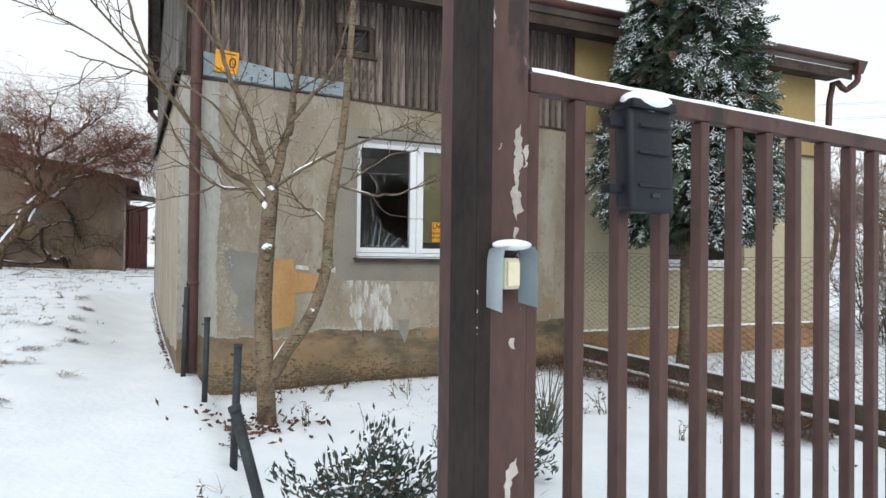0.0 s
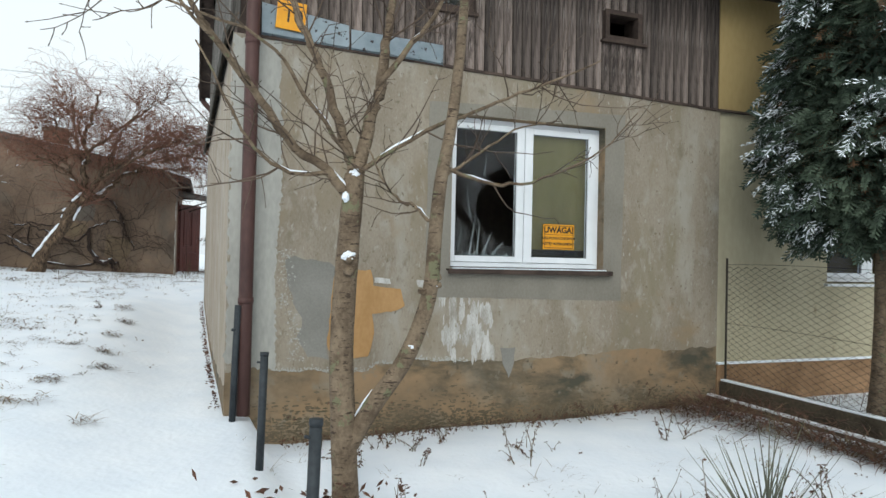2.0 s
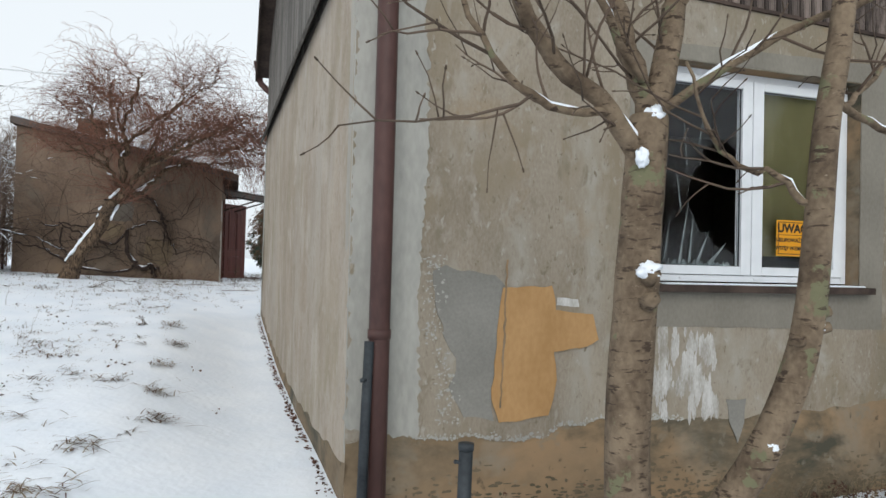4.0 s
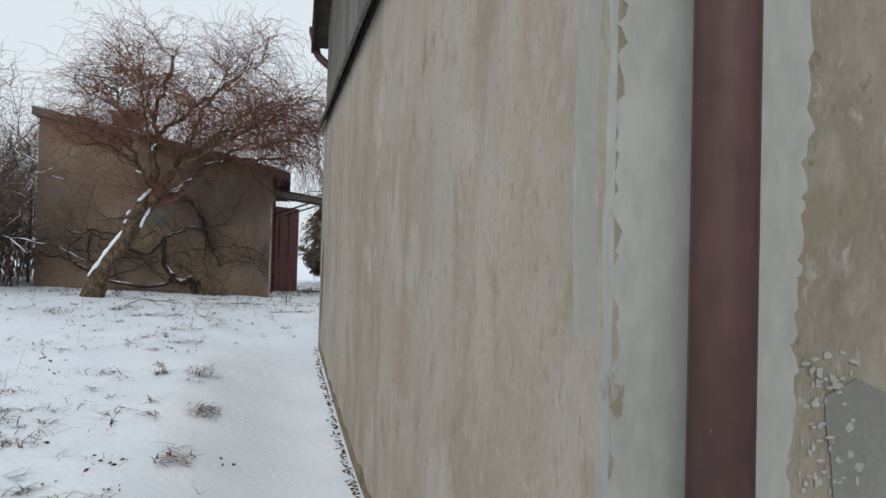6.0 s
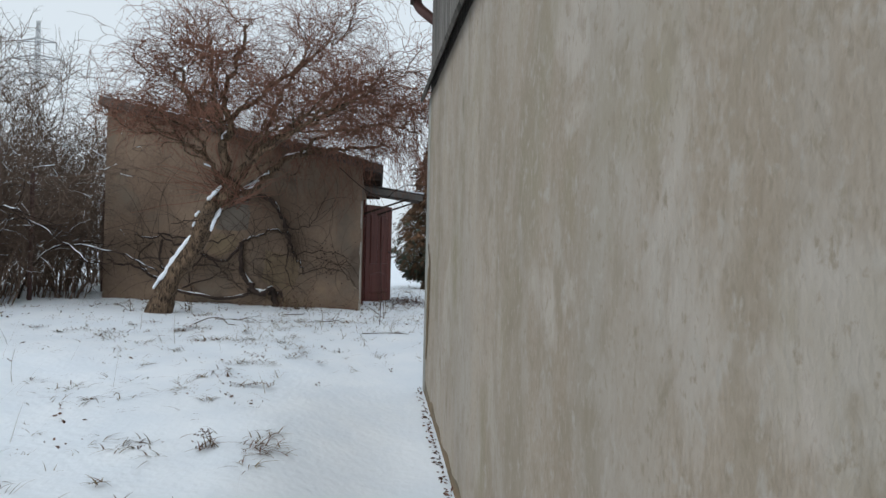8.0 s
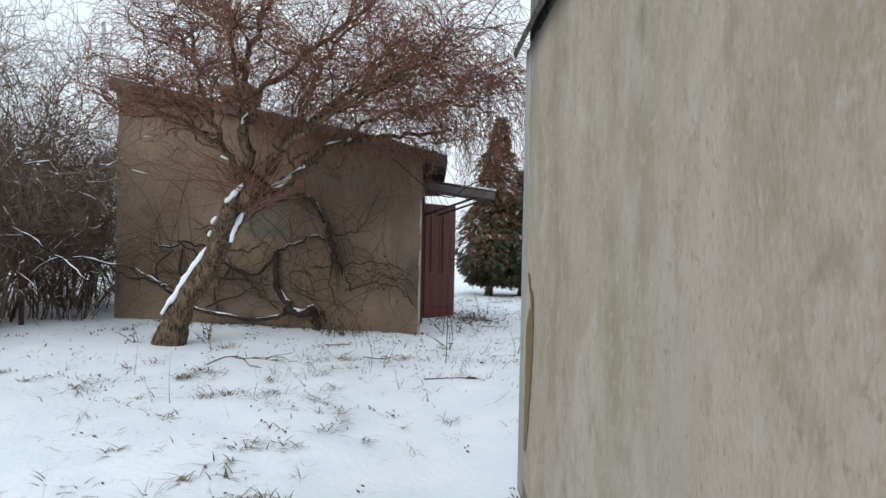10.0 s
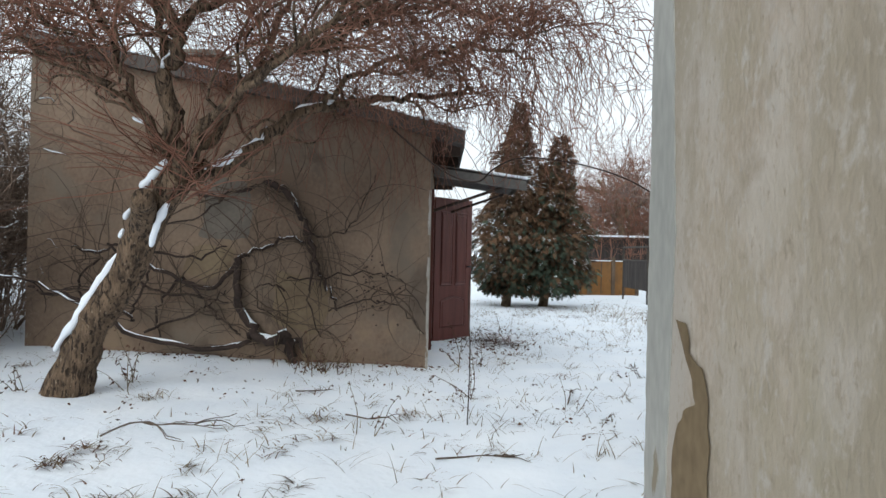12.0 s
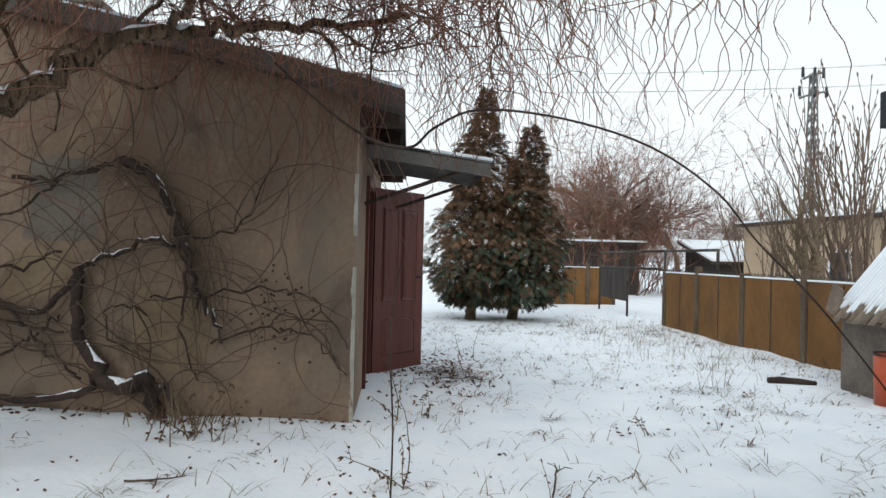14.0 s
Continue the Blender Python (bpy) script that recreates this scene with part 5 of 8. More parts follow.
bell = thing("doorbell", pose(1.142, 1.664, 1.40, 0, 0, 12), "cream doorbell button under a snow-topped folded tin hood", "doorbell")
bm = bmesh.new()
box(bm, -0.004, 0.038, -0.035, -0.004, 0.042, 0.108, bevel=0.006)
part("housing", bm, CREAM_PLASTIC, bell)
bm = bmesh.new()
box(bm, 0.0, 0.034, -0.041, -0.0345, 0.048, 0.102, bevel=0.005)
part("button", bm, CREAM_PLASTIC, bell)
bm = bmesh.new()
prof = [(-0.028, 0.005), (-0.028, 0.05), (-0.027, 0.105), (-0.022, 0.126), (-0.006, 0.134), (0.025, 0.135), (0.052, 0.132), (0.060, 0.12), (0.062, 0.06), (0.062, 0.012)]
for side in (0,):
    a = [bm.verts.new((u, -0.004, v)) for u, v in prof]
    b = [bm.verts.new((u - (0.004 if u < 0 else -0.004), -0.06, v - (0.008 if v < 0.05 else 0))) for u, v in prof]
    for i in range(len(prof) - 1):
        bm.faces.new([a[i], a[i + 1], b[i + 1], b[i]])
bmesh.ops.solidify(bm, geom=bm.faces[:], thickness=0.0015)
part("hood", bm, HOOD, bell, "pale blue folded tin hood", shade=True)
bm = bmesh.new()
bmesh.ops.create_uvsphere(bm, u_segments=20, v_segments=10, radius=1, matrix=Matrix.Translation((0.017, -0.032, 0.1355)) @ Matrix.Diagonal((0.047, 0.034, 0.012, 1)))
part("snow_cap", bm, SNOW_CAP, bell, "cap of snow on the hood", True)
t = Tubes()
t.add(spline([(0.025, -0.02, 0.106), (0.03, -0.03, 0.116), (0.045, -0.02, 0.124)], 4), [0.002] * 9, 5)
part("wire", t, BLACK_PLASTIC, bell)

gate = thing("gate", GATE @ Matrix.Translation((0, 0, gz(1.3, 1.7))), "brown painted steel bar gate with snow on its rail", "gate")
g0 = -gz(1.3, 1.7)
bm = bmesh.new()
box(bm, -0.01, 2.75, -0.02, 0.02, g0 + 1.884, g0 + 1.928, bevel=0.005)
part("top_rail", bm, GATE_PAINT, gate)
bm = bmesh.new()
box(bm, -0.01, 2.75, -0.02, 0.02, g0 + 0.20, g0 + 0.245, bevel=0.005)
part("bottom_rail", bm, GATE_PAINT, gate)
bar_bm = bmesh.new()
box(bar_bm, -0.0175, 0.0175, -0.0175, 0.0175, g0 + 0.246, g0 + 1.883, bevel=0.005)
bar_mesh = to_mesh("bar", bar_bm, GATE_PAINT)
for i in range(19):
    ob = new("bar", bar_mesh)
    ob.parent = gate
    ob.matrix_local = Matrix.Translation((-0.004 + i * 0.146, 0, 0)) @ Matrix.Rotation(rng.uniform(-0.004, 0.004), 4, "Y")
bm = bmesh.new()
nseg = 120
sv = []
for i in range(nseg + 1):
    x = lerp(-0.005, 2.74, i / nseg)
    h = 0.014 + 0.006 * noise.noise(Vector((x * 9, 0, 0)))
    sv.append([bm.verts.new((x, y, g0 + 1.9285 + z)) for y, z in ((-0.02, 0), (-0.018, h * 0.7), (0, h), (0.018, h * 0.7), (0.02, 0))])
for i in range(nseg):
    for j in range(4):
        bm.faces.new([sv[i][j], sv[i][j + 1], sv[i + 1][j + 1], sv[i + 1][j]])
part("snow_line", bm, SNOW_CAP, gate, "line of snow on the rail", True)
far_post = copy_thing(post, pose(1.255 + 2.80, 1.725 + 0.32, gz(4, 2) - 0.05, 0, 0, 8))
tagged(far_post, "brown painted steel gate post at the latch side")

mail = thing("letter_box", GATE @ Matrix.Translation((0.25, -0.02, 1.622)), "black plastic letter box on the gate bars, snow on top", "letter box")
bm = bmesh.new()
box(bm, 0, 0.150, -0.058, 0.0, 0.0, 0.275, bevel=0.016)
for v in bm.verts:
    if v.co.z > 0.2:
        v.co.y += 0.01
part("body", bm, BLACK_PLASTIC, mail, shade=True)
bm = bmesh.new()
box(bm, -0.003, 0.153, -0.062, 0.003, 0.248, 0.272, bevel=0.008)
part("lid", bm, BLACK_PLASTIC, mail)
for z in (0.06, 0.14, 0.205):
    bm = bmesh.new()
    box(bm, 0.022, 0.128, -0.061, -0.057, z, z + 0.008, bevel=0.002)
    part("rib", bm, BLACK_PLASTIC, mail)
bm = bmesh.new()
box(bm, 0.065, 0.09, -0.063, -0.057, 0.035, 0.046, bevel=0.002)
part("lock", bm, DARK_STEEL, mail)
for z in (0.045, 0.205):
    bm = bmesh.new()
    box(bm, -0.045, 0.0, -0.03, 0.0, z, z + 0.022, bevel=0.003)
    part("clamp", bm, BLACK_PLASTIC, mail)
bm = bmesh.new()
bmesh.ops.create_uvsphere(bm, u_segments=24, v_segments=10, radius=1, matrix=Matrix.Translation((0.075, -0.030, 0.272)) @ Matrix.Diagonal((0.082, 0.040, 0.028, 1)))
part("snow_cap", bm, SNOW_CAP, mail, "rounded cap of snow", True)

# steel posts along the bed
for px, py, top, lean, ln in ((0.945, 6.79, 0.93, (0.015, 0), 0), (1.01, 5.01, 0.905, (0.02, 0.0), 0), (0.823, 3.5, 0.825, (0.22, 0.05), 0)):
    base = Vector((px - lean[0] if lean[0] < 0.1 else px + lean[0], py, gz(px, py) - 0.1))
    p = thing("steel_post", base, "short dark steel post stuck in the snow" if lean[0] < 0.1 else "short dark steel post leaning over in the snow", "post", "posts along the bed")
    tip = Vector((px, py, top)) - base
    pipe_run("tube", [(0, 0, 0), tip * 0.5, tip], 0.026, DARK_STEEL, p)
    t = Tubes()
    t.add([tip * 0.93, tip * 0.93 + Vector((-0.045, -0.01, 0.01))], [0.008, 0.008], 6)
    part("hook", t, DARK_STEEL, p)
    t = Tubes()
    t.add([tip * 0.985, tip * 1.012], [0.029, 0.029], 14)
    part("cap", t, DARK_STEEL, p)


# ---- bare trees ----
def wander(p, d, length, n, wig, pull, r):
    """A wandering line of points from p along d; pull is added to the heading at each step."""
    pts = [p.copy()]
    d = d.normalized()
    for i in range(n):
        d = (d + Vector((r.gauss(0, wig), r.gauss(0, wig), r.gauss(0, wig))) + pull).normalized()
        pts.append(pts[-1] + d * (length / n))
    return pts


def side_way(d, r, spread):
    a = d.orthogonal().normalized()
    a.rotate(Matrix.Rotation(r.uniform(0, 6.283), 3, d))
    return (d + a * spread).normalized()


def limb_snow(bm_t, pts, radii, k=0.75):
    """A thin ridge of snow on the upper side of a limb."""
    n = len(pts)
    out, flat = [], []
    for i, (p, r) in enumerate(zip(pts, radii)):
        d = (pts[min(i + 1, n - 1)] - pts[max(i - 1, 0)]).normalized()
        up = Vector((0, 0, 1)) - d * d.z
        up = up.normalized() if up.length > 0.05 else Vector((-1, 0, 0))
        out.append(p + up * r * (1.0 - 0.45 * k))
        flat.append(0.15 + 0.85 * smooth(0.35, 0.75, math.hypot(d.x, d.y)))
    bm_t.add(out, [flat[i] * r * k * (0.3 + 0.7 * math.sin(math.pi * (i + 0.6) / (n + 0.2))) * (0.30 + 0.75 * smooth(-0.35, 0.08, noise.noise((out[i] + Vector((7.3, 1.1, 2.9))) * 5.5))) for i, r in enumerate(radii)], 7)


def fruit_tree():
    r = random.Random(21)
    base = Vector((1.43, 6.43, gz(1.43, 6.43) - 0.08))
    tree = thing("bare_tree", base, "young bare fruit tree with snow in its forks", "tree")

    def P(*q):
        return [Vector((x, 6.43 + y, z)) - base for x, y, z in q]

    trunk = spline(P((1.44, 0, -0.1), (1.43, 0, 0.1), (1.41, 0, 0.45), (1.385, 0.01, 1.0), (1.405, 0, 1.56), (1.42, 0, 1.82), (1.44, 0, 2.10)), 4)
    t = Tubes()
    t.add(trunk, [0.098 if i < 2 else lerp(0.085, 0.062, i / len(trunk)) + 0.004 * r.random() for i in range(len(trunk))], 14)
    for z in (1.52, 1.6):
        t.add([Vector((-0.03, -0.06, z)), Vector((-0.02, -0.10, z + 0.02))], [0.035, 0.02], 8)
    part("trunk", t, BARK, tree)
    stem = spline(P((1.45, 0, 0.40), (1.58, -0.06, 0.65), (1.75, -0.14, 0.93), (1.845, -0.20, 1.20), (1.89, -0.23, 1.43), (1.90, -0.25, 1.71), (1.93, -0.25, 2.06), (1.985, -0.25, 2.37), (2.03, -0.25, 2.77), (2.06, -0.25, 3.17), (2.10, -0.25, 3.8)), 4)
    t = Tubes()
    t.add(stem, fade(0.062, 0.026, len(stem)), 12)
    for z, s in ((1.36, -1), (1.40, 1), (1.45, 1)):
        q = Vector((1.875, 6.20, z)) - base
        t.add([q, q + Vector((0.07 * s, -0.03, 0.02))], [0.024, 0.017], 7)
    part("stem", t, BARK, tree)
    limbs = [
        (P((1.42, 0, 1.90), (1.28, -0.02, 2.09), (1.00, -0.06, 2.29), (0.75, -0.1, 2.62), (0.53, -0.12, 2.89), (0.37, -0.15, 3.2), (0.25, -0.2, 3.6)), 0.036, 0.010),
        (P((1.44, 0, 2.06), (1.37, 0.02, 2.33), (1.27, 0.05, 2.63), (1.13, 0.08, 2.97), (1.01, 0.12, 3.3), (0.9, 0.15, 3.9)), 0.040, 0.014),
        (P((1.45, 0, 2.08), (1.54, 0, 2.48), (1.61, 0.02, 2.79), (1.64, 0.03, 3.07), (1.69, 0.05, 3.49), (1.72, 0.06, 4.1)), 0.048, 0.016),
        (P((1.58, 0, 2.68), (1.84, -0.05, 3.04), (1.97, -0.08, 3.24), (2.1, -0.1, 3.7)), 0.022, 0.008),
        (P((1.47, -0.03, 2.12), (1.86, -0.12, 2.39), (2.24, -0.2, 2.56), (2.60, -0.28, 2.73), (3.0, -0.36, 2.92)), 0.018, 0.005),
        (P((1.90, -0.25, 1.79), (1.78, -0.2, 1.9), (1.66, -0.08, 1.99), (1.49, -0.12, 2.26)), 0.014, 0.005),
        (P((1.95, -0.25, 2.15), (2.30, -0.2, 2.07), (2.66, -0.2, 2.13), (3.05, -0.3, 2.33), (3.3, -0.35, 2.6)), 0.014, 0.004),
        (P((1.40, -0.02, 2.21), (1.10, -0.1, 2.54), (0.84, -0.2, 2.82), (0.21, -0.3, 2.96), (-0.15, -0.35, 3.02)), 0.015, 0.004),
        (P((1.28, -0.02, 2.09), (0.96, -0.1, 2.10), (0.74, -0.14, 2.31), (0.48, -0.2, 2.77)), 0.016, 0.005),
        (P((0.78, -0.1, 2.60), (0.38, -0.3, 2.95), (-0.10, -0.45, 3.20), (-0.55, -0.5, 3.32)), 0.012, 0.004),
        (P((0.55, -0.12, 2.88), (0.15, -0.3, 3.30), (-0.25, -0.4, 3.70), (-0.45, -0.45, 4.05)), 0.012, 0.004),
        (P((1.00, 0.12, 3.32), (0.62, -0.1, 3.72), (0.25, -0.2, 4.20), (0.05, -0.25, 4.55)), 0.012, 0.004),
        (P((1.94, -0.25, 2.08), (2.16, -0.2, 2.23), (2.5, -0.1, 2.45), (2.8, -0.15, 2.55)), 0.012, 0.004),
    ]
    snow = Tubes()
    twigs = Tubes()
    for pts, r0, r1 in limbs:
        line = spline(pts, 5)
        for q in line[1:-1]:
            q += Vector((r.gauss(0, 0.006), r.gauss(0, 0.006), r.gauss(0, 0.006)))
        rad = fade(r0, r1, len(line))
        t = Tubes()
        t.add(line, rad, 8)
        part("limb", t, BARK, tree)
        if r0 > 0.013:
            limb_snow(snow, line[2:6], rad[2:6], 0.8)
        n = int(3 + 12 * r0 / 0.04 * 0.6)
        for _ in range(n + 2):
            i = r.randrange(3, len(line) - 1)
            d = (line[i + 1] - line[i]).normalized()
            ln = r.uniform(0.18, 0.85)
            tw = wander(line[i], side_way(d, r, r.uniform(0.7, 1.6)), ln, 7, 0.13, Vector((0, 0, 0.05)), r)
            twigs.add(tw, fade(min(0.0058, rad[i] * 0.6), 0.0020, len(tw)), 5)
            for k in range(1, len(tw)):
                if r.random() < 0.5:
                    dd = side_way((tw[k] - tw[k - 1]).normalized(), r, 1.3)
                    sp = wander(tw[k], dd, r.uniform(0.03, 0.26), 3, 0.15, Vector((0, 0, 0.04)), r)
                    twigs.add(sp, fade(0.0032, 0.0016, len(sp)), 4)
                    twigs.add([sp[-1], sp[-1] + (sp[-1] - sp[-2]).normalized() * 0.012], [0.0036, 0.0022], 4)
    part("twigs", twigs, BRANCH_DARK, tree)
    for c, s in (((1.43, -0.04, 2.10), (0.045, 0.04, 0.055)), ((1.40, -0.075, 1.585), (0.07, 0.045, 0.04)), ((1.375, -0.06, 1.95), (0.028, 0.03, 0.05)), ((1.90, -0.25, 1.42), (0.05, 0.03, 0.025)), ((1.52, -0.03, 0.60), (0.045, 0.035, 0.07)), ((1.78, -0.20, 1.03), (0.035, 0.03, 0.028))):
        bm = bmesh.new()
        bmesh.ops.create_icosphere(bm, subdivisions=3, radius=1)
        for v in bm.verts:
            v.co *= 0.62 + 0.5 * noise.noise(v.co * 2.1 + Vector(c) * 9)
            v.co = Vector((v.co.x * s[0], v.co.y * s[1], v.co.z * s[2])) + Vector((c[0], 6.43 + c[1], c[2])) - base
        part("snow_clump", bm, SNOW_CAP, tree, "clump of snow in a fork", True)
    for i0 in (3,):
        seg = stem[1:9]
        limb_snow(snow, [q + Vector((-0.02, -0.01, 0.012)) for q in seg[1:5]], [0.05] * 4, 0.30)
    part("limb_snow", snow, SNOW_CAP, tree, "thin snow lying along the limbs")


fruit_tree()


def willow():
    r = random.Random(5)
    base = Vector((-2.89, 18.56, gz(-2.89, 18.56) - 0.1))
    tree = thing("corkscrew_willow", base, "leaning bare corkscrew willow with reddish curly twigs", "tree")

    def P(*q):
        return [Vector(p) - base for p in q]

    trunk = spline(P((-2.90, 18.47, 0.92), (-2.81, 18.45, 1.27), (-2.69, 18.42, 1.58), (-2.49, 18.36, 1.88), (-2.34, 18.3, 2.11), (-2.19, 18.22, 2.36), (-2.05, 18.14, 2.54), (-1.89, 18.05, 2.72)), 5)
    t = Tubes()
    n = len(trunk)
    t.add(trunk, [(0.215 - 0.012 * i) if i < 6 else lerp(0.142, 0.092, i / n) * (1 + r.gauss(0, 0.03)) for i in range(n)], 40)
    for k, p in enumerate(t.v):
        i = k // 40
        if i < n:
            c = trunk[i]
            ridge = noise.noise(Vector(((k % 40) * 0.9, i * 0.28, 1.5))) * 0.13 + noise.noise(p * 4.0) * 0.14 + noise.noise(p * 13.0) * 0.10
            t.v[k] = c + (p - c) * (1 + ridge)
    part("trunk", t, WILLOW_BARK, tree)
    for k in range(5):
        t = Tubes()
        w = k * 1.25 + 0.3
        q = trunk[1] + Vector((math.cos(w) * 0.13, math.sin(w) * 0.13, 0.02))
        t.add([q, q + Vector((math.cos(w) * 0.10, math.sin(w) * 0.10, -0.16)), q + Vector((math.cos(w) * 0.16, math.sin(w) * 0.16, -0.32))], [0.085, 0.07, 0.04], 9)
        part("root", t, WILLOW_BARK, tree)
    stub = P((-2.21, 18.24, 2.32), (-2.15, 18.08, 2.46), (-2.09, 17.93, 2.545), (-2.085, 17.90, 2.555))
    t = Tubes()
    t.add(stub, [0.10, 0.088, 0.078, 0.066], 14)
    part("cut_stub", t, WILLOW_BARK, tree, "sawn-off stub of a limb")
    snow = Tubes()

    def strip(pts, w):
        line = [q + Vector((0.016, 0.03, -0.012)) + Vector((noise.noise(q * 14), 0, noise.noise(q * 14 + Vector((5, 0, 0))))) * 0.008 for q in spline(P(*pts), 9)]
        m = len(line)
        w *= 0.68
        snow.add(line, [w * (0.25 + 0.75 * math.sin(math.pi * (i + 0.5) / m) ** 0.6) * (1 + 0.45 * noise.noise(q * 15)) for i, q in enumerate(line)], 9)

    strip([(-2.93, 18.34, 1.46), (-2.78, 18.30, 1.66), (-2.60, 18.26, 1.93), (-2.40, 18.20, 2.20)], 0.050)
    strip([(-2.39, 18.17, 2.30), (-2.36, 18.16, 2.36)], 0.026)
    strip([(-2.36, 18.18, 2.43), (-2.30, 18.13, 2.50)], 0.030)
    strip([(-2.14, 18.11, 2.24), (-2.08, 18.06, 2.40), (-1.99, 18.02, 2.54)], 0.042)
    strip([(-2.16, 17.98, 2.64), (-2.08, 17.96, 2.72), (-1.98, 17.97, 2.83)], 0.050)
    strip([(-1.80, 18.08, 2.80), (-1.72, 18.12, 2.815), (-1.62, 18.2, 2.89), (-1.57, 18.26, 2.95)], 0.042)
    strip([(-1.83, 17.98, 2.92), (-1.77, 17.98, 2.99), (-1.70, 17.98, 3.08)], 0.026)
    strip([(-2.20, 17.92, 3.10), (-2.12, 17.93, 3.07)], 0.022)
    limbs = [
        (P((-1.93, 18.07, 2.66), (-1.90, 17.95, 3.03), (-1.93, 17.85, 3.30), (-1.85, 17.8, 3.58), (-1.92, 17.8, 3.95), (-1.78, 17.85, 4.4), (-1.7, 17.9, 4.9)), 0.072, 0.018),
        (P((-1.93, 18.07, 2.66), (-1.72, 18.18, 2.77), (-1.55, 18.38, 2.93), (-1.36, 18.64, 3.20), (-1.03, 18.95, 3.43), (-0.70, 19.08, 3.50), (-0.3, 19.15, 3.56), (0.15, 19.15, 3.62)), 0.066, 0.016),
        (P((-1.90, 18.05, 2.72), (-1.72, 17.95, 3.0), (-1.51, 17.9, 3.22), (-1.22, 17.85, 3.46), (-0.80, 17.9, 3.66), (-0.4, 18.0, 3.95)), 0.052, 0.014),
        (P((-1.35, 17.87, 3.36), (-1.0, 18.2, 3.75), (-0.6, 18.5, 4.0), (-0.1, 18.7, 4.15), (0.35, 18.8, 4.1)), 0.032, 0.010),
        (P((-1.95, 18.07, 2.72), (-2.1, 17.9, 3.08), (-2.27, 17.8, 3.24), (-2.6, 17.8, 3.45), (-3.0, 17.85, 3.6)), 0.036, 0.010),
        (P((-2.02, 18.0, 2.9), (-2.25, 17.85, 3.4), (-2.35, 17.8, 3.8), (-2.5, 17.9, 4.3)), 0.034, 0.012),
        (P((-1.88, 18.05, 2.74), (-1.66, 18.3, 3.2), (-1.45, 18.6, 3.75), (-1.3, 18.8, 4.3), (-1.0, 18.9, 4.8)), 0.045, 0.014),
        (P((-1.92, 17.85, 3.4), (-2.1, 18.1, 3.9), (-2.2, 18.2, 4.4), (-2.2, 18.2, 4.8)), 0.032, 0.012),
        (P((-1.62, 17.92, 3.12), (-1.1, 17.6, 3.42), (-0.6, 17.5, 3.75), (0.0, 17.6, 4.0)), 0.030, 0.010),
        (P((-1.87, 17.8, 3.6), (-1.4, 18.0, 4.1), (-0.9, 18.2, 4.6), (-0.6, 18.3, 4.9)), 0.034, 0.012),
        (P((-1.1, 18.9, 3.40), (-0.8, 18.7, 3.62), (-0.3, 18.6, 3.75), (0.2, 18.5, 3.80), (0.6, 18.5, 3.7)), 0.026, 0.009),
    ]
    twigs = Tubes()
    seconds = Tubes()

    def twig(p, d, ln, r0):
        n = int(ln / 0.085) + 3
        pts = [p.copy()]
        d = d.normalized()
        ph = r.uniform(0, 6.28)
        for i in range(n):
            ph += r.uniform(0.7, 1.5)
            k = i / n
            d = (d + Vector((math.cos(ph), math.sin(ph * 0.9 + 1), 0.6 * math.sin(ph * 1.3))) * 0.42 + Vector((r.gauss(0, 0.09), r.gauss(0, 0.09), -0.02 - 0.22 * k))).normalized()
            pts.append(pts[-1] + d * (ln / n))
            if pts[-1].z + base.z < (2.4 if pts[-1].x + base.x > 0.2 else 3.0) + 0.5 * r.random() or pts[-1].x + base.x < -3.5:
                break
        twigs.add(pts, fade(r0, 0.0016, len(pts)), 3, False)
        return pts

    crown = Vector((-1.35, 18.1, 3.6)) - base
    for pts, r0, r1 in limbs:
        line = spline(pts, 6)
        for q in line[2:-1]:
            q += Vector((r.gauss(0, 0.02), r.gauss(0, 0.02), r.gauss(0, 0.02)))
        rad = fade(r0, r1, len(line))
        t = Tubes()
        t.add(line, rad, 9)
        part("limb", t, WILLOW_BARK, tree)
        if r0 > 0.055:
            limb_snow(snow, line[10:18], rad[10:18], 0.8)
            limb_snow(snow, line[20:26], rad[20:26], 0.8)
        for s in range(12):
            i = int(len(line) * (0.3 + 0.7 * (s + r.random()) / 12))
            i = min(i, len(line) - 2)
            out = (line[i] - crown)
            out.z = abs(out.z) * 0.3
            d = ((line[i + 1] - line[i]).normalized() * 0.5 + out.normalized() * 0.6 + Vector((r.gauss(0, 0.5), r.gauss(0, 0.5), 0.3 + r.gauss(0, 0.4))))
            sec = wander(line[i], d, r.uniform(0.45, 0.95), 11, 0.26, Vector((0, 0, 0.015)), r)
            seconds.add(sec, fade(min(0.013, rad[i] * 0.5), 0.005, len(sec)), 5)
            for k in range(20):
                j = r.randrange(2, len(sec))
                dd = (sec[j] - sec[j - 1]).normalized() * 0.8 + Vector((r.gauss(0, 0.7), r.gauss(0, 0.7), r.gauss(0.35, 0.5)))
                tw = twig(sec[j], dd, r.uniform(0.5, 1.45), 0.0043)
                if len(tw) > 5 and r.random() < 0.75:
                    q = r.randrange(2, len(tw) - 1)
                    twig(tw[q], (tw[q] - tw[q - 1]) + Vector((r.gauss(0, 0.05), r.gauss(0, 0.05), 0.03)), r.uniform(0.3, 0.6), 0.0034)
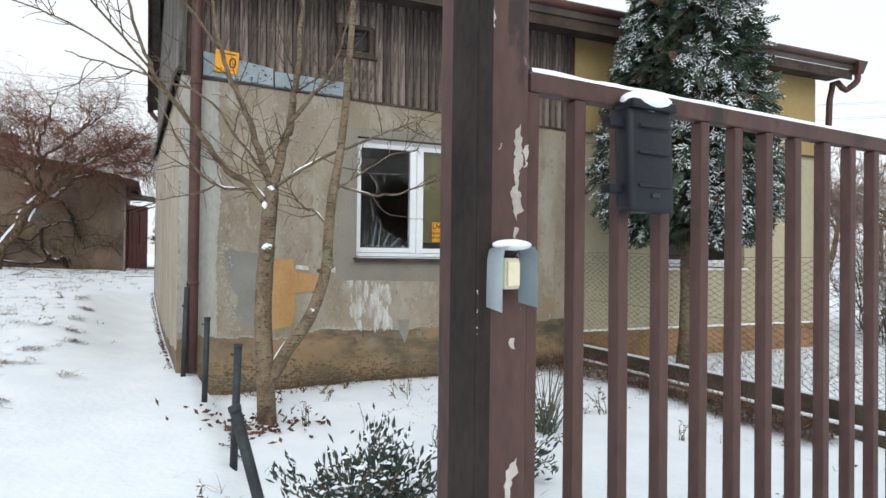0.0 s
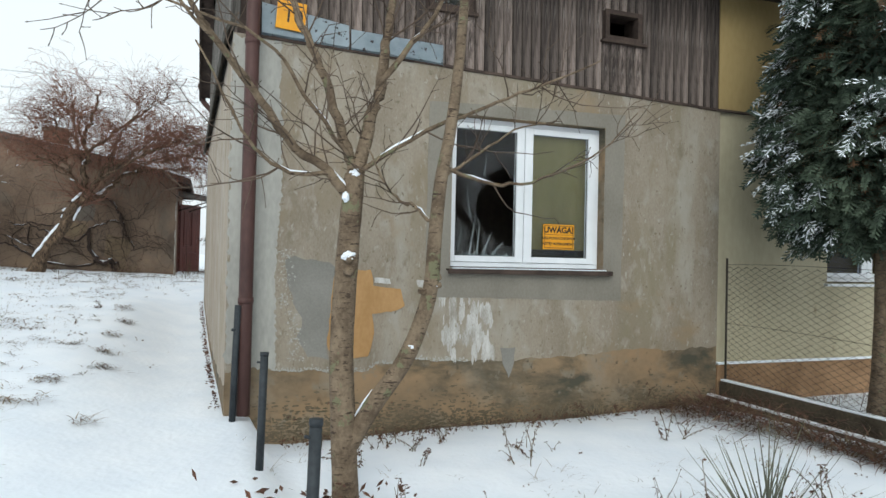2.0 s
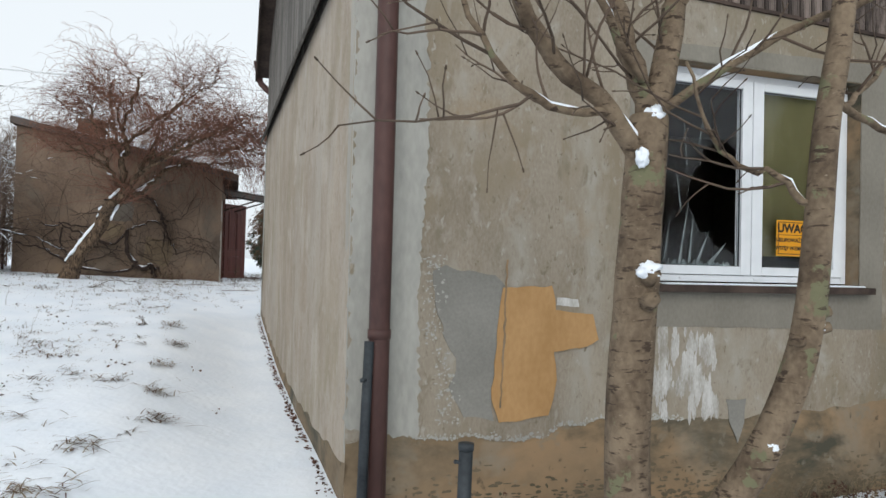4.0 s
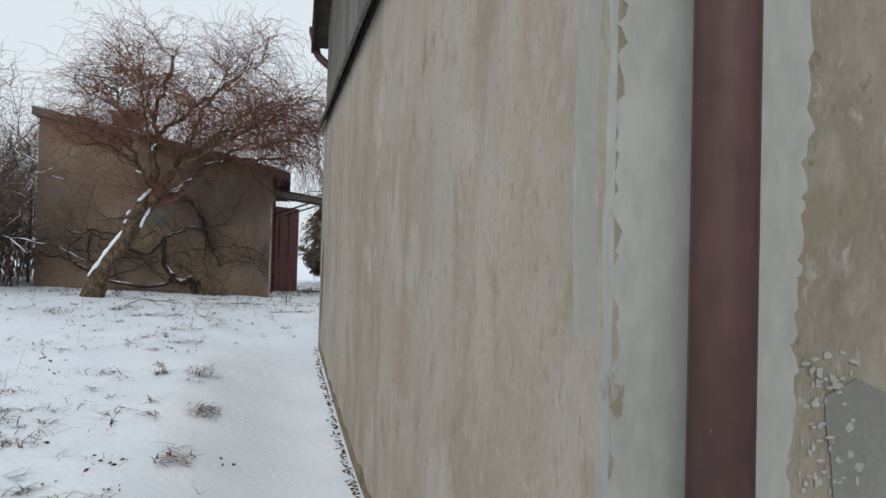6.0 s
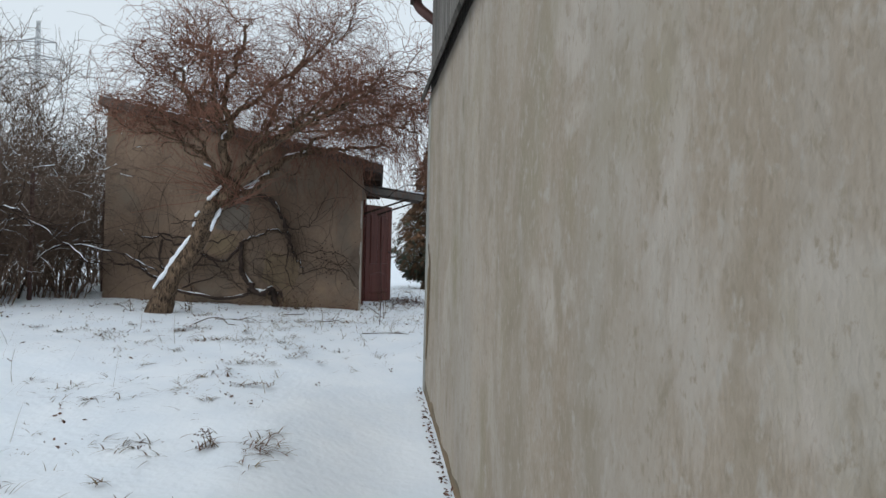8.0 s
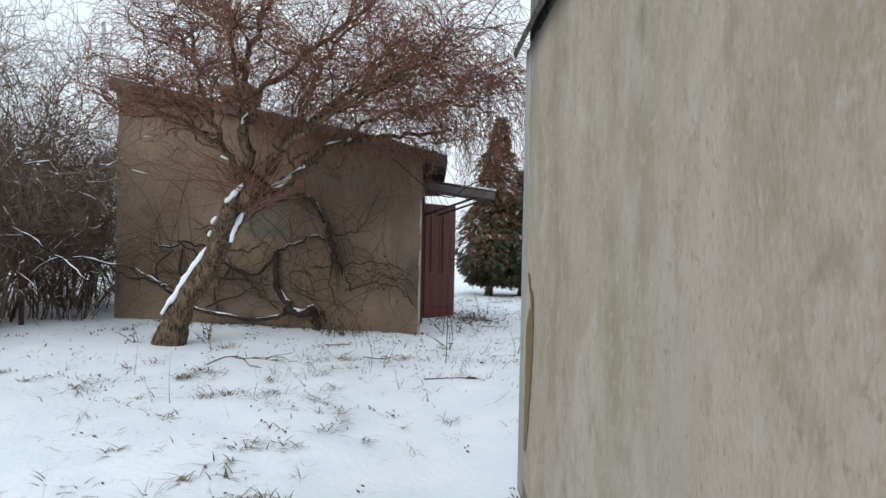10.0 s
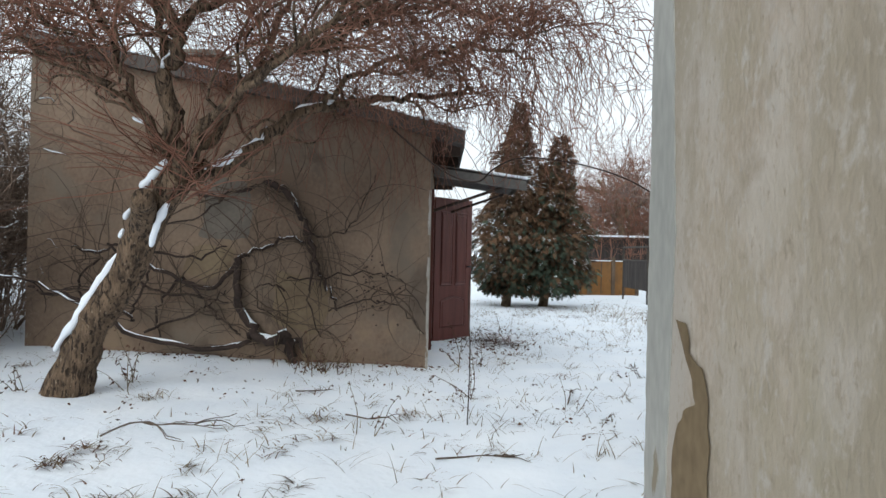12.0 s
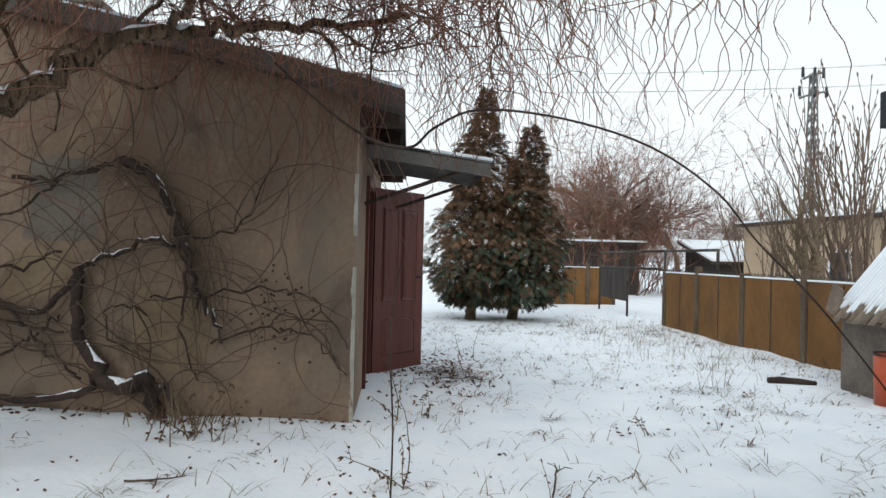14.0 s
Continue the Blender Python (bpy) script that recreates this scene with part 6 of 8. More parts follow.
    # young shoots round the fork
    for _ in range(90):
        p = Vector((-1.9 + r.gauss(0, 0.12), 18.05 + r.gauss(0, 0.12), 2.72 + r.gauss(0, 0.1))) - base
        tw = wander(p, Vector((r.gauss(0, 1), r.gauss(0, 0.8) - 0.2, r.uniform(0.1, 1.2))), r.uniform(0.4, 1.2), 8, 0.13, Vector((0, 0, 0)), r)
        twigs.add(tw, fade(0.006, 0.002, len(tw)), 3, False)
    # long hanging sprays on the lawn side
    for _ in range(430):
        p = Vector((r.uniform(-2.2, 1.2), r.uniform(17.3, 19.7), r.uniform(3.35, 4.4))) - base
        twig(p, Vector((r.uniform(-0.1, 0.7), r.gauss(0, 0.4), r.uniform(-0.5, 0.3))), r.uniform(0.6, 1.4), 0.0036)
    for k in range(190):
        p = Vector((r.uniform(-1.4, 0.3), r.uniform(18.5, 19.9), r.uniform(3.6, 4.1))) - base if k < 130 else Vector((r.uniform(0.3, 2.0), r.uniform(17.6, 19.2), r.uniform(3.7, 4.2))) - base
        twig(p, Vector((r.uniform(-0.3, 0.6), r.gauss(0, 0.4), r.uniform(-0.6, 0.2))), r.uniform(0.9, 1.6), 0.0042)
    part("branches", seconds, WILLOW_BARK, tree)
    part("twigs", twigs, TWIG, tree, "reddish curly twigs")
    part("limb_snow", snow, SNOW_CAP, tree, "snow lying along the trunk and limbs")
    cane = spline(P((-0.5, 18.7, 3.2), (-0.1, 18.55, 2.86), (0.16, 18.5, 2.77), (0.29, 18.5, 2.87), (0.5, 18.5, 2.96), (0.9, 18.5, 2.93), (1.32, 18.5, 2.81), (1.65, 18.5, 2.6), (1.85, 18.5, 2.37), (2.16, 18.5, 2.07), (2.5, 18.5, 1.67), (2.9, 18.5, 1.15)), 5)
    t = Tubes()
    t.add(cane, fade(0.007, 0.004, len(cane)), 6)
    part("trailing_branch", t, VINE, tree, "long dark branch arching to the ground")


willow()


# ---- vine on the shed ----
def vine():
    r = random.Random(11)
    root = Vector((-1.60, SY - 0.1, gz(-1.6, SY) - 0.03))
    v = thing("vine", root, "old bare vine sprawling over the shed wall", "vine")

    def W(*q):
        return [Vector((x, SY - 0.045 - y, z)) - root for x, y, z in q]

    stems = [
        (W((-1.55, 0.05, 1.05), (-1.62, 0.1, 1.36), (-1.80, 0.1, 1.30), (-1.95, 0.06, 1.40), (-2.14, 0.04, 1.71), (-2.15, 0.03, 2.13)), 0.050, 0.032),
        (W((-1.90, 0.02, 2.90), (-1.75, 0.03, 2.85), (-1.61, 0.03, 2.72), (-1.44, 0.03, 2.36), (-1.32, 0.03, 2.02), (-1.20, 0.04, 1.78), (-1.12, 0.05, 1.62)), 0.036, 0.008),
        (W((-2.14, 0.03, 2.08), (-2.43, 0.04, 1.81), (-2.96, 0.05, 2.01), (-3.38, 0.05, 2.16), (-3.8, 0.06, 2.2)), 0.022, 0.010),
        (W((-1.95, 0.06, 1.40), (-2.15, 0.08, 1.24), (-2.89, 0.1, 1.27), (-3.47, 0.1, 1.53), (-3.68, 0.1, 1.68), (-4.2, 0.1, 1.8)), 0.028, 0.012),
        (W((-2.15, 0.03, 2.11), (-1.86, 0.03, 2.24), (-1.60, 0.03, 2.35), (-1.47, 0.03, 2.30)), 0.018, 0.012),
        (W((-2.61, 0.02, 2.76), (-2.29, 0.03, 2.76), (-1.87, 0.03, 2.90)), 0.014, 0.014),
        (W((-1.64, 0.02, 1.93), (-1.22, 0.02, 1.96), (-0.7, 0.03, 2.0), (-0.45, 0.03, 1.9), (-0.24, 0.04, 1.59)), 0.008, 0.004),
        (W((-1.44, 0.02, 2.36), (-1.02, 0.02, 2.47), (-0.77, 0.02, 3.00)), 0.010, 0.004),
        (W((-2.7, 0.03, 1.9), (-2.95, 0.03, 1.6), (-2.9, 0.03, 1.3)), 0.014, 0.008),
        (W((-3.6, 0.03, 1.6), (-3.75, 0.03, 1.85), (-3.5, 0.03, 2.1)), 0.014, 0.008),
        (W((-1.60, 0.08, 1.34), (-1.5, 0.1, 1.30), (-1.42, 0.1, 1.15)), 0.024, 0.015),
        (W((-3.45, 0.05, 2.24), (-3.05, 0.05, 2.18), (-2.6, 0.04, 2.13), (-2.25, 0.04, 2.24)), 0.014, 0.008),
        (W((-3.37, 0.04, 2.13), (-3.41, 0.05, 1.85), (-3.33, 0.06, 1.66), (-3.15, 0.07, 1.48)), 0.018, 0.012),
        (W((-3.01, 0.04, 2.05), (-3.08, 0.05, 1.78), (-3.22, 0.06, 1.52)), 0.013, 0.009),
        (W((-2.69, 0.04, 1.92), (-2.45, 0.05, 1.68), (-2.28, 0.06, 1.5), (-2.08, 0.07, 1.36)), 0.013, 0.008),
        (W((-3.25, 0.04, 1.95), (-2.93, 0.04, 1.76), (-2.55, 0.04, 1.74), (-2.22, 0.04, 1.68)), 0.012, 0.007),
        (W((-3.05, 0.06, 1.36), (-2.65, 0.05, 1.53), (-2.4, 0.05, 1.66), (-2.25, 0.04, 1.80)), 0.012, 0.007),
        (W((-1.21, 0.02, 1.61), (-0.85, 0.03, 1.72), (-0.49, 0.03, 1.68), (-0.24, 0.04, 1.40)), 0.008, 0.004),
        (W((-1.82, 0.03, 2.90), (-2.25, 0.03, 2.77), (-2.53, 0.04, 2.55), (-3.25, 0.05, 2.4)), 0.012, 0.006),
        (W((-1.70, 0.03, 2.82), (-1.50, 0.05, 2.56), (-1.36, 0.06, 2.2), (-1.30, 0.07, 1.86)), 0.020, 0.008),
        (W((-1.48, 0.03, 2.42), (-1.38, 0.05, 2.1), (-1.42, 0.06, 1.8), (-1.28, 0.06, 1.35)), 0.014, 0.005),
        (W((-1.66, 0.02, 1.80), (-1.92, 0.02, 1.86), (-1.9, 0.02, 1.60), (-1.62, 0.02, 1.55)), 0.007, 0.004),
    ]
    snow = Tubes()
    lines = []
    for pts, r0, r1 in stems:
        line = spline(pts, 6)
        for q in line[1:-1]:
            q += Vector((r.gauss(0, 0.016), 0, r.gauss(0, 0.016)))
        rad = [v * (1 + 0.22 * noise.noise(q * 9)) for v, q in zip(fade(r0 * 1.12, r1 * 1.12, len(line)), line)]
        t = Tubes()
        t.add(line, rad, 8)
        part("stem", t, VINE, v)
        lines.append(line)
        if r0 > 0.017:
            for a in range(1, len(line) - 7, 8):
                limb_snow(snow, line[a:a + 8], rad[a:a + 8], 0.7)
    shoots = Tubes()
    for _ in range(180):
        line = r.choice(lines)
        i = r.randrange(1, len(line) - 1)
        p = Vector((line[i].x, line[i].y - 0.004, line[i].z))
        a = r.uniform(-0.6, 3.7)
        d = Vector((math.cos(a), 0, math.sin(a)))
        ln = r.uniform(0.3, 1.7)
        n = 12
        bend = r.gauss(0, 0.2)
        pts = [p]
        for k in range(n):
            d = (Matrix.Rotation(bend + r.gauss(0, 0.08), 3, "Y") @ d + Vector((0, 0, -0.03))).normalized()
            q = pts[-1] + d * (ln / n)
            q.y = min(line[i].y, -0.0) + r.gauss(0, 0.012)
            if q.x + root.x > SX1 or q.x + root.x < SX0 or q.z + root.z > shed_top(q.x + root.x) or q.z + root.z < 1.1:
                break
            pts.append(q)
        if len(pts) > 3:
            shoots.add(pts, fade(r.uniform(0.003, 0.0075), 0.0022, len(pts)), 4, False)
    # dense hanging tuft
    for _ in range(26):
        p = Vector((r.uniform(-1.5, -1.2), SY - 0.08, r.uniform(2.0, 2.7))) - root
        pts = wander(p, Vector((r.gauss(0.1, 0.35), -0.05, -1)), r.uniform(0.25, 0.8), 8, 0.12, Vector((0, 0, -0.05)), r)
        shoots.add(pts, fade(0.005, 0.002, len(pts)), 4, False)
    hanging = Tubes()
    # twigs fallen over the top of the wall
    for _ in range(125):
        x = r.uniform(-2.6, 0.05)
        p = Vector((x, SY - 0.13, shed_top(x) + 0.16)) - root
        pts = wander(p, Vector((r.gauss(0, 0.35), -0.15, -1)), r.uniform(0.4, 1.5), 10, 0.13, Vector((0, 0, -0.04)), r)
        hanging.add(pts, fade(0.0045, 0.0018, len(pts)), 3, False)
    part("branches", hanging, TWIG, v, "reddish twigs hanging over the roof edge")
    berries = bmesh.new()
    for _ in range(46):
        c = Vector((-0.75 + r.gauss(0, 0.13), SY - 0.05, 1.86 + r.gauss(0, 0.16))) - root
        bmesh.ops.create_icosphere(berries, subdivisions=1, radius=r.uniform(0.008, 0.014), matrix=Matrix.Translation(c))
    tagged(part("berry_cluster", berries, VINE, v, "withered dark berries on the shoots"), kind="stuff")
    part("shoots", shoots, BRANCH_DARK, v, "thin dark shoots")
    part("stem_snow", snow, SNOW_CAP, v, "snow on the old stems")


vine()


# ---- evergreens ----
def spray(verts, faces, p, d, ln, w, r):
    """A small flat scale-leaf spray, as two crossed leaves."""
    d = d.normalized()
    a = d.orthogonal().normalized()
    a.rotate(Matrix.Rotation(r.uniform(0, 6.28), 3, d))
    mid = p + d * ln * 0.5
    k = len(verts)
    verts += [p, mid + a * w, p + d * ln, mid - a * w]
    faces.append((k, k + 1, k + 2, k + 3))
    b = d.cross(a)
    k = len(verts)
    verts += [p, mid + b * w * 0.7, p + d * ln * 0.9, mid - b * w * 0.7]
    faces.append((k, k + 1, k + 2, k + 3))


def blob(verts, faces, p, s, r):
    k = len(verts)
    j = lambda: r.uniform(0.7, 1.3)
    verts += [p + Vector((s * j(), 0, 0)), p + Vector((0, s * j(), 0)), p + Vector((-s * j(), 0, 0)), p + Vector((0, -s * j(), 0)), p + Vector((0, 0, s * 0.55)), p + Vector((0, 0, -s * 0.25))]
    faces.extend([(k, k + 1, k + 4), (k + 1, k + 2, k + 4), (k + 2, k + 3, k + 4), (k + 3, k, k + 4), (k + 1, k, k + 5), (k + 2, k + 1, k + 5), (k + 3, k + 2, k + 5), (k, k + 3, k + 5)])


def raw_mesh(name, verts, faces, material):
    me = bpy.data.meshes.new(name)
    me.from_pydata([tuple(p) for p in verts], [], faces)
    me.materials.append(material)
    return me


def frond_shape():
    """A flat drooping fan of scale-leaf sprays along x: leaf quads, and low ridges of snow on top of them."""
    lv, lf, sv, sf = [], [], [], []

    def leaf(p, q, w):
        mid, d = p.lerp(q, 0.55), q - p
        a = Vector((-d.y, d.x, 0)).normalized() * w
        k = len(lv)
        lv.extend([p, mid + a - Vector((0, 0, 0.006)), q, mid - a - Vector((0, 0, 0.006))])
        lf.append((k, k + 1, k + 2, k + 3))

    def ridge(p, q, w):
        mid, d = p.lerp(q, 0.55), q - p
        a = Vector((-d.y, d.x, 0)).normalized() * w
        up = Vector((0, 0, 0.05))
        k = len(sv)
        sv.extend([p + up * 0.15, mid + a + up * 0.1, q + up * 0.1, mid - a + up * 0.1, mid + up * 0.7])
        sf.extend([(k, k + 1, k + 4), (k + 1, k + 2, k + 4), (k + 2, k + 3, k + 4), (k + 3, k, k + 4)])

    at = lambda k: Vector((k, 0.03 * math.sin(k * 5), -0.28 * k * k))
    for i in range(6):
        k = 0.12 + 0.14 * i
        ln = 0.40 * (1 - 0.55 * k) * (0.75 if i == 0 else 1)
        for side in (-1, 1):
            p = at(k)
            q = p + Vector((ln * 0.72, side * ln * 0.75, -0.10 * ln))
            leaf(p, q, 0.050)
            if i % 2 == (side > 0):
                ridge(p.lerp(q, 0.15), q, 0.040)
    leaf(at(0.5), at(1.0), 0.055)
    leaf(at(0.0), at(0.6), 0.035)
    ridge(at(0.25), at(0.98), 0.050)
    return np.array([tuple(v) for v in lv]), np.array(lf), np.array([tuple(v) for v in sv]), np.array(sf)


FROND = frond_shape()


def conifer(place, height, z0, radius, label, seed, fronds, snow_share, brown=0.0, trunk_r=0.12, power=1.1, belly=0.14, size=0.26, ragged=0.2, shear=0.0):
    r = random.Random(seed)
    tree = thing("thuja", place, label, "tree", "thujas")
    t = Tubes()
    tr = [Vector((0.02 * math.sin(i * 1.3) + shear * i * height * 0.95 / 12, 0.02 * math.cos(i), i * height * 0.95 / 12)) for i in range(13)]
    t.add(tr, [trunk_r * 1.25] + fade(trunk_r, 0.015, 12), 12)
    part("trunk", t, BARK, tree)
    heap = {"green": [[], [], 0], "brown": [[], [], 0], "snow": [[], [], 0]}

    def stack(kind, verts, faces):
        h = heap[kind]
        h[0].append(verts)
        h[1].append(faces + h[2])
        h[2] += len(verts)

    branches = Tubes()
    for b in range(fronds):
        kk = 1 - math.sqrt(r.random()) if r.random() < 0.75 else r.random()
        z = lerp(z0, height, kk)
        rad = radius * (lerp(0.62, 1.0, math.sin(kk / belly * math.pi / 2)) if kk < belly else max(0.03, (1 - (kk - belly) / (1 - belly)) ** (1 / power)))
        a = r.uniform(0, 6.283)
        clump = noise.noise(Vector((math.cos(a) * 1.6, math.sin(a) * 1.6, z * 1.5 + seed)))
        rad *= 1 + ragged * clump * 1.6 + r.gauss(0, 0.25 * ragged)
        outer = r.random() < 0.72
        q = r.uniform(0.80, 1.0) if outer else r.uniform(0.2, 0.8)
        p = Vector((math.cos(a) * rad * q + shear * z, math.sin(a) * rad * q, z + 0.10 * rad * (1 - q)))
        sz = size * r.uniform(0.65, 1.2)
        turn = a + r.gauss(0, 0.65)
        m = Matrix.Translation(p) @ Matrix.Rotation(turn, 4, "Z") @ Matrix.Rotation(radians(r.gauss(22, 20) - 35 * kk ** 3), 4, "Y") @ Matrix.Rotation(radians(r.gauss(0, 32)), 4, "X") @ Matrix.Diagonal((sz, sz, sz, 1))
        m = np.array(m)
        put = lambda vs: vs @ m[:3, :3].T + m[:3, 3]
        stack("brown" if r.random() < brown * (0.25 + 0.9 * kk) * (1 if outer else 1.5) else "green", put(FROND[0]), FROND[1])
        if outer and clump > -0.05 and r.random() < snow_share * (1.3 + clump):
            stack("snow", put(FROND[2]), FROND[3])
        if b % 12 == 0:
            c = Vector((shear * z, 0, z - 0.25 * rad))
            branches.add([c, c.lerp(p, 0.5) + Vector((0, 0, 0.05)), p], [0.016, 0.010, 0.004], 4, False)
    part("branches", branches, BARK, tree)
    for kind, name, material, note in (("green", "crown", GREEN, "dark green scale foliage"), ("brown", "browned_foliage", BROWNED, "foliage browned by frost"), ("snow", "foliage_snow", SNOW_CAP, "snow caught on the foliage")):
        vs, fs, count = heap[kind]
        if count:
            me = bpy.data.meshes.new(name)
            me.from_pydata(np.concatenate(vs).tolist(), [], np.concatenate(fs).tolist())
            me.materials.append(material)
            part(name, me, material, tree, note)
    return tree


conifer((6.68, 6.85, gz(6.6, 6.8) - 0.1), 6.9, 1.78, 1.04, "tall dark thuja with a bare trunk, dusted with snow", 3, 9500, 0.42, 0.05, 0.105, 1.7, 0.10, 0.24, 0.16)
conifer((1.47, 29.0, gz(1.5, 29) - 0.1), 4.85, 0.42, 0.93, "dense thuja with browned tips and snow specks", 4, 7500, 0.025, 1.5, 0.10, 1.15, 0.16, 0.19, 0.46, 0.055)
conifer((2.35, 29.1, gz(2.4, 29.1) - 0.1), 4.1, 0.42, 0.92, "dense dark thuja with snow specks", 6, 7500, 0.04, 0.95, 0.10, 1.15, 0.16, 0.19, 0.46, 0.09)


def juniper(place, w, h, seed, label):
    r = random.Random(seed)
    shrub = thing("juniper", place, label, "shrub", "junipers")
    gv, gf, sv_, sf = [], [], [], []
    stems = Tubes()
    for b in range(46):
        a = r.uniform(0, 6.283)
        d = Vector((math.cos(a) * w, math.sin(a) * w, h * r.uniform(0.5, 1.1)))
        line = wander(Vector((0, 0, 0)), d, d.length * r.uniform(0.55, 1.0), 9, 0.12, Vector((0, 0, 0.02)), r)
        stems.add(line, fade(0.012, 0.003, len(line)), 5, False)
        for s in range(44):
            j = r.randrange(3, len(line))
            p = line[j] + Vector((r.gauss(0, 0.035), r.gauss(0, 0.035), r.gauss(0, 0.035)))
            spray(gv, gf, p, d.normalized() + Vector((r.gauss(0, 0.5), r.gauss(0, 0.5), r.gauss(0.2, 0.5))), r.uniform(0.035, 0.08), 0.009, r)
            if r.random() < 0.30:
                blob(sv_, sf, p + Vector((0, 0, 0.03)), r.uniform(0.010, 0.026), r)
    part("stems", stems, BARK, shrub)
    part("foliage", raw_mesh("foliage", gv, gf, JUNIPER), JUNIPER, shrub)
    part("foliage_snow", raw_mesh("foliage_snow", sv_, sf, SNOW_CAP), SNOW_CAP, shrub, "snow on the shoots")


juniper((1.50, 3.70, gz(1.5, 3.7) - 0.02), 0.36, 0.66, 1, "low blue-green juniper powdered with snow")
juniper((2.62, 4.25, gz(2.6, 4.2) - 0.02), 0.34, 0.46, 2, "small spreading juniper powdered with snow")


# ---- garden fence with its kerbs ----
fence = thing("chain_link_fence", (5.93, 8.1, 0.30), "rusty chain-link fence between the two gardens", "fence")
wires = Tubes()
FLEN, FH, CELL = 6.3, 1.22, 0.062
n = int(FLEN / CELL)
for i in range(n):
    pts = []
    for k in range(int(2 * FH / CELL) + 1):
        y = -((i + 0.5) * CELL + CELL * (0.5 if (k + i) % 2 else -0.5))
        pts.append(Vector((0.02 * math.sin(y * 1.5), y, 0.06 + k * CELL * 0.5 - 0.05 * smooth(0, 4, -y))))
    wires.add(pts, [0.0034] * len(pts), 3, False)
part("mesh", wires, WIRE, fence)
for z in (0.06, 0.65, 1.29):
    t = Tubes()
    line = [Vector((0.02 * math.sin(-y * 1.5), -y, z - 0.05 * smooth(0, 4, y) + 0.008 * math.sin(y * 2))) for y in np.linspace(0, FLEN, 40)]
    t.add(line, [0.0022] * 40, 4, False)
    part("line_wire", t, WIRE, fence)
for y in (0.0, 3.03, 6.2):
    t = Tubes()
    t.add([Vector((0.02, -y, -0.3)), Vector((0.02, -y, 1.36 - 0.03 * y * 0.3))], [0.018 if y else 0.012] * 2, 8)
    part("post", t, WIRE, fence)
for x0, x1, z0, z1, nm in ((5.66, 5.74, -0.12, 0.165, 0), (5.90, 5.975, -0.1, 0.315, 1)):
    kerb = thing("kerb_slab", (x0, 1.9, 0), "long mossy concrete edging slab topped with snow", "edging", "fence edging", kind="")
    bm = bmesh.new()
    box(bm, 0, x1 - x0, 0, 6.24, z0, z1, bevel=0.008)
    if nm == 0:
        for v in bm.verts:
            v.co.x += 0.06 * (v.co.y / 6.24)
    part("slab", bm, CONCRETE, kerb)
    bm = bmesh.new()
    box(bm, 0.008, x1 - x0 - 0.004, 0.0, 6.23, z1 + 0.001, z1 + 0.022, bevel=0.008)
    if nm == 0:
        for v in bm.verts:
            v.co.x += 0.06 * (v.co.y / 6.24)
    part("snow_cover", bm, SNOW_CAP, kerb, "thin snow on the slab")


# ---- dead plants ----
def blade(verts, faces, p, d, ln, w, bend, r):
    side = Vector((-d.y, d.x, 0))
    if side.length < 1e-3:
        side = Vector((1, 0, 0))
    side = side.normalized() * w
    pts = []
    n = 4
    cur, way = p.copy(), d.normalized()
    for i in range(n + 1):
        pts.append(cur.copy())
        way = (way + bend).normalized()
        cur = cur + way * (ln / n)
    k = len(verts)
    for i, q in enumerate(pts):
        f = 1 - i / n * 0.85
        verts += [q - side * f, q + side * f]
    for i in range(n):
        faces.append((k + 2 * i, k + 2 * i + 1, k + 2 * i + 3, k + 2 * i + 2))


def yucca(place, n, ln, label, seed, material=YUCCA):
    r = random.Random(seed)
    verts, faces = [], []
    for i in range(n):
        a = r.uniform(0, 6.283)
        up = r.uniform(0.5, 2.2)
        d = Vector((math.cos(a), math.sin(a), up))
        blade(verts, faces, Vector((r.gauss(0, 0.03), r.gauss(0, 0.03), 0)), d, ln * r.uniform(0.6, 1.1), 0.009, Vector((0, 0, -0.02 * r.random())), r)
    p = thing("blade_plant", place, label, "plant")
    part("blades", raw_mesh("blades", verts, faces, material), material, p)


yucca((3.50, 5.15, gz(3.5, 5.15)), 60, 0.66, "tuft of stiff dull green blades in the snow", 3)


def weed_mesh(seed, h):
    r = random.Random(seed)
    t = Tubes()
    lv, lf = [], []
    for s in range(r.randint(2, 4)):
        line = wander(Vector((r.gauss(0, 0.03), r.gauss(0, 0.03), -0.03)), Vector((r.gauss(0, 0.35), r.gauss(0, 0.35), 1)), h * r.uniform(0.6, 1.1), 8, 0.12, Vector((0, 0, -0.02)), r)
        t.add(line, fade(0.0045, 0.0018, len(line)), 4, False)
        for k in range(2, len(line)):
            for q in range(r.randint(0, 3)):
                d = Vector((r.gauss(0, 1), r.gauss(0, 1), r.uniform(-1.2, 0.2)))
                spray(lv, lf, line[k], d, r.uniform(0.02, 0.05), 0.007, r)
    return soften(t.mesh("stem")), raw_mesh("dead_leaves", lv, lf, DEAD)


weed_kinds = [weed_mesh(40 + i, h) for i, h in enumerate((0.28, 0.40, 0.34, 0.22, 0.48))]
for st, lv in weed_kinds:
    st.materials.append(DRY)


def weed(x, y, k, s=1.0):
    p = thing("dead_weed", pose(x, y, gz(x, y), 0, 0, rng.uniform(0, 360)) @ Matrix.Scale(s, 4), "withered brown weed standing in the snow", "weed", "withered weeds")
    part("stems", weed_kinds[k][0], DRY, p)
    part("leaves", weed_kinds[k][1], DEAD, p)


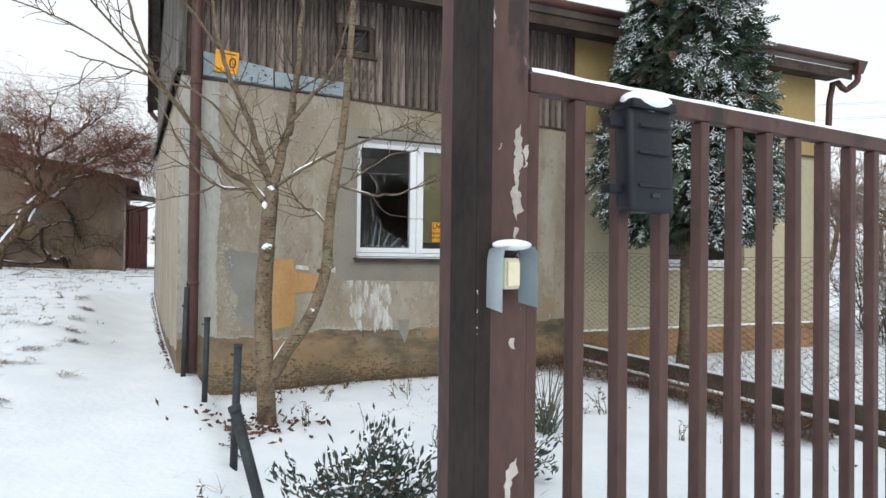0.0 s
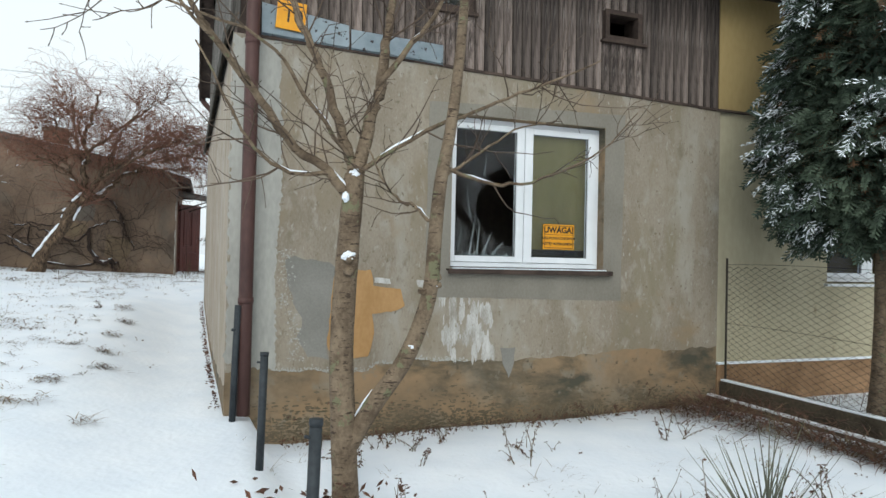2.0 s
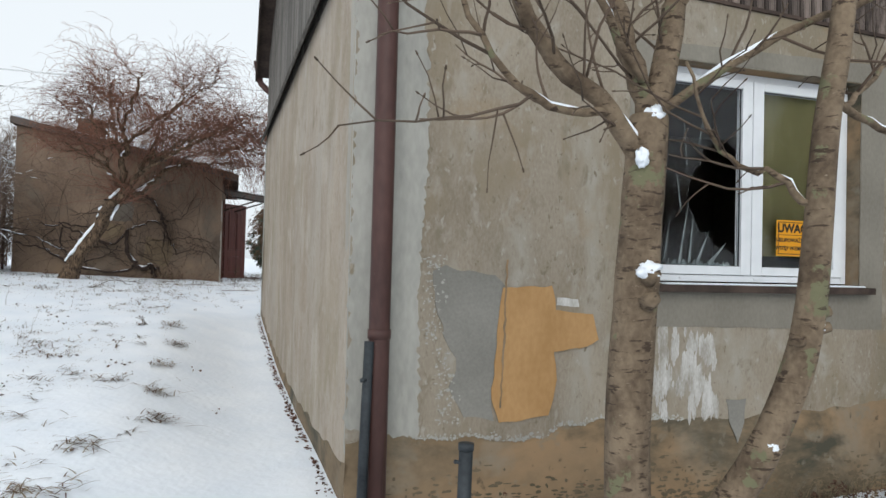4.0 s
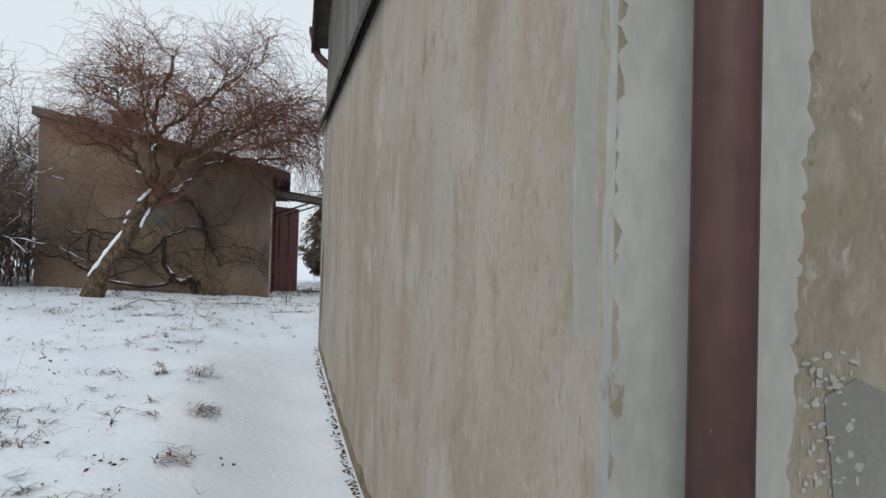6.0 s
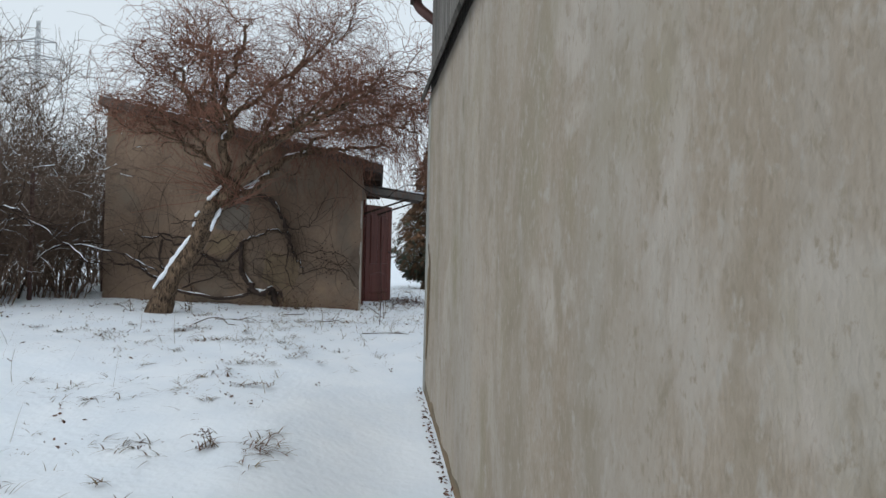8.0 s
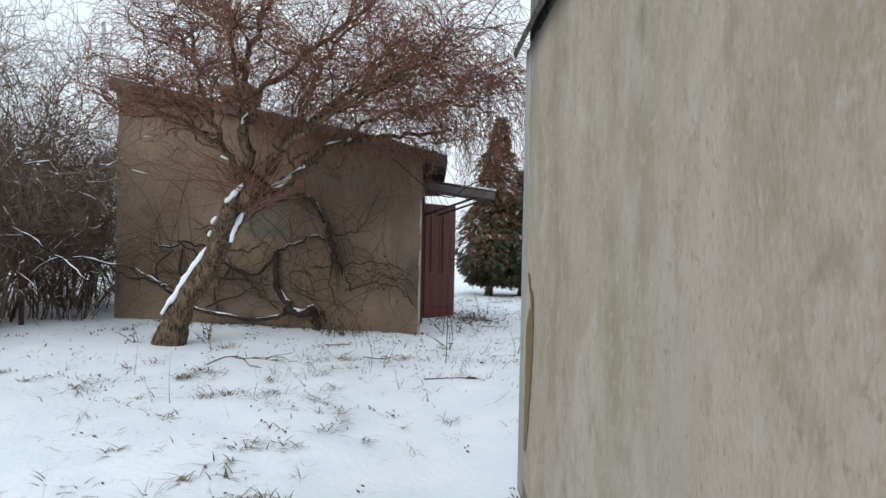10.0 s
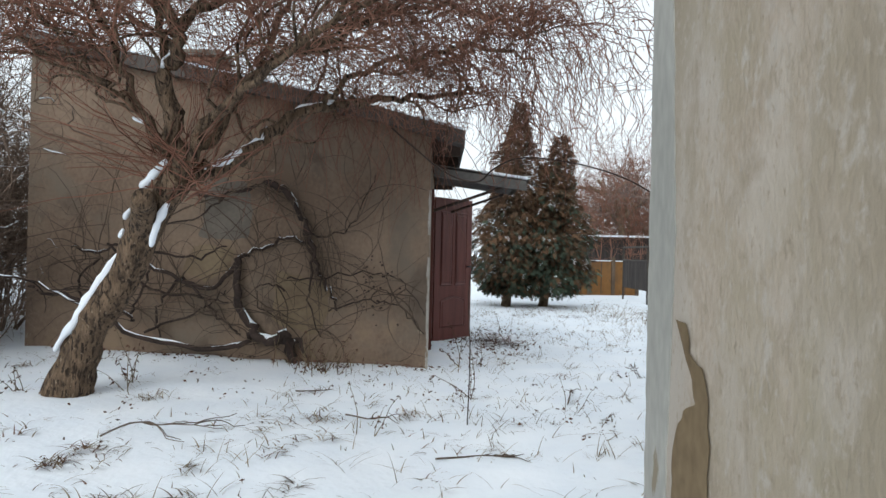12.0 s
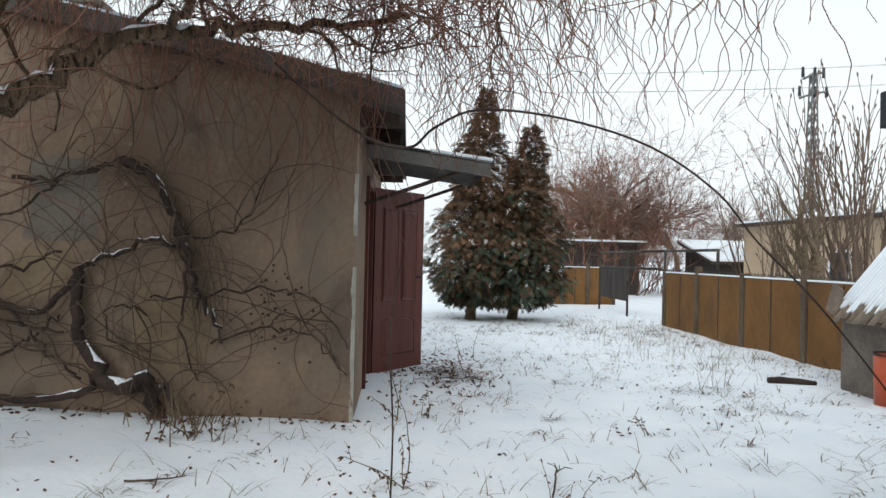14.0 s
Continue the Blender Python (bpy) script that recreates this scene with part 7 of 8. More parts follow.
for i in range(34):
    x = rng.uniform(1.3, 5.5)
    y = 8.0 - abs(rng.gauss(0, 1.5))
    weed(x, max(3.6, y), rng.randrange(5), rng.uniform(0.6, 1.1))
for x, y, k, s in ((0.72, 4.15, 2, 0.8), (1.12, 5.4, 0, 1.0), (1.7, 6.15, 2, 0.9), (1.25, 6.3, 3, 1.2), (1.35, 6.0, 0, 1.0), (2.78, 6.7, 1, 0.9), (2.9, 6.8, 4, 0.8), (-0.55, 17.9, 1, 0.9), (-1.2, 19.6, 1, 1.1), (-1.15, 19.7, 2, 1.2), (-1.0, 19.65, 4, 0.9), (-1.35, 19.6, 3, 1.3), (0.15, 18.9, 4, 1.0), (0.9, 23.3, 1, 1.0), (0.7, 22.3, 0, 0.8), (1.0, 22.6, 3, 0.8), (0.35, 20.4, 2, 0.9), (0.1, 20.35, 4, 1.0), (1.5, 18.3, 3, 0.9), (1.9, 20.0, 0, 0.8), (0.95, 18.6, 1, 0.7), (-2.6, 18.9, 4, 1.1), (-2.5, 18.6, 1, 1.0), (-3.2, 18.4, 2, 0.9), (-1.0, 11.9, 3, 0.8), (-0.9, 13.4, 0, 0.7)):
    weed(x, y, k, s)


# straw, tufts and leaf litter poking through the snow
def litter():
    r = random.Random(77)
    gv, gf, lv, lf = [], [], [], []

    def free(x, y):
        if 0.35 < x < 11.2 and 7.9 < y < 16.0:
            return False
        if -4.4 < x < 0.0 and 20.15 < y < 25:
            return False
        if -0.75 < x < 0.75 and y < 15.8 and r.random() < 0.94:
            return False
        return True

    count = 0
    while count < 4200:
        x, y = r.uniform(-6.5, 6.0), r.uniform(1.5, 31)
        if not free(x, y):
            continue
        if noise.noise(Vector((x * 0.6, y * 0.6, 2))) * 1.5 + r.random() * 0.6 < 0.30:
            continue
        count += 1
        c = Vector((x, y, gz(x, y) - 0.01))
        n = r.choice((1, 1, 2, 2, 3, 3, 9))
        h = r.uniform(0.02, 0.10) if n < 9 else r.uniform(0.06, 0.16)
        for _ in range(n):
            a = r.uniform(0, 6.283)
            blade(gv, gf, c + Vector((r.gauss(0, 0.025), r.gauss(0, 0.025), 0)), Vector((math.cos(a), math.sin(a), r.uniform(0.3, 1.6))), h * r.uniform(0.6, 1.4), 0.0022, Vector((math.cos(a) * 0.2, math.sin(a) * 0.2, -0.12)), r)
        if r.random() < (0.12 if y < 10 else 0.22):
            for _ in range(r.randint(1, 4)):
                q = c + Vector((r.gauss(0, 0.05), r.gauss(0, 0.05), r.uniform(0.008, 0.028)))
                spray(lv, lf, q, Vector((r.gauss(0, 1), r.gauss(0, 1), r.gauss(0.2, 0.4))), r.uniform(0.015, 0.042) * (0.7 if y < 10 else 1.1), 0.010, r)
    for _ in range(640):
        x, y = r.uniform(-5.2, -0.8), r.uniform(5.0, 20.0)
        if r.random() < 0.42:
            x, y = r.uniform(-1.5, 5.0), r.uniform(16.5, 28.0)
        if not free(x, y):
            continue
        c = Vector((x, y, gz(x, y) - 0.01))
        w = r.uniform(0.03, 0.10)
        for _ in range(r.randint(6, 26)):
            a = r.uniform(0, 6.283)
            q = c + Vector((r.gauss(0, w), r.gauss(0, w), 0))
            if r.random() < 0.55:
                blade(lv, lf, q, Vector((math.cos(a), math.sin(a), r.uniform(0.2, 1.4))), r.uniform(0.03, 0.14), 0.0048, Vector((math.cos(a) * 0.25, math.sin(a) * 0.25, -0.15)), r)
            else:
                blade(gv, gf, q, Vector((math.cos(a), math.sin(a), r.uniform(0.2, 1.4))), r.uniform(0.04, 0.17), 0.0042, Vector((math.cos(a) * 0.25, math.sin(a) * 0.25, -0.15)), r)
    # tufts of straw along the edge of the trodden path, and looser ones on the lawn
    spots = [(-0.38, 9.7, 0.06, 90), (-0.45, 12.4, 0.07, 80), (-0.46, 10.4, 0.06, 70), (-0.73, 9.0, 0.06, 60), (-1.68, 11.8, 0.16, 90), (-0.94, 8.3, 0.08, 70), (-0.83, 10.6, 0.05, 36), (-0.69, 8.35, 0.06, 30), (-0.30, 7.9, 0.05, 30), (-0.5, 11.4, 0.06, 50), (-0.62, 13.4, 0.07, 60)]
    for _ in range(95):
        spots.append((r.uniform(-1.5, -0.45) if r.random() < 0.6 else r.uniform(-4.0, -1.2), r.uniform(5.5, 18.0), r.uniform(0.015, 0.05), r.randint(5, 16)))
    for _ in range(60):
        spots.append((r.uniform(0.2, 4.8), r.uniform(17.5, 28.0), r.uniform(0.03, 0.09), r.randint(5, 16)))
    for cx, cy, w, n in spots:
        for _ in range(n):
            a = r.uniform(0, 6.283)
            q = Vector((cx + r.gauss(0, w), cy + r.gauss(0, w * 1.2), 0))
            q.z = gz(q.x, q.y) + 0.012
            pale = r.random() < 0.55
            blade(gv if pale else lv, gf if pale else lf, q, Vector((math.cos(a), math.sin(a), r.uniform(0.15, 0.9))), r.uniform(0.05, 0.17), 0.0044, Vector((math.cos(a) * 0.2, math.sin(a) * 0.2, -0.14)), r)
    # thin blades over the far lawn
    for _ in range(1500):
        q = Vector((r.uniform(-1.5, 5.0), r.uniform(16.5, 29.0), 0))
        if not free(q.x, q.y):
            continue
        q.z = gz(q.x, q.y)
        for _ in range(r.randint(1, 4)):
            a = r.uniform(0, 6.283)
            blade(gv, gf, q + Vector((r.gauss(0, 0.03), r.gauss(0, 0.03), 0)), Vector((math.cos(a), math.sin(a), r.uniform(0.3, 1.8))), r.uniform(0.05, 0.22), 0.003, Vector((math.cos(a) * 0.15, math.sin(a) * 0.15, -0.10)), r)
    # a few tall single stalks on the lawn
    for _ in range(70):
        q = Vector((r.uniform(-4.5, -0.6), r.uniform(6.0, 17.5), 0))
        q.z = gz(q.x, q.y) - 0.01
        blade(gv, gf, q, Vector((r.gauss(0, 0.3), r.gauss(0, 0.3), 1)), r.uniform(0.15, 0.45), 0.0026, Vector((r.gauss(0, 0.05), r.gauss(0, 0.05), -0.03)), r)
    # dark fringe at the foot of the house's side wall
    for i in range(420):
        u = r.uniform(0.2, SIDE_LEN)
        q = SIDE @ Vector((u, 0.015 + abs(r.gauss(0, 0.03)), 0))
        q.z = gz(q.x, q.y) + r.uniform(-0.005, 0.02)
        spray(lv, lf, q, Vector((-1 + r.gauss(0, 0.5), r.gauss(0, 0.6), r.gauss(0.2, 0.4))), r.uniform(0.015, 0.05), 0.008, r)
    # along the front wall and kerb
    for i in range(1500):
        q = Vector((r.uniform(1.2, 5.6), FRONT - abs(r.gauss(0, 0.16)) - 0.02, 0))
        q.z = gz(q.x, q.y) + r.uniform(0, 0.03)
        if r.random() < 0.5:
            spray(lv, lf, q, Vector((r.gauss(0, 1), r.gauss(0, 1), r.gauss(0.3, 0.5))), r.uniform(0.015, 0.045), 0.008, r)
        else:
            blade(gv, gf, q, Vector((r.gauss(0, 0.5), -0.3, 1)), r.uniform(0.05, 0.25), 0.002, Vector((r.gauss(0, 0.1), -0.05, -0.05)), r)
    for i in range(3600):
        y = r.uniform(4.0, 8.0)
        q = Vector((5.52 - abs(r.gauss(0, 0.16 + 0.22 * smooth(6.0, 7.3, y))), y, 0))
        q.z = gz(q.x, q.y) + 0.03 + abs(r.gauss(0, 0.04))
        a = r.uniform(0, 6.283)
        dark = r.random() < 0.72
        blade(lv if dark else gv, lf if dark else gf, q, Vector((math.cos(a), math.sin(a), r.uniform(-0.05, 0.7))), r.uniform(0.08, 0.30), 0.0055, Vector((r.gauss(0, 0.15), r.gauss(0, 0.15), -0.12)), r)
    for i in range(650):
        q = Vector((r.uniform(5.45, 6.2) if i % 3 else 5.3 + r.gauss(0, 0.35), r.uniform(5.0, 8.05) if i % 3 else 7.5 + r.gauss(0, 0.35), 0))
        q.y = min(q.y, 8.1)
        q.z = gz(q.x, q.y) + 0.05 + abs(r.gauss(0, 0.05))
        a = r.uniform(0, 6.283)
        blade(lv, lf, q, Vector((math.cos(a), math.sin(a), r.uniform(0.0, 1.0))), r.uniform(0.10, 0.34), 0.0055, Vector((r.gauss(0, 0.2), r.gauss(0, 0.2), -0.12)), r)
    for i in range(900):
        q = Vector((r.uniform(6.05, 9.5), r.uniform(4.5, 7.9), 0))
        q.z = gz(q.x, q.y)
        a = r.uniform(0, 6.283)
        blade(lv if i % 3 else gv, lf if i % 3 else gf, q, Vector((math.cos(a), math.sin(a), r.uniform(0.5, 2.5))), r.uniform(0.10, 0.40), 0.003, Vector((r.gauss(0, 0.15), r.gauss(0, 0.15), -0.08)), r)
    for i in range(130):
        q = Vector((1.35 + r.gauss(0, 0.22), 6.2 + r.gauss(0, 0.22), 0))
        q.z = gz(q.x, q.y) + r.uniform(0, 0.05)
        spray(lv, lf, q, Vector((r.gauss(0, 1), r.gauss(0, 1), r.gauss(0.4, 0.5))), r.uniform(0.04, 0.10), 0.016, r)
    # long tufts by the far fence
    for i in range(60):
        c = Vector((r.uniform(3.0, 5.0), r.uniform(21.5, 28), 0))
        c.z = gz(c.x, c.y)
        for _ in range(7):
            a = r.uniform(0, 6.283)
            blade(gv, gf, c + Vector((r.gauss(0, 0.07), r.gauss(0, 0.07), 0)), Vector((math.cos(a), math.sin(a), r.uniform(0.6, 2))), r.uniform(0.15, 0.5), 0.003, Vector((math.cos(a) * 0.1, math.sin(a) * 0.1, -0.05)), r)
    # dirt and bits trodden about the shed door and the wall's foot
    for i in range(420):
        q = Vector((0.45 + r.gauss(0, 0.30), 22.3 + r.gauss(0, 0.7), 0)) if i % 3 else Vector((r.uniform(-4.0, -0.1), SY - abs(r.gauss(0, 0.10)) - 0.02, 0))
        q.z = gz(q.x, q.y) + r.uniform(0, 0.02)
        spray(lv, lf, q, Vector((r.gauss(0, 1), r.gauss(0, 1), r.gauss(0.2, 0.3))), r.uniform(0.02, 0.07), 0.012, r)
    for i in range(420):
        q = Vector((0.62 + r.gauss(0, 0.22), 22.25 + r.gauss(0, 0.35), 0))
        q.z = gz(q.x, q.y) + 0.01 + abs(r.gauss(0, 0.02))
        a = r.uniform(0, 6.283)
        blade(lv, lf, q, Vector((math.cos(a), math.sin(a), r.uniform(0.0, 0.4))), r.uniform(0.06, 0.24), 0.008, Vector((r.gauss(0, 0.15), r.gauss(0, 0.15), -0.1)), r)
    # tall dead stalks at the wall's foot
    for i in range(90):
        q = Vector((-1.28 + r.gauss(0, 0.22), 20.0 + r.gauss(0, 0.08), 0))
        q.z = gz(q.x, q.y)
        blade(gv if i % 2 else lv, gf if i % 2 else lf, q, Vector((r.gauss(0, 0.5), r.gauss(0, 0.3), 1)), r.uniform(0.12, 0.42), 0.004, Vector((r.gauss(0, 0.15), r.gauss(0, 0.1), -0.08)), r)
    tagged(part("dry_grass", raw_mesh("dry_grass", gv, gf, DRY), DRY), "dry grass blades poking through the snow", "grass", kind="stuff")
    tagged(part("leaf_litter", raw_mesh("leaf_litter", lv, lf, DEAD), DEAD), "dark dead leaves scattered on the snow", "leaf litter", kind="stuff")


litter()


def fallen_branch(p, yaw, ln, seed, label, arch=0.10, twigs=4):
    r = random.Random(seed)
    b = thing("fallen_branch", pose(p[0], p[1], gz(p[0], p[1]) + 0.004, 0, 0, yaw), label, "branch", "fallen branches")
    t = Tubes()
    main = wander(Vector((0, 0, 0.0)), Vector((1, 0, arch * 2)), ln, 12, 0.17, Vector((0, 0, -arch * 0.33)), r)
    for i, q in enumerate(main):
        q.z = max(q.z, 0.004)
    t.add(main, fade(0.0065, 0.0025, len(main)), 6)
    for _ in range(twigs):
        k = r.randrange(3, 11)
        d = side_way((main[k] - main[k - 1]).normalized(), r, 0.6)
        d.z = abs(d.z) * 0.5
        s = wander(main[k], d, ln * r.uniform(0.15, 0.55), 8, 0.2, Vector((0, 0, -0.06)), r)
        for q in s:
            q.z = max(q.z, 0.003)
        t.add(s, fade(0.0045, 0.002, len(s)), 4, False)
    part("stick", t, BRANCH_DARK, b)


fallen_branch((-2.15, 17.55), 20, 0.75, 1, "thin arching branch lying on the snow", 0.4, 6)
fallen_branch((-0.75, 18.25), -28, 0.5, 2, "bare fallen branch lying on the snow")
fallen_branch((-0.1, 17.55), 6, 0.75, 3, "thin bare branch lying flat on the snow", 0.05, 5)
fallen_branch((0.25, 21.9), 8, 0.8, 4, "bare fallen branch lying by the shed door", 0.08, 9)
fallen_branch((1.15, 16.85), -40, 0.3, 8, "short broken branch lying on the snow", 0.03, 2)
fallen_branch((0.95, 18.8), 62, 0.6, 9, "bare fallen branch lying on the snow", 0.2, 3)
fallen_branch((-1.25, 18.9), -12, 0.3, 12, "short dark stick lying on the snow", 0.02, 1)
log = thing("fallen_log", pose(3.85, 21.95, gz(3.9, 21.9), 0, 0, -14), "short broken log half buried in snow", "log")
t = Tubes()
t.add([Vector((0, 0, 0.03)), Vector((0.14, 0.01, 0.045)), Vector((0.30, -0.01, 0.04)), Vector((0.45, 0.0, 0.03))], [0.035, 0.038, 0.035, 0.02], 12)
part("wood", t, VINE, log)
t = Tubes()
t.add([Vector((0.12, 0.01, 0.075)), Vector((0.25, 0, 0.075)), Vector((0.40, 0, 0.05))], [0.012, 0.022, 0.010], 8)
part("snow_cover", t, SNOW_CAP, log)
stick = thing("fallen_stick", (1.60, 18.45, gz(1.6, 18.45) + 0.012), "thick dark broken stick lying on the snow", "stick")
t = Tubes()
t.add([Vector((0, 0, 0.02)), Vector((0.06, -0.16, 0.035)), Vector((0.11, -0.32, 0.03)), Vector((0.19, -0.50, 0.012))], [0.012, 0.018, 0.019, 0.015], 9)
t.add([Vector((0.08, -0.24, 0.03)), Vector((0.15, -0.27, 0.05))], [0.010, 0.006], 6)
part("wood", t, VINE, stick)
thin = thing("bramble_shoot", (0.12, 18.2, gz(0.12, 18.2) - 0.02), "thin bare bramble shoot standing in the snow", "shoot")
t = Tubes()
t.add(spline([(0, 0, 0), (0.01, 0.02, 0.5), (-0.01, 0.0, 0.95), (0.03, 0.05, 1.25)], 5), fade(0.005, 0.0025, 16), 5)
part("stem", t, VINE, thin)

# ---- bushes, far fence, neighbours ----
def bush_parts(seed, h, w, stems, twigs_per, material, name="twigs", snow=True, bare=2):
    r = random.Random(seed)
    t = Tubes()
    s_ = Tubes()
    for i in range(stems):
        a = r.uniform(0, 6.283)
        p = Vector((math.cos(a) * w * 0.45 * r.random(), math.sin(a) * w * 0.45 * r.random(), -0.05))
        k = r.uniform(0.1, 1.2) * w / h
        d = Vector((math.cos(a) * k, math.sin(a) * k, 1))
        line = wander(p, d, h * r.uniform(0.45, 1.05), 11, 0.15, Vector((0, 0, 0.0)), r)
        t.add(line, fade(0.017, 0.004, len(line)), 4, False)
        for k in range(twigs_per):
            j = r.randrange(bare, len(line))
            tw = wander(line[j], side_way((line[j] - line[j - 1]).normalized(), r, 1.2), r.uniform(0.3, 1.1), 5, 0.24, Vector((0, 0, -0.01)), r)
            t.add(tw, fade(0.0065, 0.0025, len(tw)), 3, False)
            if snow and r.random() < 0.05:
                limb_snow(s_, tw[1:5], [0.012] * 4, 0.8)
            for _ in range(2):
                if r.random() < 0.7:
                    q = r.randrange(1, len(tw))
                    tw2 = wander(tw[q], side_way((tw[q] - tw[q - 1]).normalized(), r, 1.0), r.uniform(0.2, 0.6), 3, 0.25, Vector((0, 0, 0)), r)
                    t.add(tw2, fade(0.004, 0.002, len(tw2)), 3, False)
    me = soften(t.mesh(name))
    me.materials.append(material)
    ms = soften(s_.mesh("twig_snow"))
    ms.materials.append(SNOW_CAP)
    return me, ms


hedge_kinds = [bush_parts(60 + i, 4.5 + 0.4 * i, 1.8, 38, 25, BUSH, bare=3) for i in range(3)]


def hedge_bush(x, y, k, s, label="tall bare grey-brown bush with snow on its twigs", group="hedge bushes"):
    b = thing("bush", pose(x, y, gz(x, y), 0, 0, rng.uniform(0, 360)) @ Matrix.Scale(s, 4), label, "bush", group)
    part("twigs", hedge_kinds[k][0], BUSH, b)
    part("twig_snow", hedge_kinds[k][1], SNOW_CAP, b)


for x, y, k, s in ((-6.6, 20.6, 0, 0.85), (-7.0, 19.0, 1, 0.9), (-6.4, 22.4, 2, 0.9), (-7.6, 17.3, 2, 0.95), (-8.6, 15.6, 0, 1.0), (-8.0, 21.5, 1, 1.1), (-6.0, 24.6, 0, 1.0), (-9.4, 18.8, 2, 1.1), (-8.6, 24.0, 1, 1.15), (-5.5, 19.6, 0, 0.72), (-5.4, 21.2, 1, 0.72), (-6.1, 18.0, 2, 0.75), (-6.6, 16.4, 1, 0.72)):
    hedge_bush(x, y, k, s)
for x, y, k, s in ((-4.75, 19.9, 0, 0.40), (-5.1, 18.6, 1, 0.42)):
    hedge_bush(x, y, k, s, "low sprawling bare bush with snowy twigs by the shed", "shed bushes")
# arching snowy canes by the shed corner
for k, pts in enumerate((((-5.4, 18.9, 0.95), (-5.2, 18.8, 1.9), (-4.8, 18.7, 2.35), (-4.3, 18.7, 2.1), (-3.9, 18.8, 1.75)), ((-5.2, 19.4, 0.95), (-4.9, 19.3, 1.7), (-4.4, 19.2, 2.0), (-3.7, 19.3, 1.9), (-3.2, 19.4, 1.65)), ((-5.3, 18.2, 0.95), (-5.1, 18.1, 2.0), (-4.7, 18.0, 2.45), (-4.4, 18.0, 2.40)))):
    rr = random.Random(130 + k)
    base = Vector(pts[0])
    cane = thing("bramble_cane", base, "arching bare bramble cane with snow on top", "bramble", "bramble canes")
    line = spline([Vector(p) - base for p in pts], 7)
    for q in line[2:]:
        q += Vector((rr.gauss(0, 0.012), rr.gauss(0, 0.012), rr.gauss(0, 0.012)))
    t, sn = Tubes(), Tubes()
    rad = fade(0.017, 0.007, len(line))
    t.add(line, rad, 6)
    for _ in range(14):
        j = rr.randrange(6, len(line))
        tw = wander(line[j], side_way((line[j] - line[j - 1]).normalized(), rr, 1.2), rr.uniform(0.2, 0.7), 6, 0.2, Vector((0, 0, -0.03)), rr)
        t.add(tw, fade(0.006, 0.003, len(tw)), 4, False)
    for a in range(8, len(line) - 6, 7):
        limb_snow(sn, line[a:a + 6], [v * 1.3 for v in rad[a:a + 6]], 0.85)
    part("stalks", t, VINE, cane)
    part("stem_snow", sn, SNOW_CAP, cane, "thin snow along the cane")

for x, y, k, s in ((12.4, 7.6, 0, 0.62), (12.0, 5.9, 1, 0.55), (13.6, 8.8, 2, 0.7), (13.2, 6.4, 0, 0.7), (14.6, 7.2, 1, 0.8), (11.6, 4.6, 2, 0.42)):
    hedge_bush(x, y, k, s, "bare grey-brown bush beyond the neighbouring half", "neighbour bushes")

# wire fence in front of the hedge
lf = thing("wire_fence", (-4.80, 12.77, gz(-4.8, 12.77)), "old wire fence with rusty posts before the hedge", "fence")
for k in range(4):
    y = 1.2 + k * 2.6
    z = gz(-4.8, 12.77 + y) - gz(-4.8, 12.77)
    t = Tubes()
    t.add([Vector((-0.12 * k * 0.3, y, z - 0.2)), Vector((-0.12 * k * 0.3, y, z + 1.85))], [0.03, 0.03], 8)
    part("post", t, RUST_PAINT, lf)
for h in (0.25, 0.6, 0.95, 1.3, 1.65):
    t = Tubes()
    t.add([Vector((-0.036 * (q / 8.5 * 3), 1.2 + q, gz(-4.8, 13.97 + q) - gz(-4.8, 12.77) + h + 0.02 * math.sin(q))) for q in np.linspace(0, 8.4, 24)], [0.0025] * 24, 4, False)
    part("line_wire", t, WIRE, lf)


def bare_tree_meshes(seed, h, spread, material, levels=4):
    r = random.Random(seed)
    t, f = Tubes(), Tubes()

    def grow(p, d, ln, rad, lev):
        line = wander(p, d, ln, 6 if lev < 3 else 3, 0.11, Vector((0, 0, 0.03)), r)
        (t if lev <= 1 else f).add(line, fade(rad, rad * 0.6, len(line)), 7 if lev <= 1 else (4 if lev == 2 else 3), lev == 0)
        if lev >= levels:
            return
        n = (5, 5, 6, 6)[min(lev, 3)]
        for i in range(n):
            j = r.randrange(2 if lev else 3, len(line))
            dd = side_way((line[j] - line[j - 1]).normalized(), r, r.uniform(0.5, 1.1) * spread)
            grow(line[j], dd, ln * r.uniform(0.45, 0.75), rad * 0.5, lev + 1)

    grow(Vector((0, 0, -0.1)), Vector((0, 0, 1)), h * 0.42, h * 0.022, 0)
    a, b = soften(t.mesh("trunk")), f.mesh("twigs")
    a.materials.append(BARK)
    b.materials.append(material)
    return a, b


far_kinds = [bare_tree_meshes(80 + i, 8.5, 1.0, FAR_TWIG) for i in range(3)]


def far_tree(x, y, k, s, label="bare tree far off beyond the gardens", group="far bare trees"):
    b = thing("distant_tree", pose(x, y, gz(x, y), 0, 0, rng.uniform(0, 360)) @ Matrix.Scale(s, 4), label, "tree", group)
    part("trunk", far_kinds[k][0], BARK, b)
    part("twigs", far_kinds[k][1], FAR_TWIG, b)


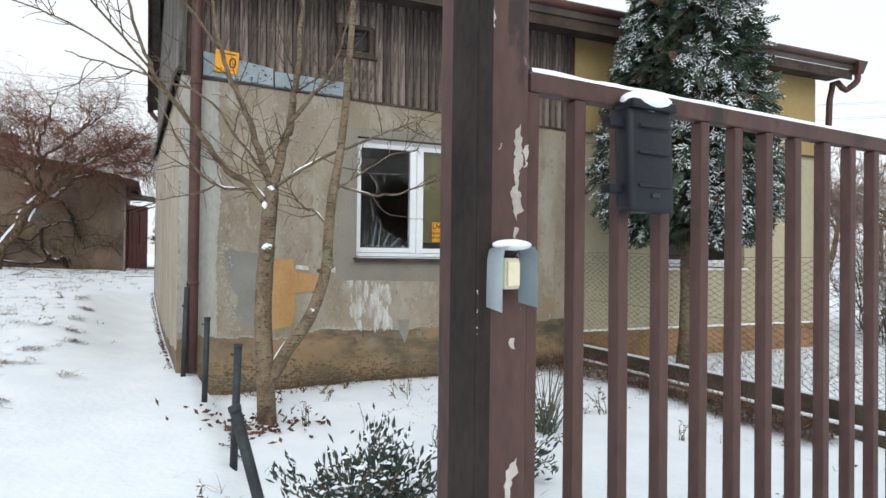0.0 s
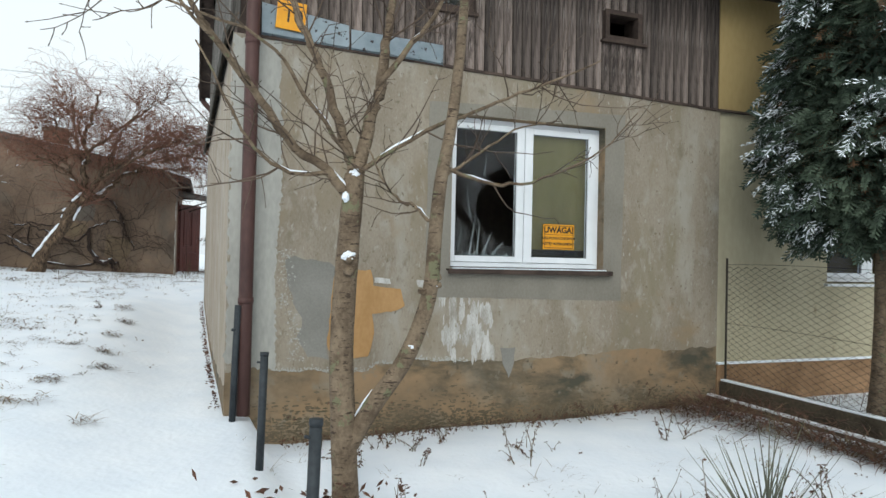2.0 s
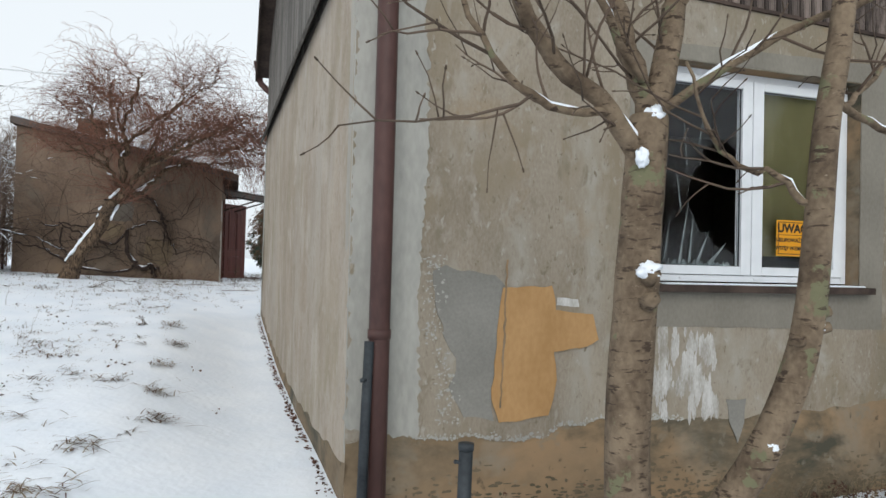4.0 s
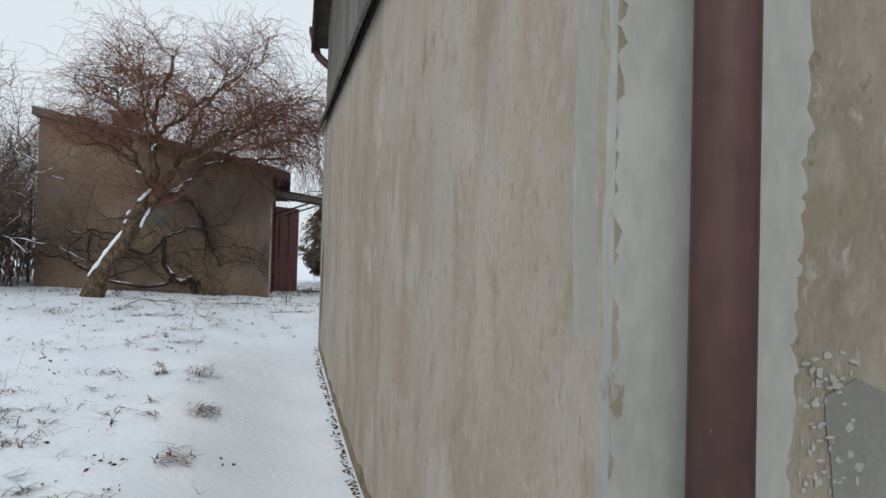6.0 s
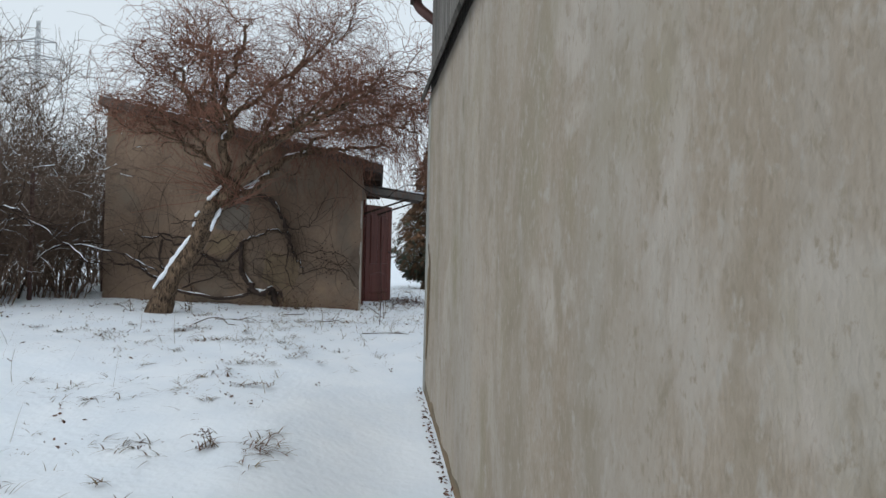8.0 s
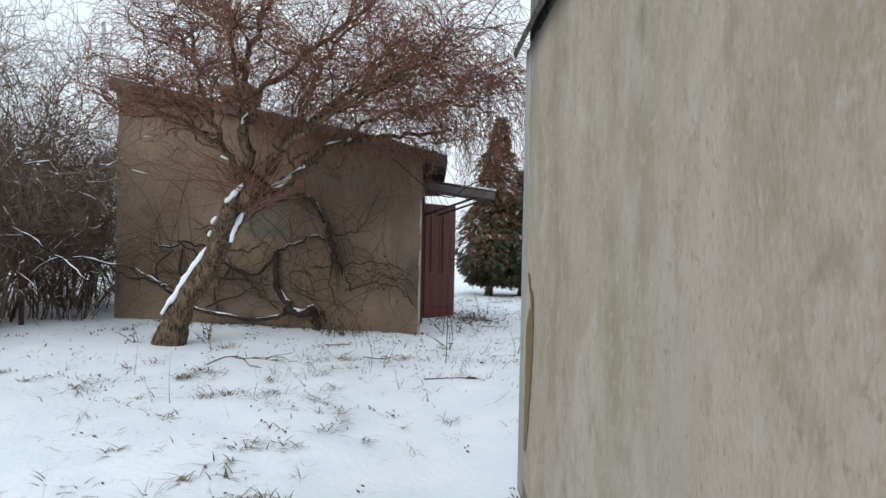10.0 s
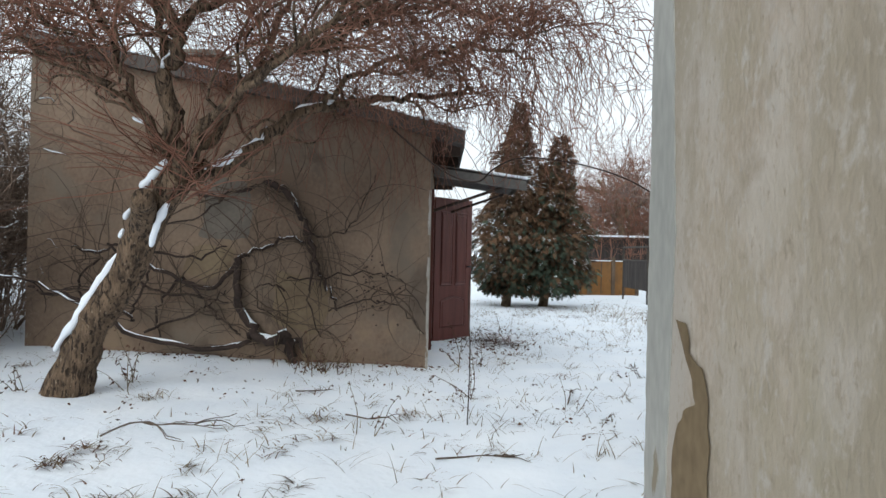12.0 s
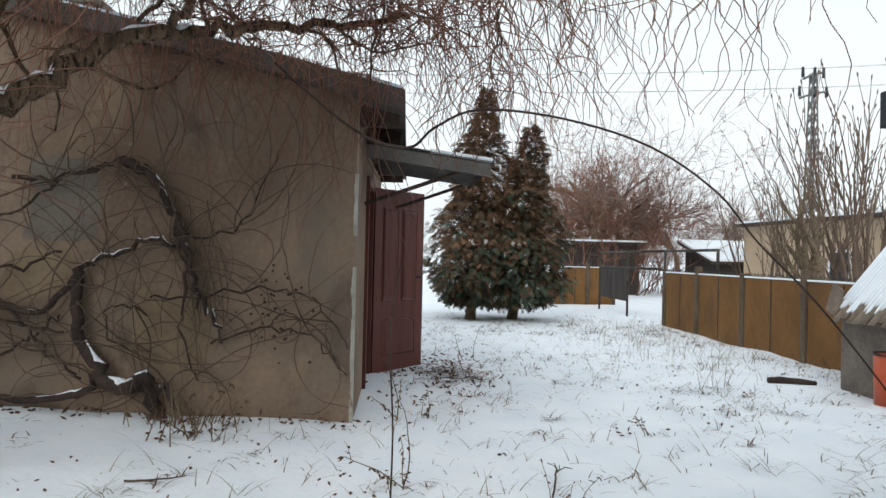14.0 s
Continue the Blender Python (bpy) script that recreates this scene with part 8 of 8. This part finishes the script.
for x, y, k, s, in ((7.6, 43, 0, 0.95), (9.2, 44, 1, 0.9), (10.6, 45, 2, 0.85), (6.4, 45, 2, 0.8), (14.5, 47, 1, 0.62), (18, 58, 0, 1.0), (24, 60, 2, 0.9), (31, 62, 1, 1.0), (37, 27, 2, 1.0), (40, 24, 0, 1.1), (43, 30, 1, 1.2), (34, 22, 1, 0.8), (38, 18, 2, 1.0), (30, 17, 0, 0.75), (-6, -16, 0, 1.0), (-1, -19, 1, 1.1), (4, -17, 2, 1.0), (9, -20, 0, 1.2), (14, -16, 1, 1.1), (-12, -14, 2, 1.1), (20, -18, 2, 1.2)):
    far_tree(x, y, k, s)

# reddish weeping tree beyond the far fence
wk = bush_parts(91, 6.4, 4.0, 60, 34, TWIG, snow=False)
for x, y, s in ((7.7, 41.0, 1.12), (9.6, 42.5, 1.02), (6.2, 43.5, 0.85)):
    b = thing("reddish_tree", pose(x, y, gz(x, y), 0, 0, x * 40) @ Matrix.Diagonal((s, s, s * 1.15, 1)), "round reddish bare tree beyond the fence", "tree", "reddish trees")
    part("trunk", far_kinds[0][0], BARK, b)
    part("twigs", wk[0], TWIG, b)

# ochre panel fence with concrete posts
def panel_fence(place, ys, label):
    fence_ = thing("panel_fence", place, label, "fence", "ochre fences")
    for i in range(len(ys) - 1):
        a, b = ys[i] + 0.06, ys[i + 1] - 0.06
        bm = bmesh.new()
        box(bm, -0.02, 0.02, a, b, -0.25, 1.06, bevel=0.004)
        part("panel", bm, OCHRE_FENCE, fence_)
        bm = bmesh.new()
        box(bm, -0.035, 0.035, a, b, 1.062, 1.085, bevel=0.006)
        part("snow_line", bm, SNOW_CAP, fence_, "line of snow on the fence")
        bm = bmesh.new()
        box(bm, -0.026, -0.021, (a + b) / 2 - 0.012, (a + b) / 2 + 0.012, -0.25, 1.05)
        part("seam_strip", bm, DARK_WOOD, fence_)
    for k, y in enumerate(ys):
        bm = bmesh.new()
        box(bm, -0.05, 0.05, y - 0.055, y + 0.055, -0.3, 1.12 + 0.08 * (k % 2), bevel=0.01)
        part("post", bm, FENCE_POST, fence_)
    wires = Tubes()
    for y in np.arange(ys[0], ys[-1] - 0.05, 0.09):
        wires.add([Vector((0, y, 1.07)), Vector((0, y + 0.045, 1.13)), Vector((0, y + 0.09, 1.07))], [0.006] * 3, 4, False)
    part("top_wire", wires, WIRE, fence_)


panel_fence((5.2, 22.0, 1.0), [0.0, 1.5, 3.05, 4.6, 6.05], "ochre painted panel fence with dark rusty posts")
panel_fence(pose(6.1, 34.2, 1.0, 0, 0, 90), [0.0, 0.75, 1.5, 2.3], "ochre panel fence at the far end of the garden")

wg = thing("wire_gate", (5.2, 28.1, 1.0), "tubular garden gate frame hung with wire", "gate")
for p, q in (((0, 0, 0), (0, 0, 1.5)), ((0.0, 4.4, 0), (0.0, 4.4, 1.5)), ((0, 0, 1.48), (0, 4.4, 1.48)), ((0, 0, 1.12), (0, 4.4, 1.12)), ((0, 2.2, 0), (0, 2.2, 1.5)), ((0, -2.2, 1.48), (0, 0, 1.48)), ((0, -2.2, 1.1), (0, -2.2, 1.5))):
    t = Tubes()
    t.add([Vector(p), Vector(q)], [0.025, 0.025], 8)
    part("tube", t, WIRE, wg)
bm = bmesh.new()
box(bm, -0.01, 0.01, 2.2, 4.38, 0.35, 1.1)
part("infill", bm, DARK_SHED, wg, "dark boarded infill")


def far_shed(name, x0, x1, y0, y1, z0, h_front, h_back, wall, roof_label, label):
    ob = thing(name, (x0, y0, z0), label, "shed")
    w, d = x1 - x0, y1 - y0
    bm = bmesh.new()
    vs = [bm.verts.new(p) for p in ((0, 0, 0), (w, 0, 0), (w, d, 0), (0, d, 0), (0, 0, h_front), (w, 0, h_front), (w, d, h_back), (0, d, h_back))]
    for f in ((0, 1, 5, 4), (1, 2, 6, 5), (2, 3, 7, 6), (3, 0, 4, 7), (4, 5, 6, 7)):
        bm.faces.new([vs[k] for k in f])
    part("wall", bm, wall, ob)
    for lift, mat_, nm, th in ((0.0, DARK_WOOD, "roof", 0.10), (0.102, SNOW_CAP, "roof_snow", 0.07)):
        bm = bmesh.new()
        o = 0.25 if nm == "roof" else 0.22
        vs = [bm.verts.new(p) for p in ((-o, -o, h_front + lift - 0.02), (w + o, -o, h_front + lift - 0.02), (w + o, d + o, h_back + lift), (-o, d + o, h_back + lift))]
        v2 = [bm.verts.new(v.co + Vector((0, 0, th))) for v in vs]
        bm.faces.new(vs), bm.faces.new(v2[::-1])
        for i in range(4):
            bm.faces.new([vs[i], vs[(i + 1) % 4], v2[(i + 1) % 4], v2[i]])
        part(nm, bm, mat_, ob, roof_label if nm == "roof_snow" else "")
    return ob


far_shed("dark_shed", 5.4, 8.9, 40, 42.5, 0.9, 2.0, 2.05, DARK_SHED, "thin snow on the roof", "low blackened plank shed beyond the garden")
far_shed("greenhouse", 10.9, 13.4, 38, 40.5, 0.9, 1.35, 2.1, DARK_SHED, "smooth white snow on the roof", "low hut with a snow-covered sloping roof")
nb = far_shed("neighbour_house", 11.4, 19.0, 29, 37, 0.9, 2.55, 2.6, FAR_WALL, "snow on the flat roof", "beige flat-roofed house behind the ochre fence")
for wx in (2.6,):
    bm = bmesh.new()
    box(bm, -0.03, 0.05, wx, wx + 0.9, 0.8, 1.8)
    w = part("window", bm, PVC, nb)
    bm = bmesh.new()
    box(bm, -0.035, -0.031, wx + 0.08, wx + 0.82, 0.88, 1.72)
    part("pane", bm, DARK_STEEL, w)

# shrubs in front of the beige house
def upright_shrub_mesh(seed, h):
    r = random.Random(seed)
    t = Tubes()
    for i in range(11):
        a = r.uniform(0, 6.283)
        line = wander(Vector((0.16 * math.cos(a), 0.16 * math.sin(a), -0.05)), Vector((math.cos(a) * 0.26, math.sin(a) * 0.26, 1)), h * r.uniform(0.75, 1.0), 12, 0.06, Vector((0, 0, 0.02)), r)
        t.add(line, fade(0.026, 0.008, len(line)), 6, False)
        for _ in range(9):
            j = r.randrange(3, len(line))
            d = side_way((line[j] - line[j - 1]).normalized(), r, 0.45)
            tw = wander(line[j], d, r.uniform(0.35, 1.1), 6, 0.07, Vector((0, 0, 0.10)), r)
            t.add(tw, fade(0.009, 0.005, len(tw)), 4, False)
            e = (tw[-1] - tw[-2]).normalized()
            t.add([tw[-1], tw[-1] + e * 0.05, tw[-1] + e * 0.09], [0.008, 0.016, 0.004], 4, False)
    me = soften(t.mesh("twigs"))
    me.materials.append(BUSH)
    return me


sk = [upright_shrub_mesh(95 + i, 4.2) for i in range(2)]
for i, (x, y, s, rot) in enumerate(((7.5, 27.2, 0.85, 10), (8.2, 26.6, 1.0, 80), (8.8, 27.4, 1.1, 140), (9.6, 28.6, 1.15, 200), (7.6, 28.9, 0.75, 250))):
    b = thing("upright_shrub", pose(x, y, gz(x, y), 0, 0, rot) @ Matrix.Scale(s, 4), "upright many-stemmed bare shrub by the house", "shrub", "upright shrubs")
    part("twigs", sk[i % 2], BUSH, b)
for x, y, lean in ((6.55, 25.7, 0.25), (7.1, 25.4, -0.2)):
    r = random.Random(int(x * 10))
    b = thing("pruned_tree", (x, y, gz(x, y)), "stout pruned tree with snow on its limbs", "tree", "pruned trees")
    t = Tubes()
    tr = wander(Vector((0, 0, -0.1)), Vector((lean, 0, 1)), 1.5, 8, 0.08, Vector((0, 0, 0)), r)
    t.add(tr, fade(0.16, 0.12, len(tr)), 10)
    part("trunk", t, BARK, b)
    for k in range(5):
        l = wander(tr[5 + k % 3], Vector((r.gauss(0, 0.8), r.gauss(0, 0.8), 1)), r.uniform(0.8, 1.6), 8, 0.15, Vector((0, 0, 0.05)), r)
        t = Tubes()
        t.add(l, fade(0.06, 0.012, len(l)), 7)
        for q in range(10):
            s = wander(l[r.randrange(3, 9)], Vector((r.gauss(0, 0.6), r.gauss(0, 0.6), 1)), r.uniform(0.4, 1.1), 5, 0.1, Vector((0, 0, 0.05)), r)
            t.add(s, fade(0.008, 0.003, len(s)), 4, False)
        part("limb", t, BARK, b)

# lattice power pylon with its lines
PX, PY, PB = 37.5, 75.0, 0.9
pylon = thing("power_pylon", (PX, PY, PB), "grey steel lattice power pole with insulators", "pylon")
H = 19.3
t = Tubes()
for sx in (-1, 1):
    for sy in (-1, 1):
        t.add([Vector((sx * 0.62, sy * 0.62, -0.5)), Vector((sx * 0.2, sy * 0.2, H))], [0.09, 0.07], 5)
    for k in range(16):
        z0, z1 = H * k / 16, H * (k + 1) / 16
        w0, w1 = lerp(0.62, 0.2, k / 16), lerp(0.62, 0.2, (k + 1) / 16)
        for sy in (-1, 1):
            t.add([Vector((sx * w0, sy * w0, z0)), Vector((-sx * w1, sy * w1, z1))], [0.045] * 2, 4)
            t.add([Vector((sy * w0, sx * w0, z0)), Vector((sy * w1, -sx * w1, z1))], [0.045] * 2, 4)
part("lattice", t, PYLON_GREY, pylon)
for z, w in ((H - 0.1, 1.0), (H - 1.9, 1.3)):
    t = Tubes()
    t.add([Vector((-w, 0, z - 0.5)), Vector((0, 0, z)), Vector((w, 0, z + 0.2))], [0.11] * 3, 5)
    part("cross_arm", t, PYLON_GREY, pylon)
    for sx in (-1, 0.15, 1):
        t = Tubes()
        t.add([Vector((sx * w, 0, z - 0.3)), Vector((sx * w, 0, z + 0.65))], [0.16, 0.12], 8)
        part("insulator", t, DARK_STEEL, pylon)
for k, (dz, sx) in enumerate(((H + 0.4, -1), (H + 0.5, 1), (H - 1.4, -1.2), (H - 1.3, 1.2))):
    for end in (Vector((60, -30, 2)), Vector((-95, 15, 2))):
        lines = Tubes()
        a = Vector((sx, 0, dz))
        pts = [a.lerp(a + end, q / 20) - Vector((0, 0, 14 * (q / 20) * (1 - q / 20) * 0.35)) for q in range(21)]
        lines.add(pts, [0.012] * 21, 4, False)
        part("cable", lines, DARK_STEEL, pylon, "thin sagging power cable")

# high-voltage tower far beyond the hedge
tower = thing("transmission_tower", (-69.4, 150.0, 0.9), "tall grey lattice transmission tower far beyond the hedge", "pylon")
TH = 47.3
t = Tubes()
half = lambda z: lerp(3.4, 0.45, min(1.0, z / 36.0)) if z < 36 else lerp(0.45, 0.2, (z - 36) / (TH - 36))
levels = [TH * k / 18 for k in range(19)]
for sx, sy in ((-1, -1), (-1, 1), (1, -1), (1, 1)):
    t.add([Vector((sx * half(z), sy * half(z), z)) for z in levels], [0.075] * 19, 4)
for z, z2 in zip(levels, levels[1:]):
    for sg in (-1, 1):
        for sy in (-1, 1):
            t.add([Vector((sg * half(z), sy * half(z), z)), Vector((-sg * half(z2), sy * half(z2), z2))], [0.035, 0.035], 4)
part("lattice", t, TOWER_HAZED, tower)
for z, w in ((43.0, 3.6), (39.5, 5.2), (36.0, 4.2)):
    t = Tubes()
    t.add([Vector((-w, 0, z)), Vector((0, 0, z + 0.9)), Vector((w, 0, z))], [0.10, 0.2, 0.10], 5)
    t.add([Vector((-w, 0, z)), Vector((w, 0, z))], [0.12, 0.12], 5)
    part("cross_arm", t, TOWER_HAZED, tower)
    for sg in (-1, 1):
        t = Tubes()
        t.add([Vector((sg * w, 0, z)), Vector((sg * w, 0, z - 1.7))], [0.16, 0.16], 6)
        part("insulator", t, TOWER_HAZED, tower)

# ---- the old well ----
well = thing("well_house", pose(4.42, 21.75, gz(4.4, 21.5) - 0.05, 0, 0, -90), "old concrete well with a snowy shingle roof", "well")
bm = bmesh.new()
box(bm, 0.0, 1.15, 0.05, 1.1, 0, 0.78, bevel=0.02)
part("curb", bm, POST_CONCRETE, well)
bm = bmesh.new()
vs = [bm.verts.new(p) for p in ((0.0, 0.1, 0.78), (0.04, 0.1, 0.78), (0.04, 1.05, 0.78), (0, 1.05, 0.78), (0.0, 0.58, 1.42), (0.04, 0.58, 1.42))]
for f in ((0, 1, 5, 4), (2, 3, 4, 5), (0, 3, 4), (1, 2, 5)):
    bm.faces.new([vs[k] for k in f])
part("gable", bm, SHINGLE, well)
sh = bmesh.new()
box(sh, -0.045, 0.045, -0.008, 0.008, -0.62, 0.40, bevel=0.003)
sh_mesh = to_mesh("shingle", sh, SHINGLE)
for side in (-1, 1):
    for i in range(13):
        ob = new("shingle", sh_mesh)
        ob.parent = well
        ob.matrix_local = Matrix.Translation((-0.02 + i * 0.098, 0.58 + side * 0.26, 1.18)) @ Matrix.Rotation(radians(40 * side), 4, "X") @ Matrix.Rotation(rng.uniform(-0.03, 0.03), 4, "Y") @ Matrix.Diagonal((1, 1, rng.uniform(0.82, 1.0), 1))
bm = bmesh.new()
for i in range(26):
    x0 = -0.05 + i * 0.05
    ln = rng.uniform(0.68, 0.88)
    q = [(x0, 0.02), (x0 + 0.047, 0.02), (x0 + 0.045, ln), (x0 + 0.02, ln + rng.uniform(0.02, 0.08)), (x0 + 0.004, ln - 0.03)]
    top = []
    for u, v in q:
        top.append(bm.verts.new((u, 0.56 - v * math.sin(radians(40)), 1.49 - v * math.cos(radians(40)) + 0.008 * rng.random())))
    low = [bm.verts.new(v.co + Vector((0, 0.02, -0.03))) for v in top]
    bm.faces.new(top), bm.faces.new(low[::-1])
    for k in range(5):
        bm.faces.new([low[k], low[(k + 1) % 5], top[(k + 1) % 5], top[k]])
tagged(part("roof_snow", bm, SNOW_CAP, well, "ragged blanket of snow on the roof"), kind="stuff")
bm = bmesh.new()
box(bm, 0.05, 1.2, 0.50, 0.66, 1.44, 1.50, bevel=0.02)
part("ridge_board", bm, SHINGLE, well)
bm = bmesh.new()
box(bm, 0.04, 1.21, 0.50, 0.66, 1.502, 1.535, bevel=0.015)
part("ridge_snow", bm, SNOW_CAP, well)
bm = bmesh.new()
box(bm, -0.16, 0.02, 0.0, 0.015, -0.12, 0.18, Matrix.Translation((-0.04, 0.04, 0.86)) @ Matrix.Rotation(radians(22), 4, "Y"), bevel=0.004)
part("loose_board", bm, SHINGLE, well, "loose board hanging at the eave")

bucket = thing("bucket", (4.44, 20.98, gz(4.44, 21.0) - 0.02), "orange-red enamel container standing by the well", "container")
bm = bmesh.new()
bmesh.ops.create_cone(bm, cap_ends=True, segments=28, radius1=0.15, radius2=0.16, depth=0.46, matrix=Matrix.Translation((0, 0, 0.23)))
bmesh.ops.bevel(bm, geom=[e for e in bm.edges if abs(e.verts[0].co.z - e.verts[1].co.z) < 1e-4], offset=0.012, segments=2, affect="EDGES")
part("body", bm, ORANGE_RED, bucket, shade=True)
t = Tubes()
t.add([Vector((0.16 * math.cos(a), 0.16 * math.sin(a), 0.462)) for a in np.linspace(0, 6.283, 29)], [0.008] * 29, 6, False)
part("rim", t, DARK_STEEL, bucket)

lamp = thing("yard_lamp", (5.52, 21.6, gz(5.5, 21.6)), "dark yard lamp head on a thin pole by the well", "lamp")
t = Tubes()
t.add([Vector((0, 0.8, 0)), Vector((0, 0.8, 2.75))], [0.022, 0.022], 8)
part("pole", t, DARK_STEEL, lamp)
bm = bmesh.new()
box(bm, -0.12, 0.12, 0.68, 0.92, 2.75, 3.16, bevel=0.02)
part("head", bm, BLACK_PLASTIC, lamp)
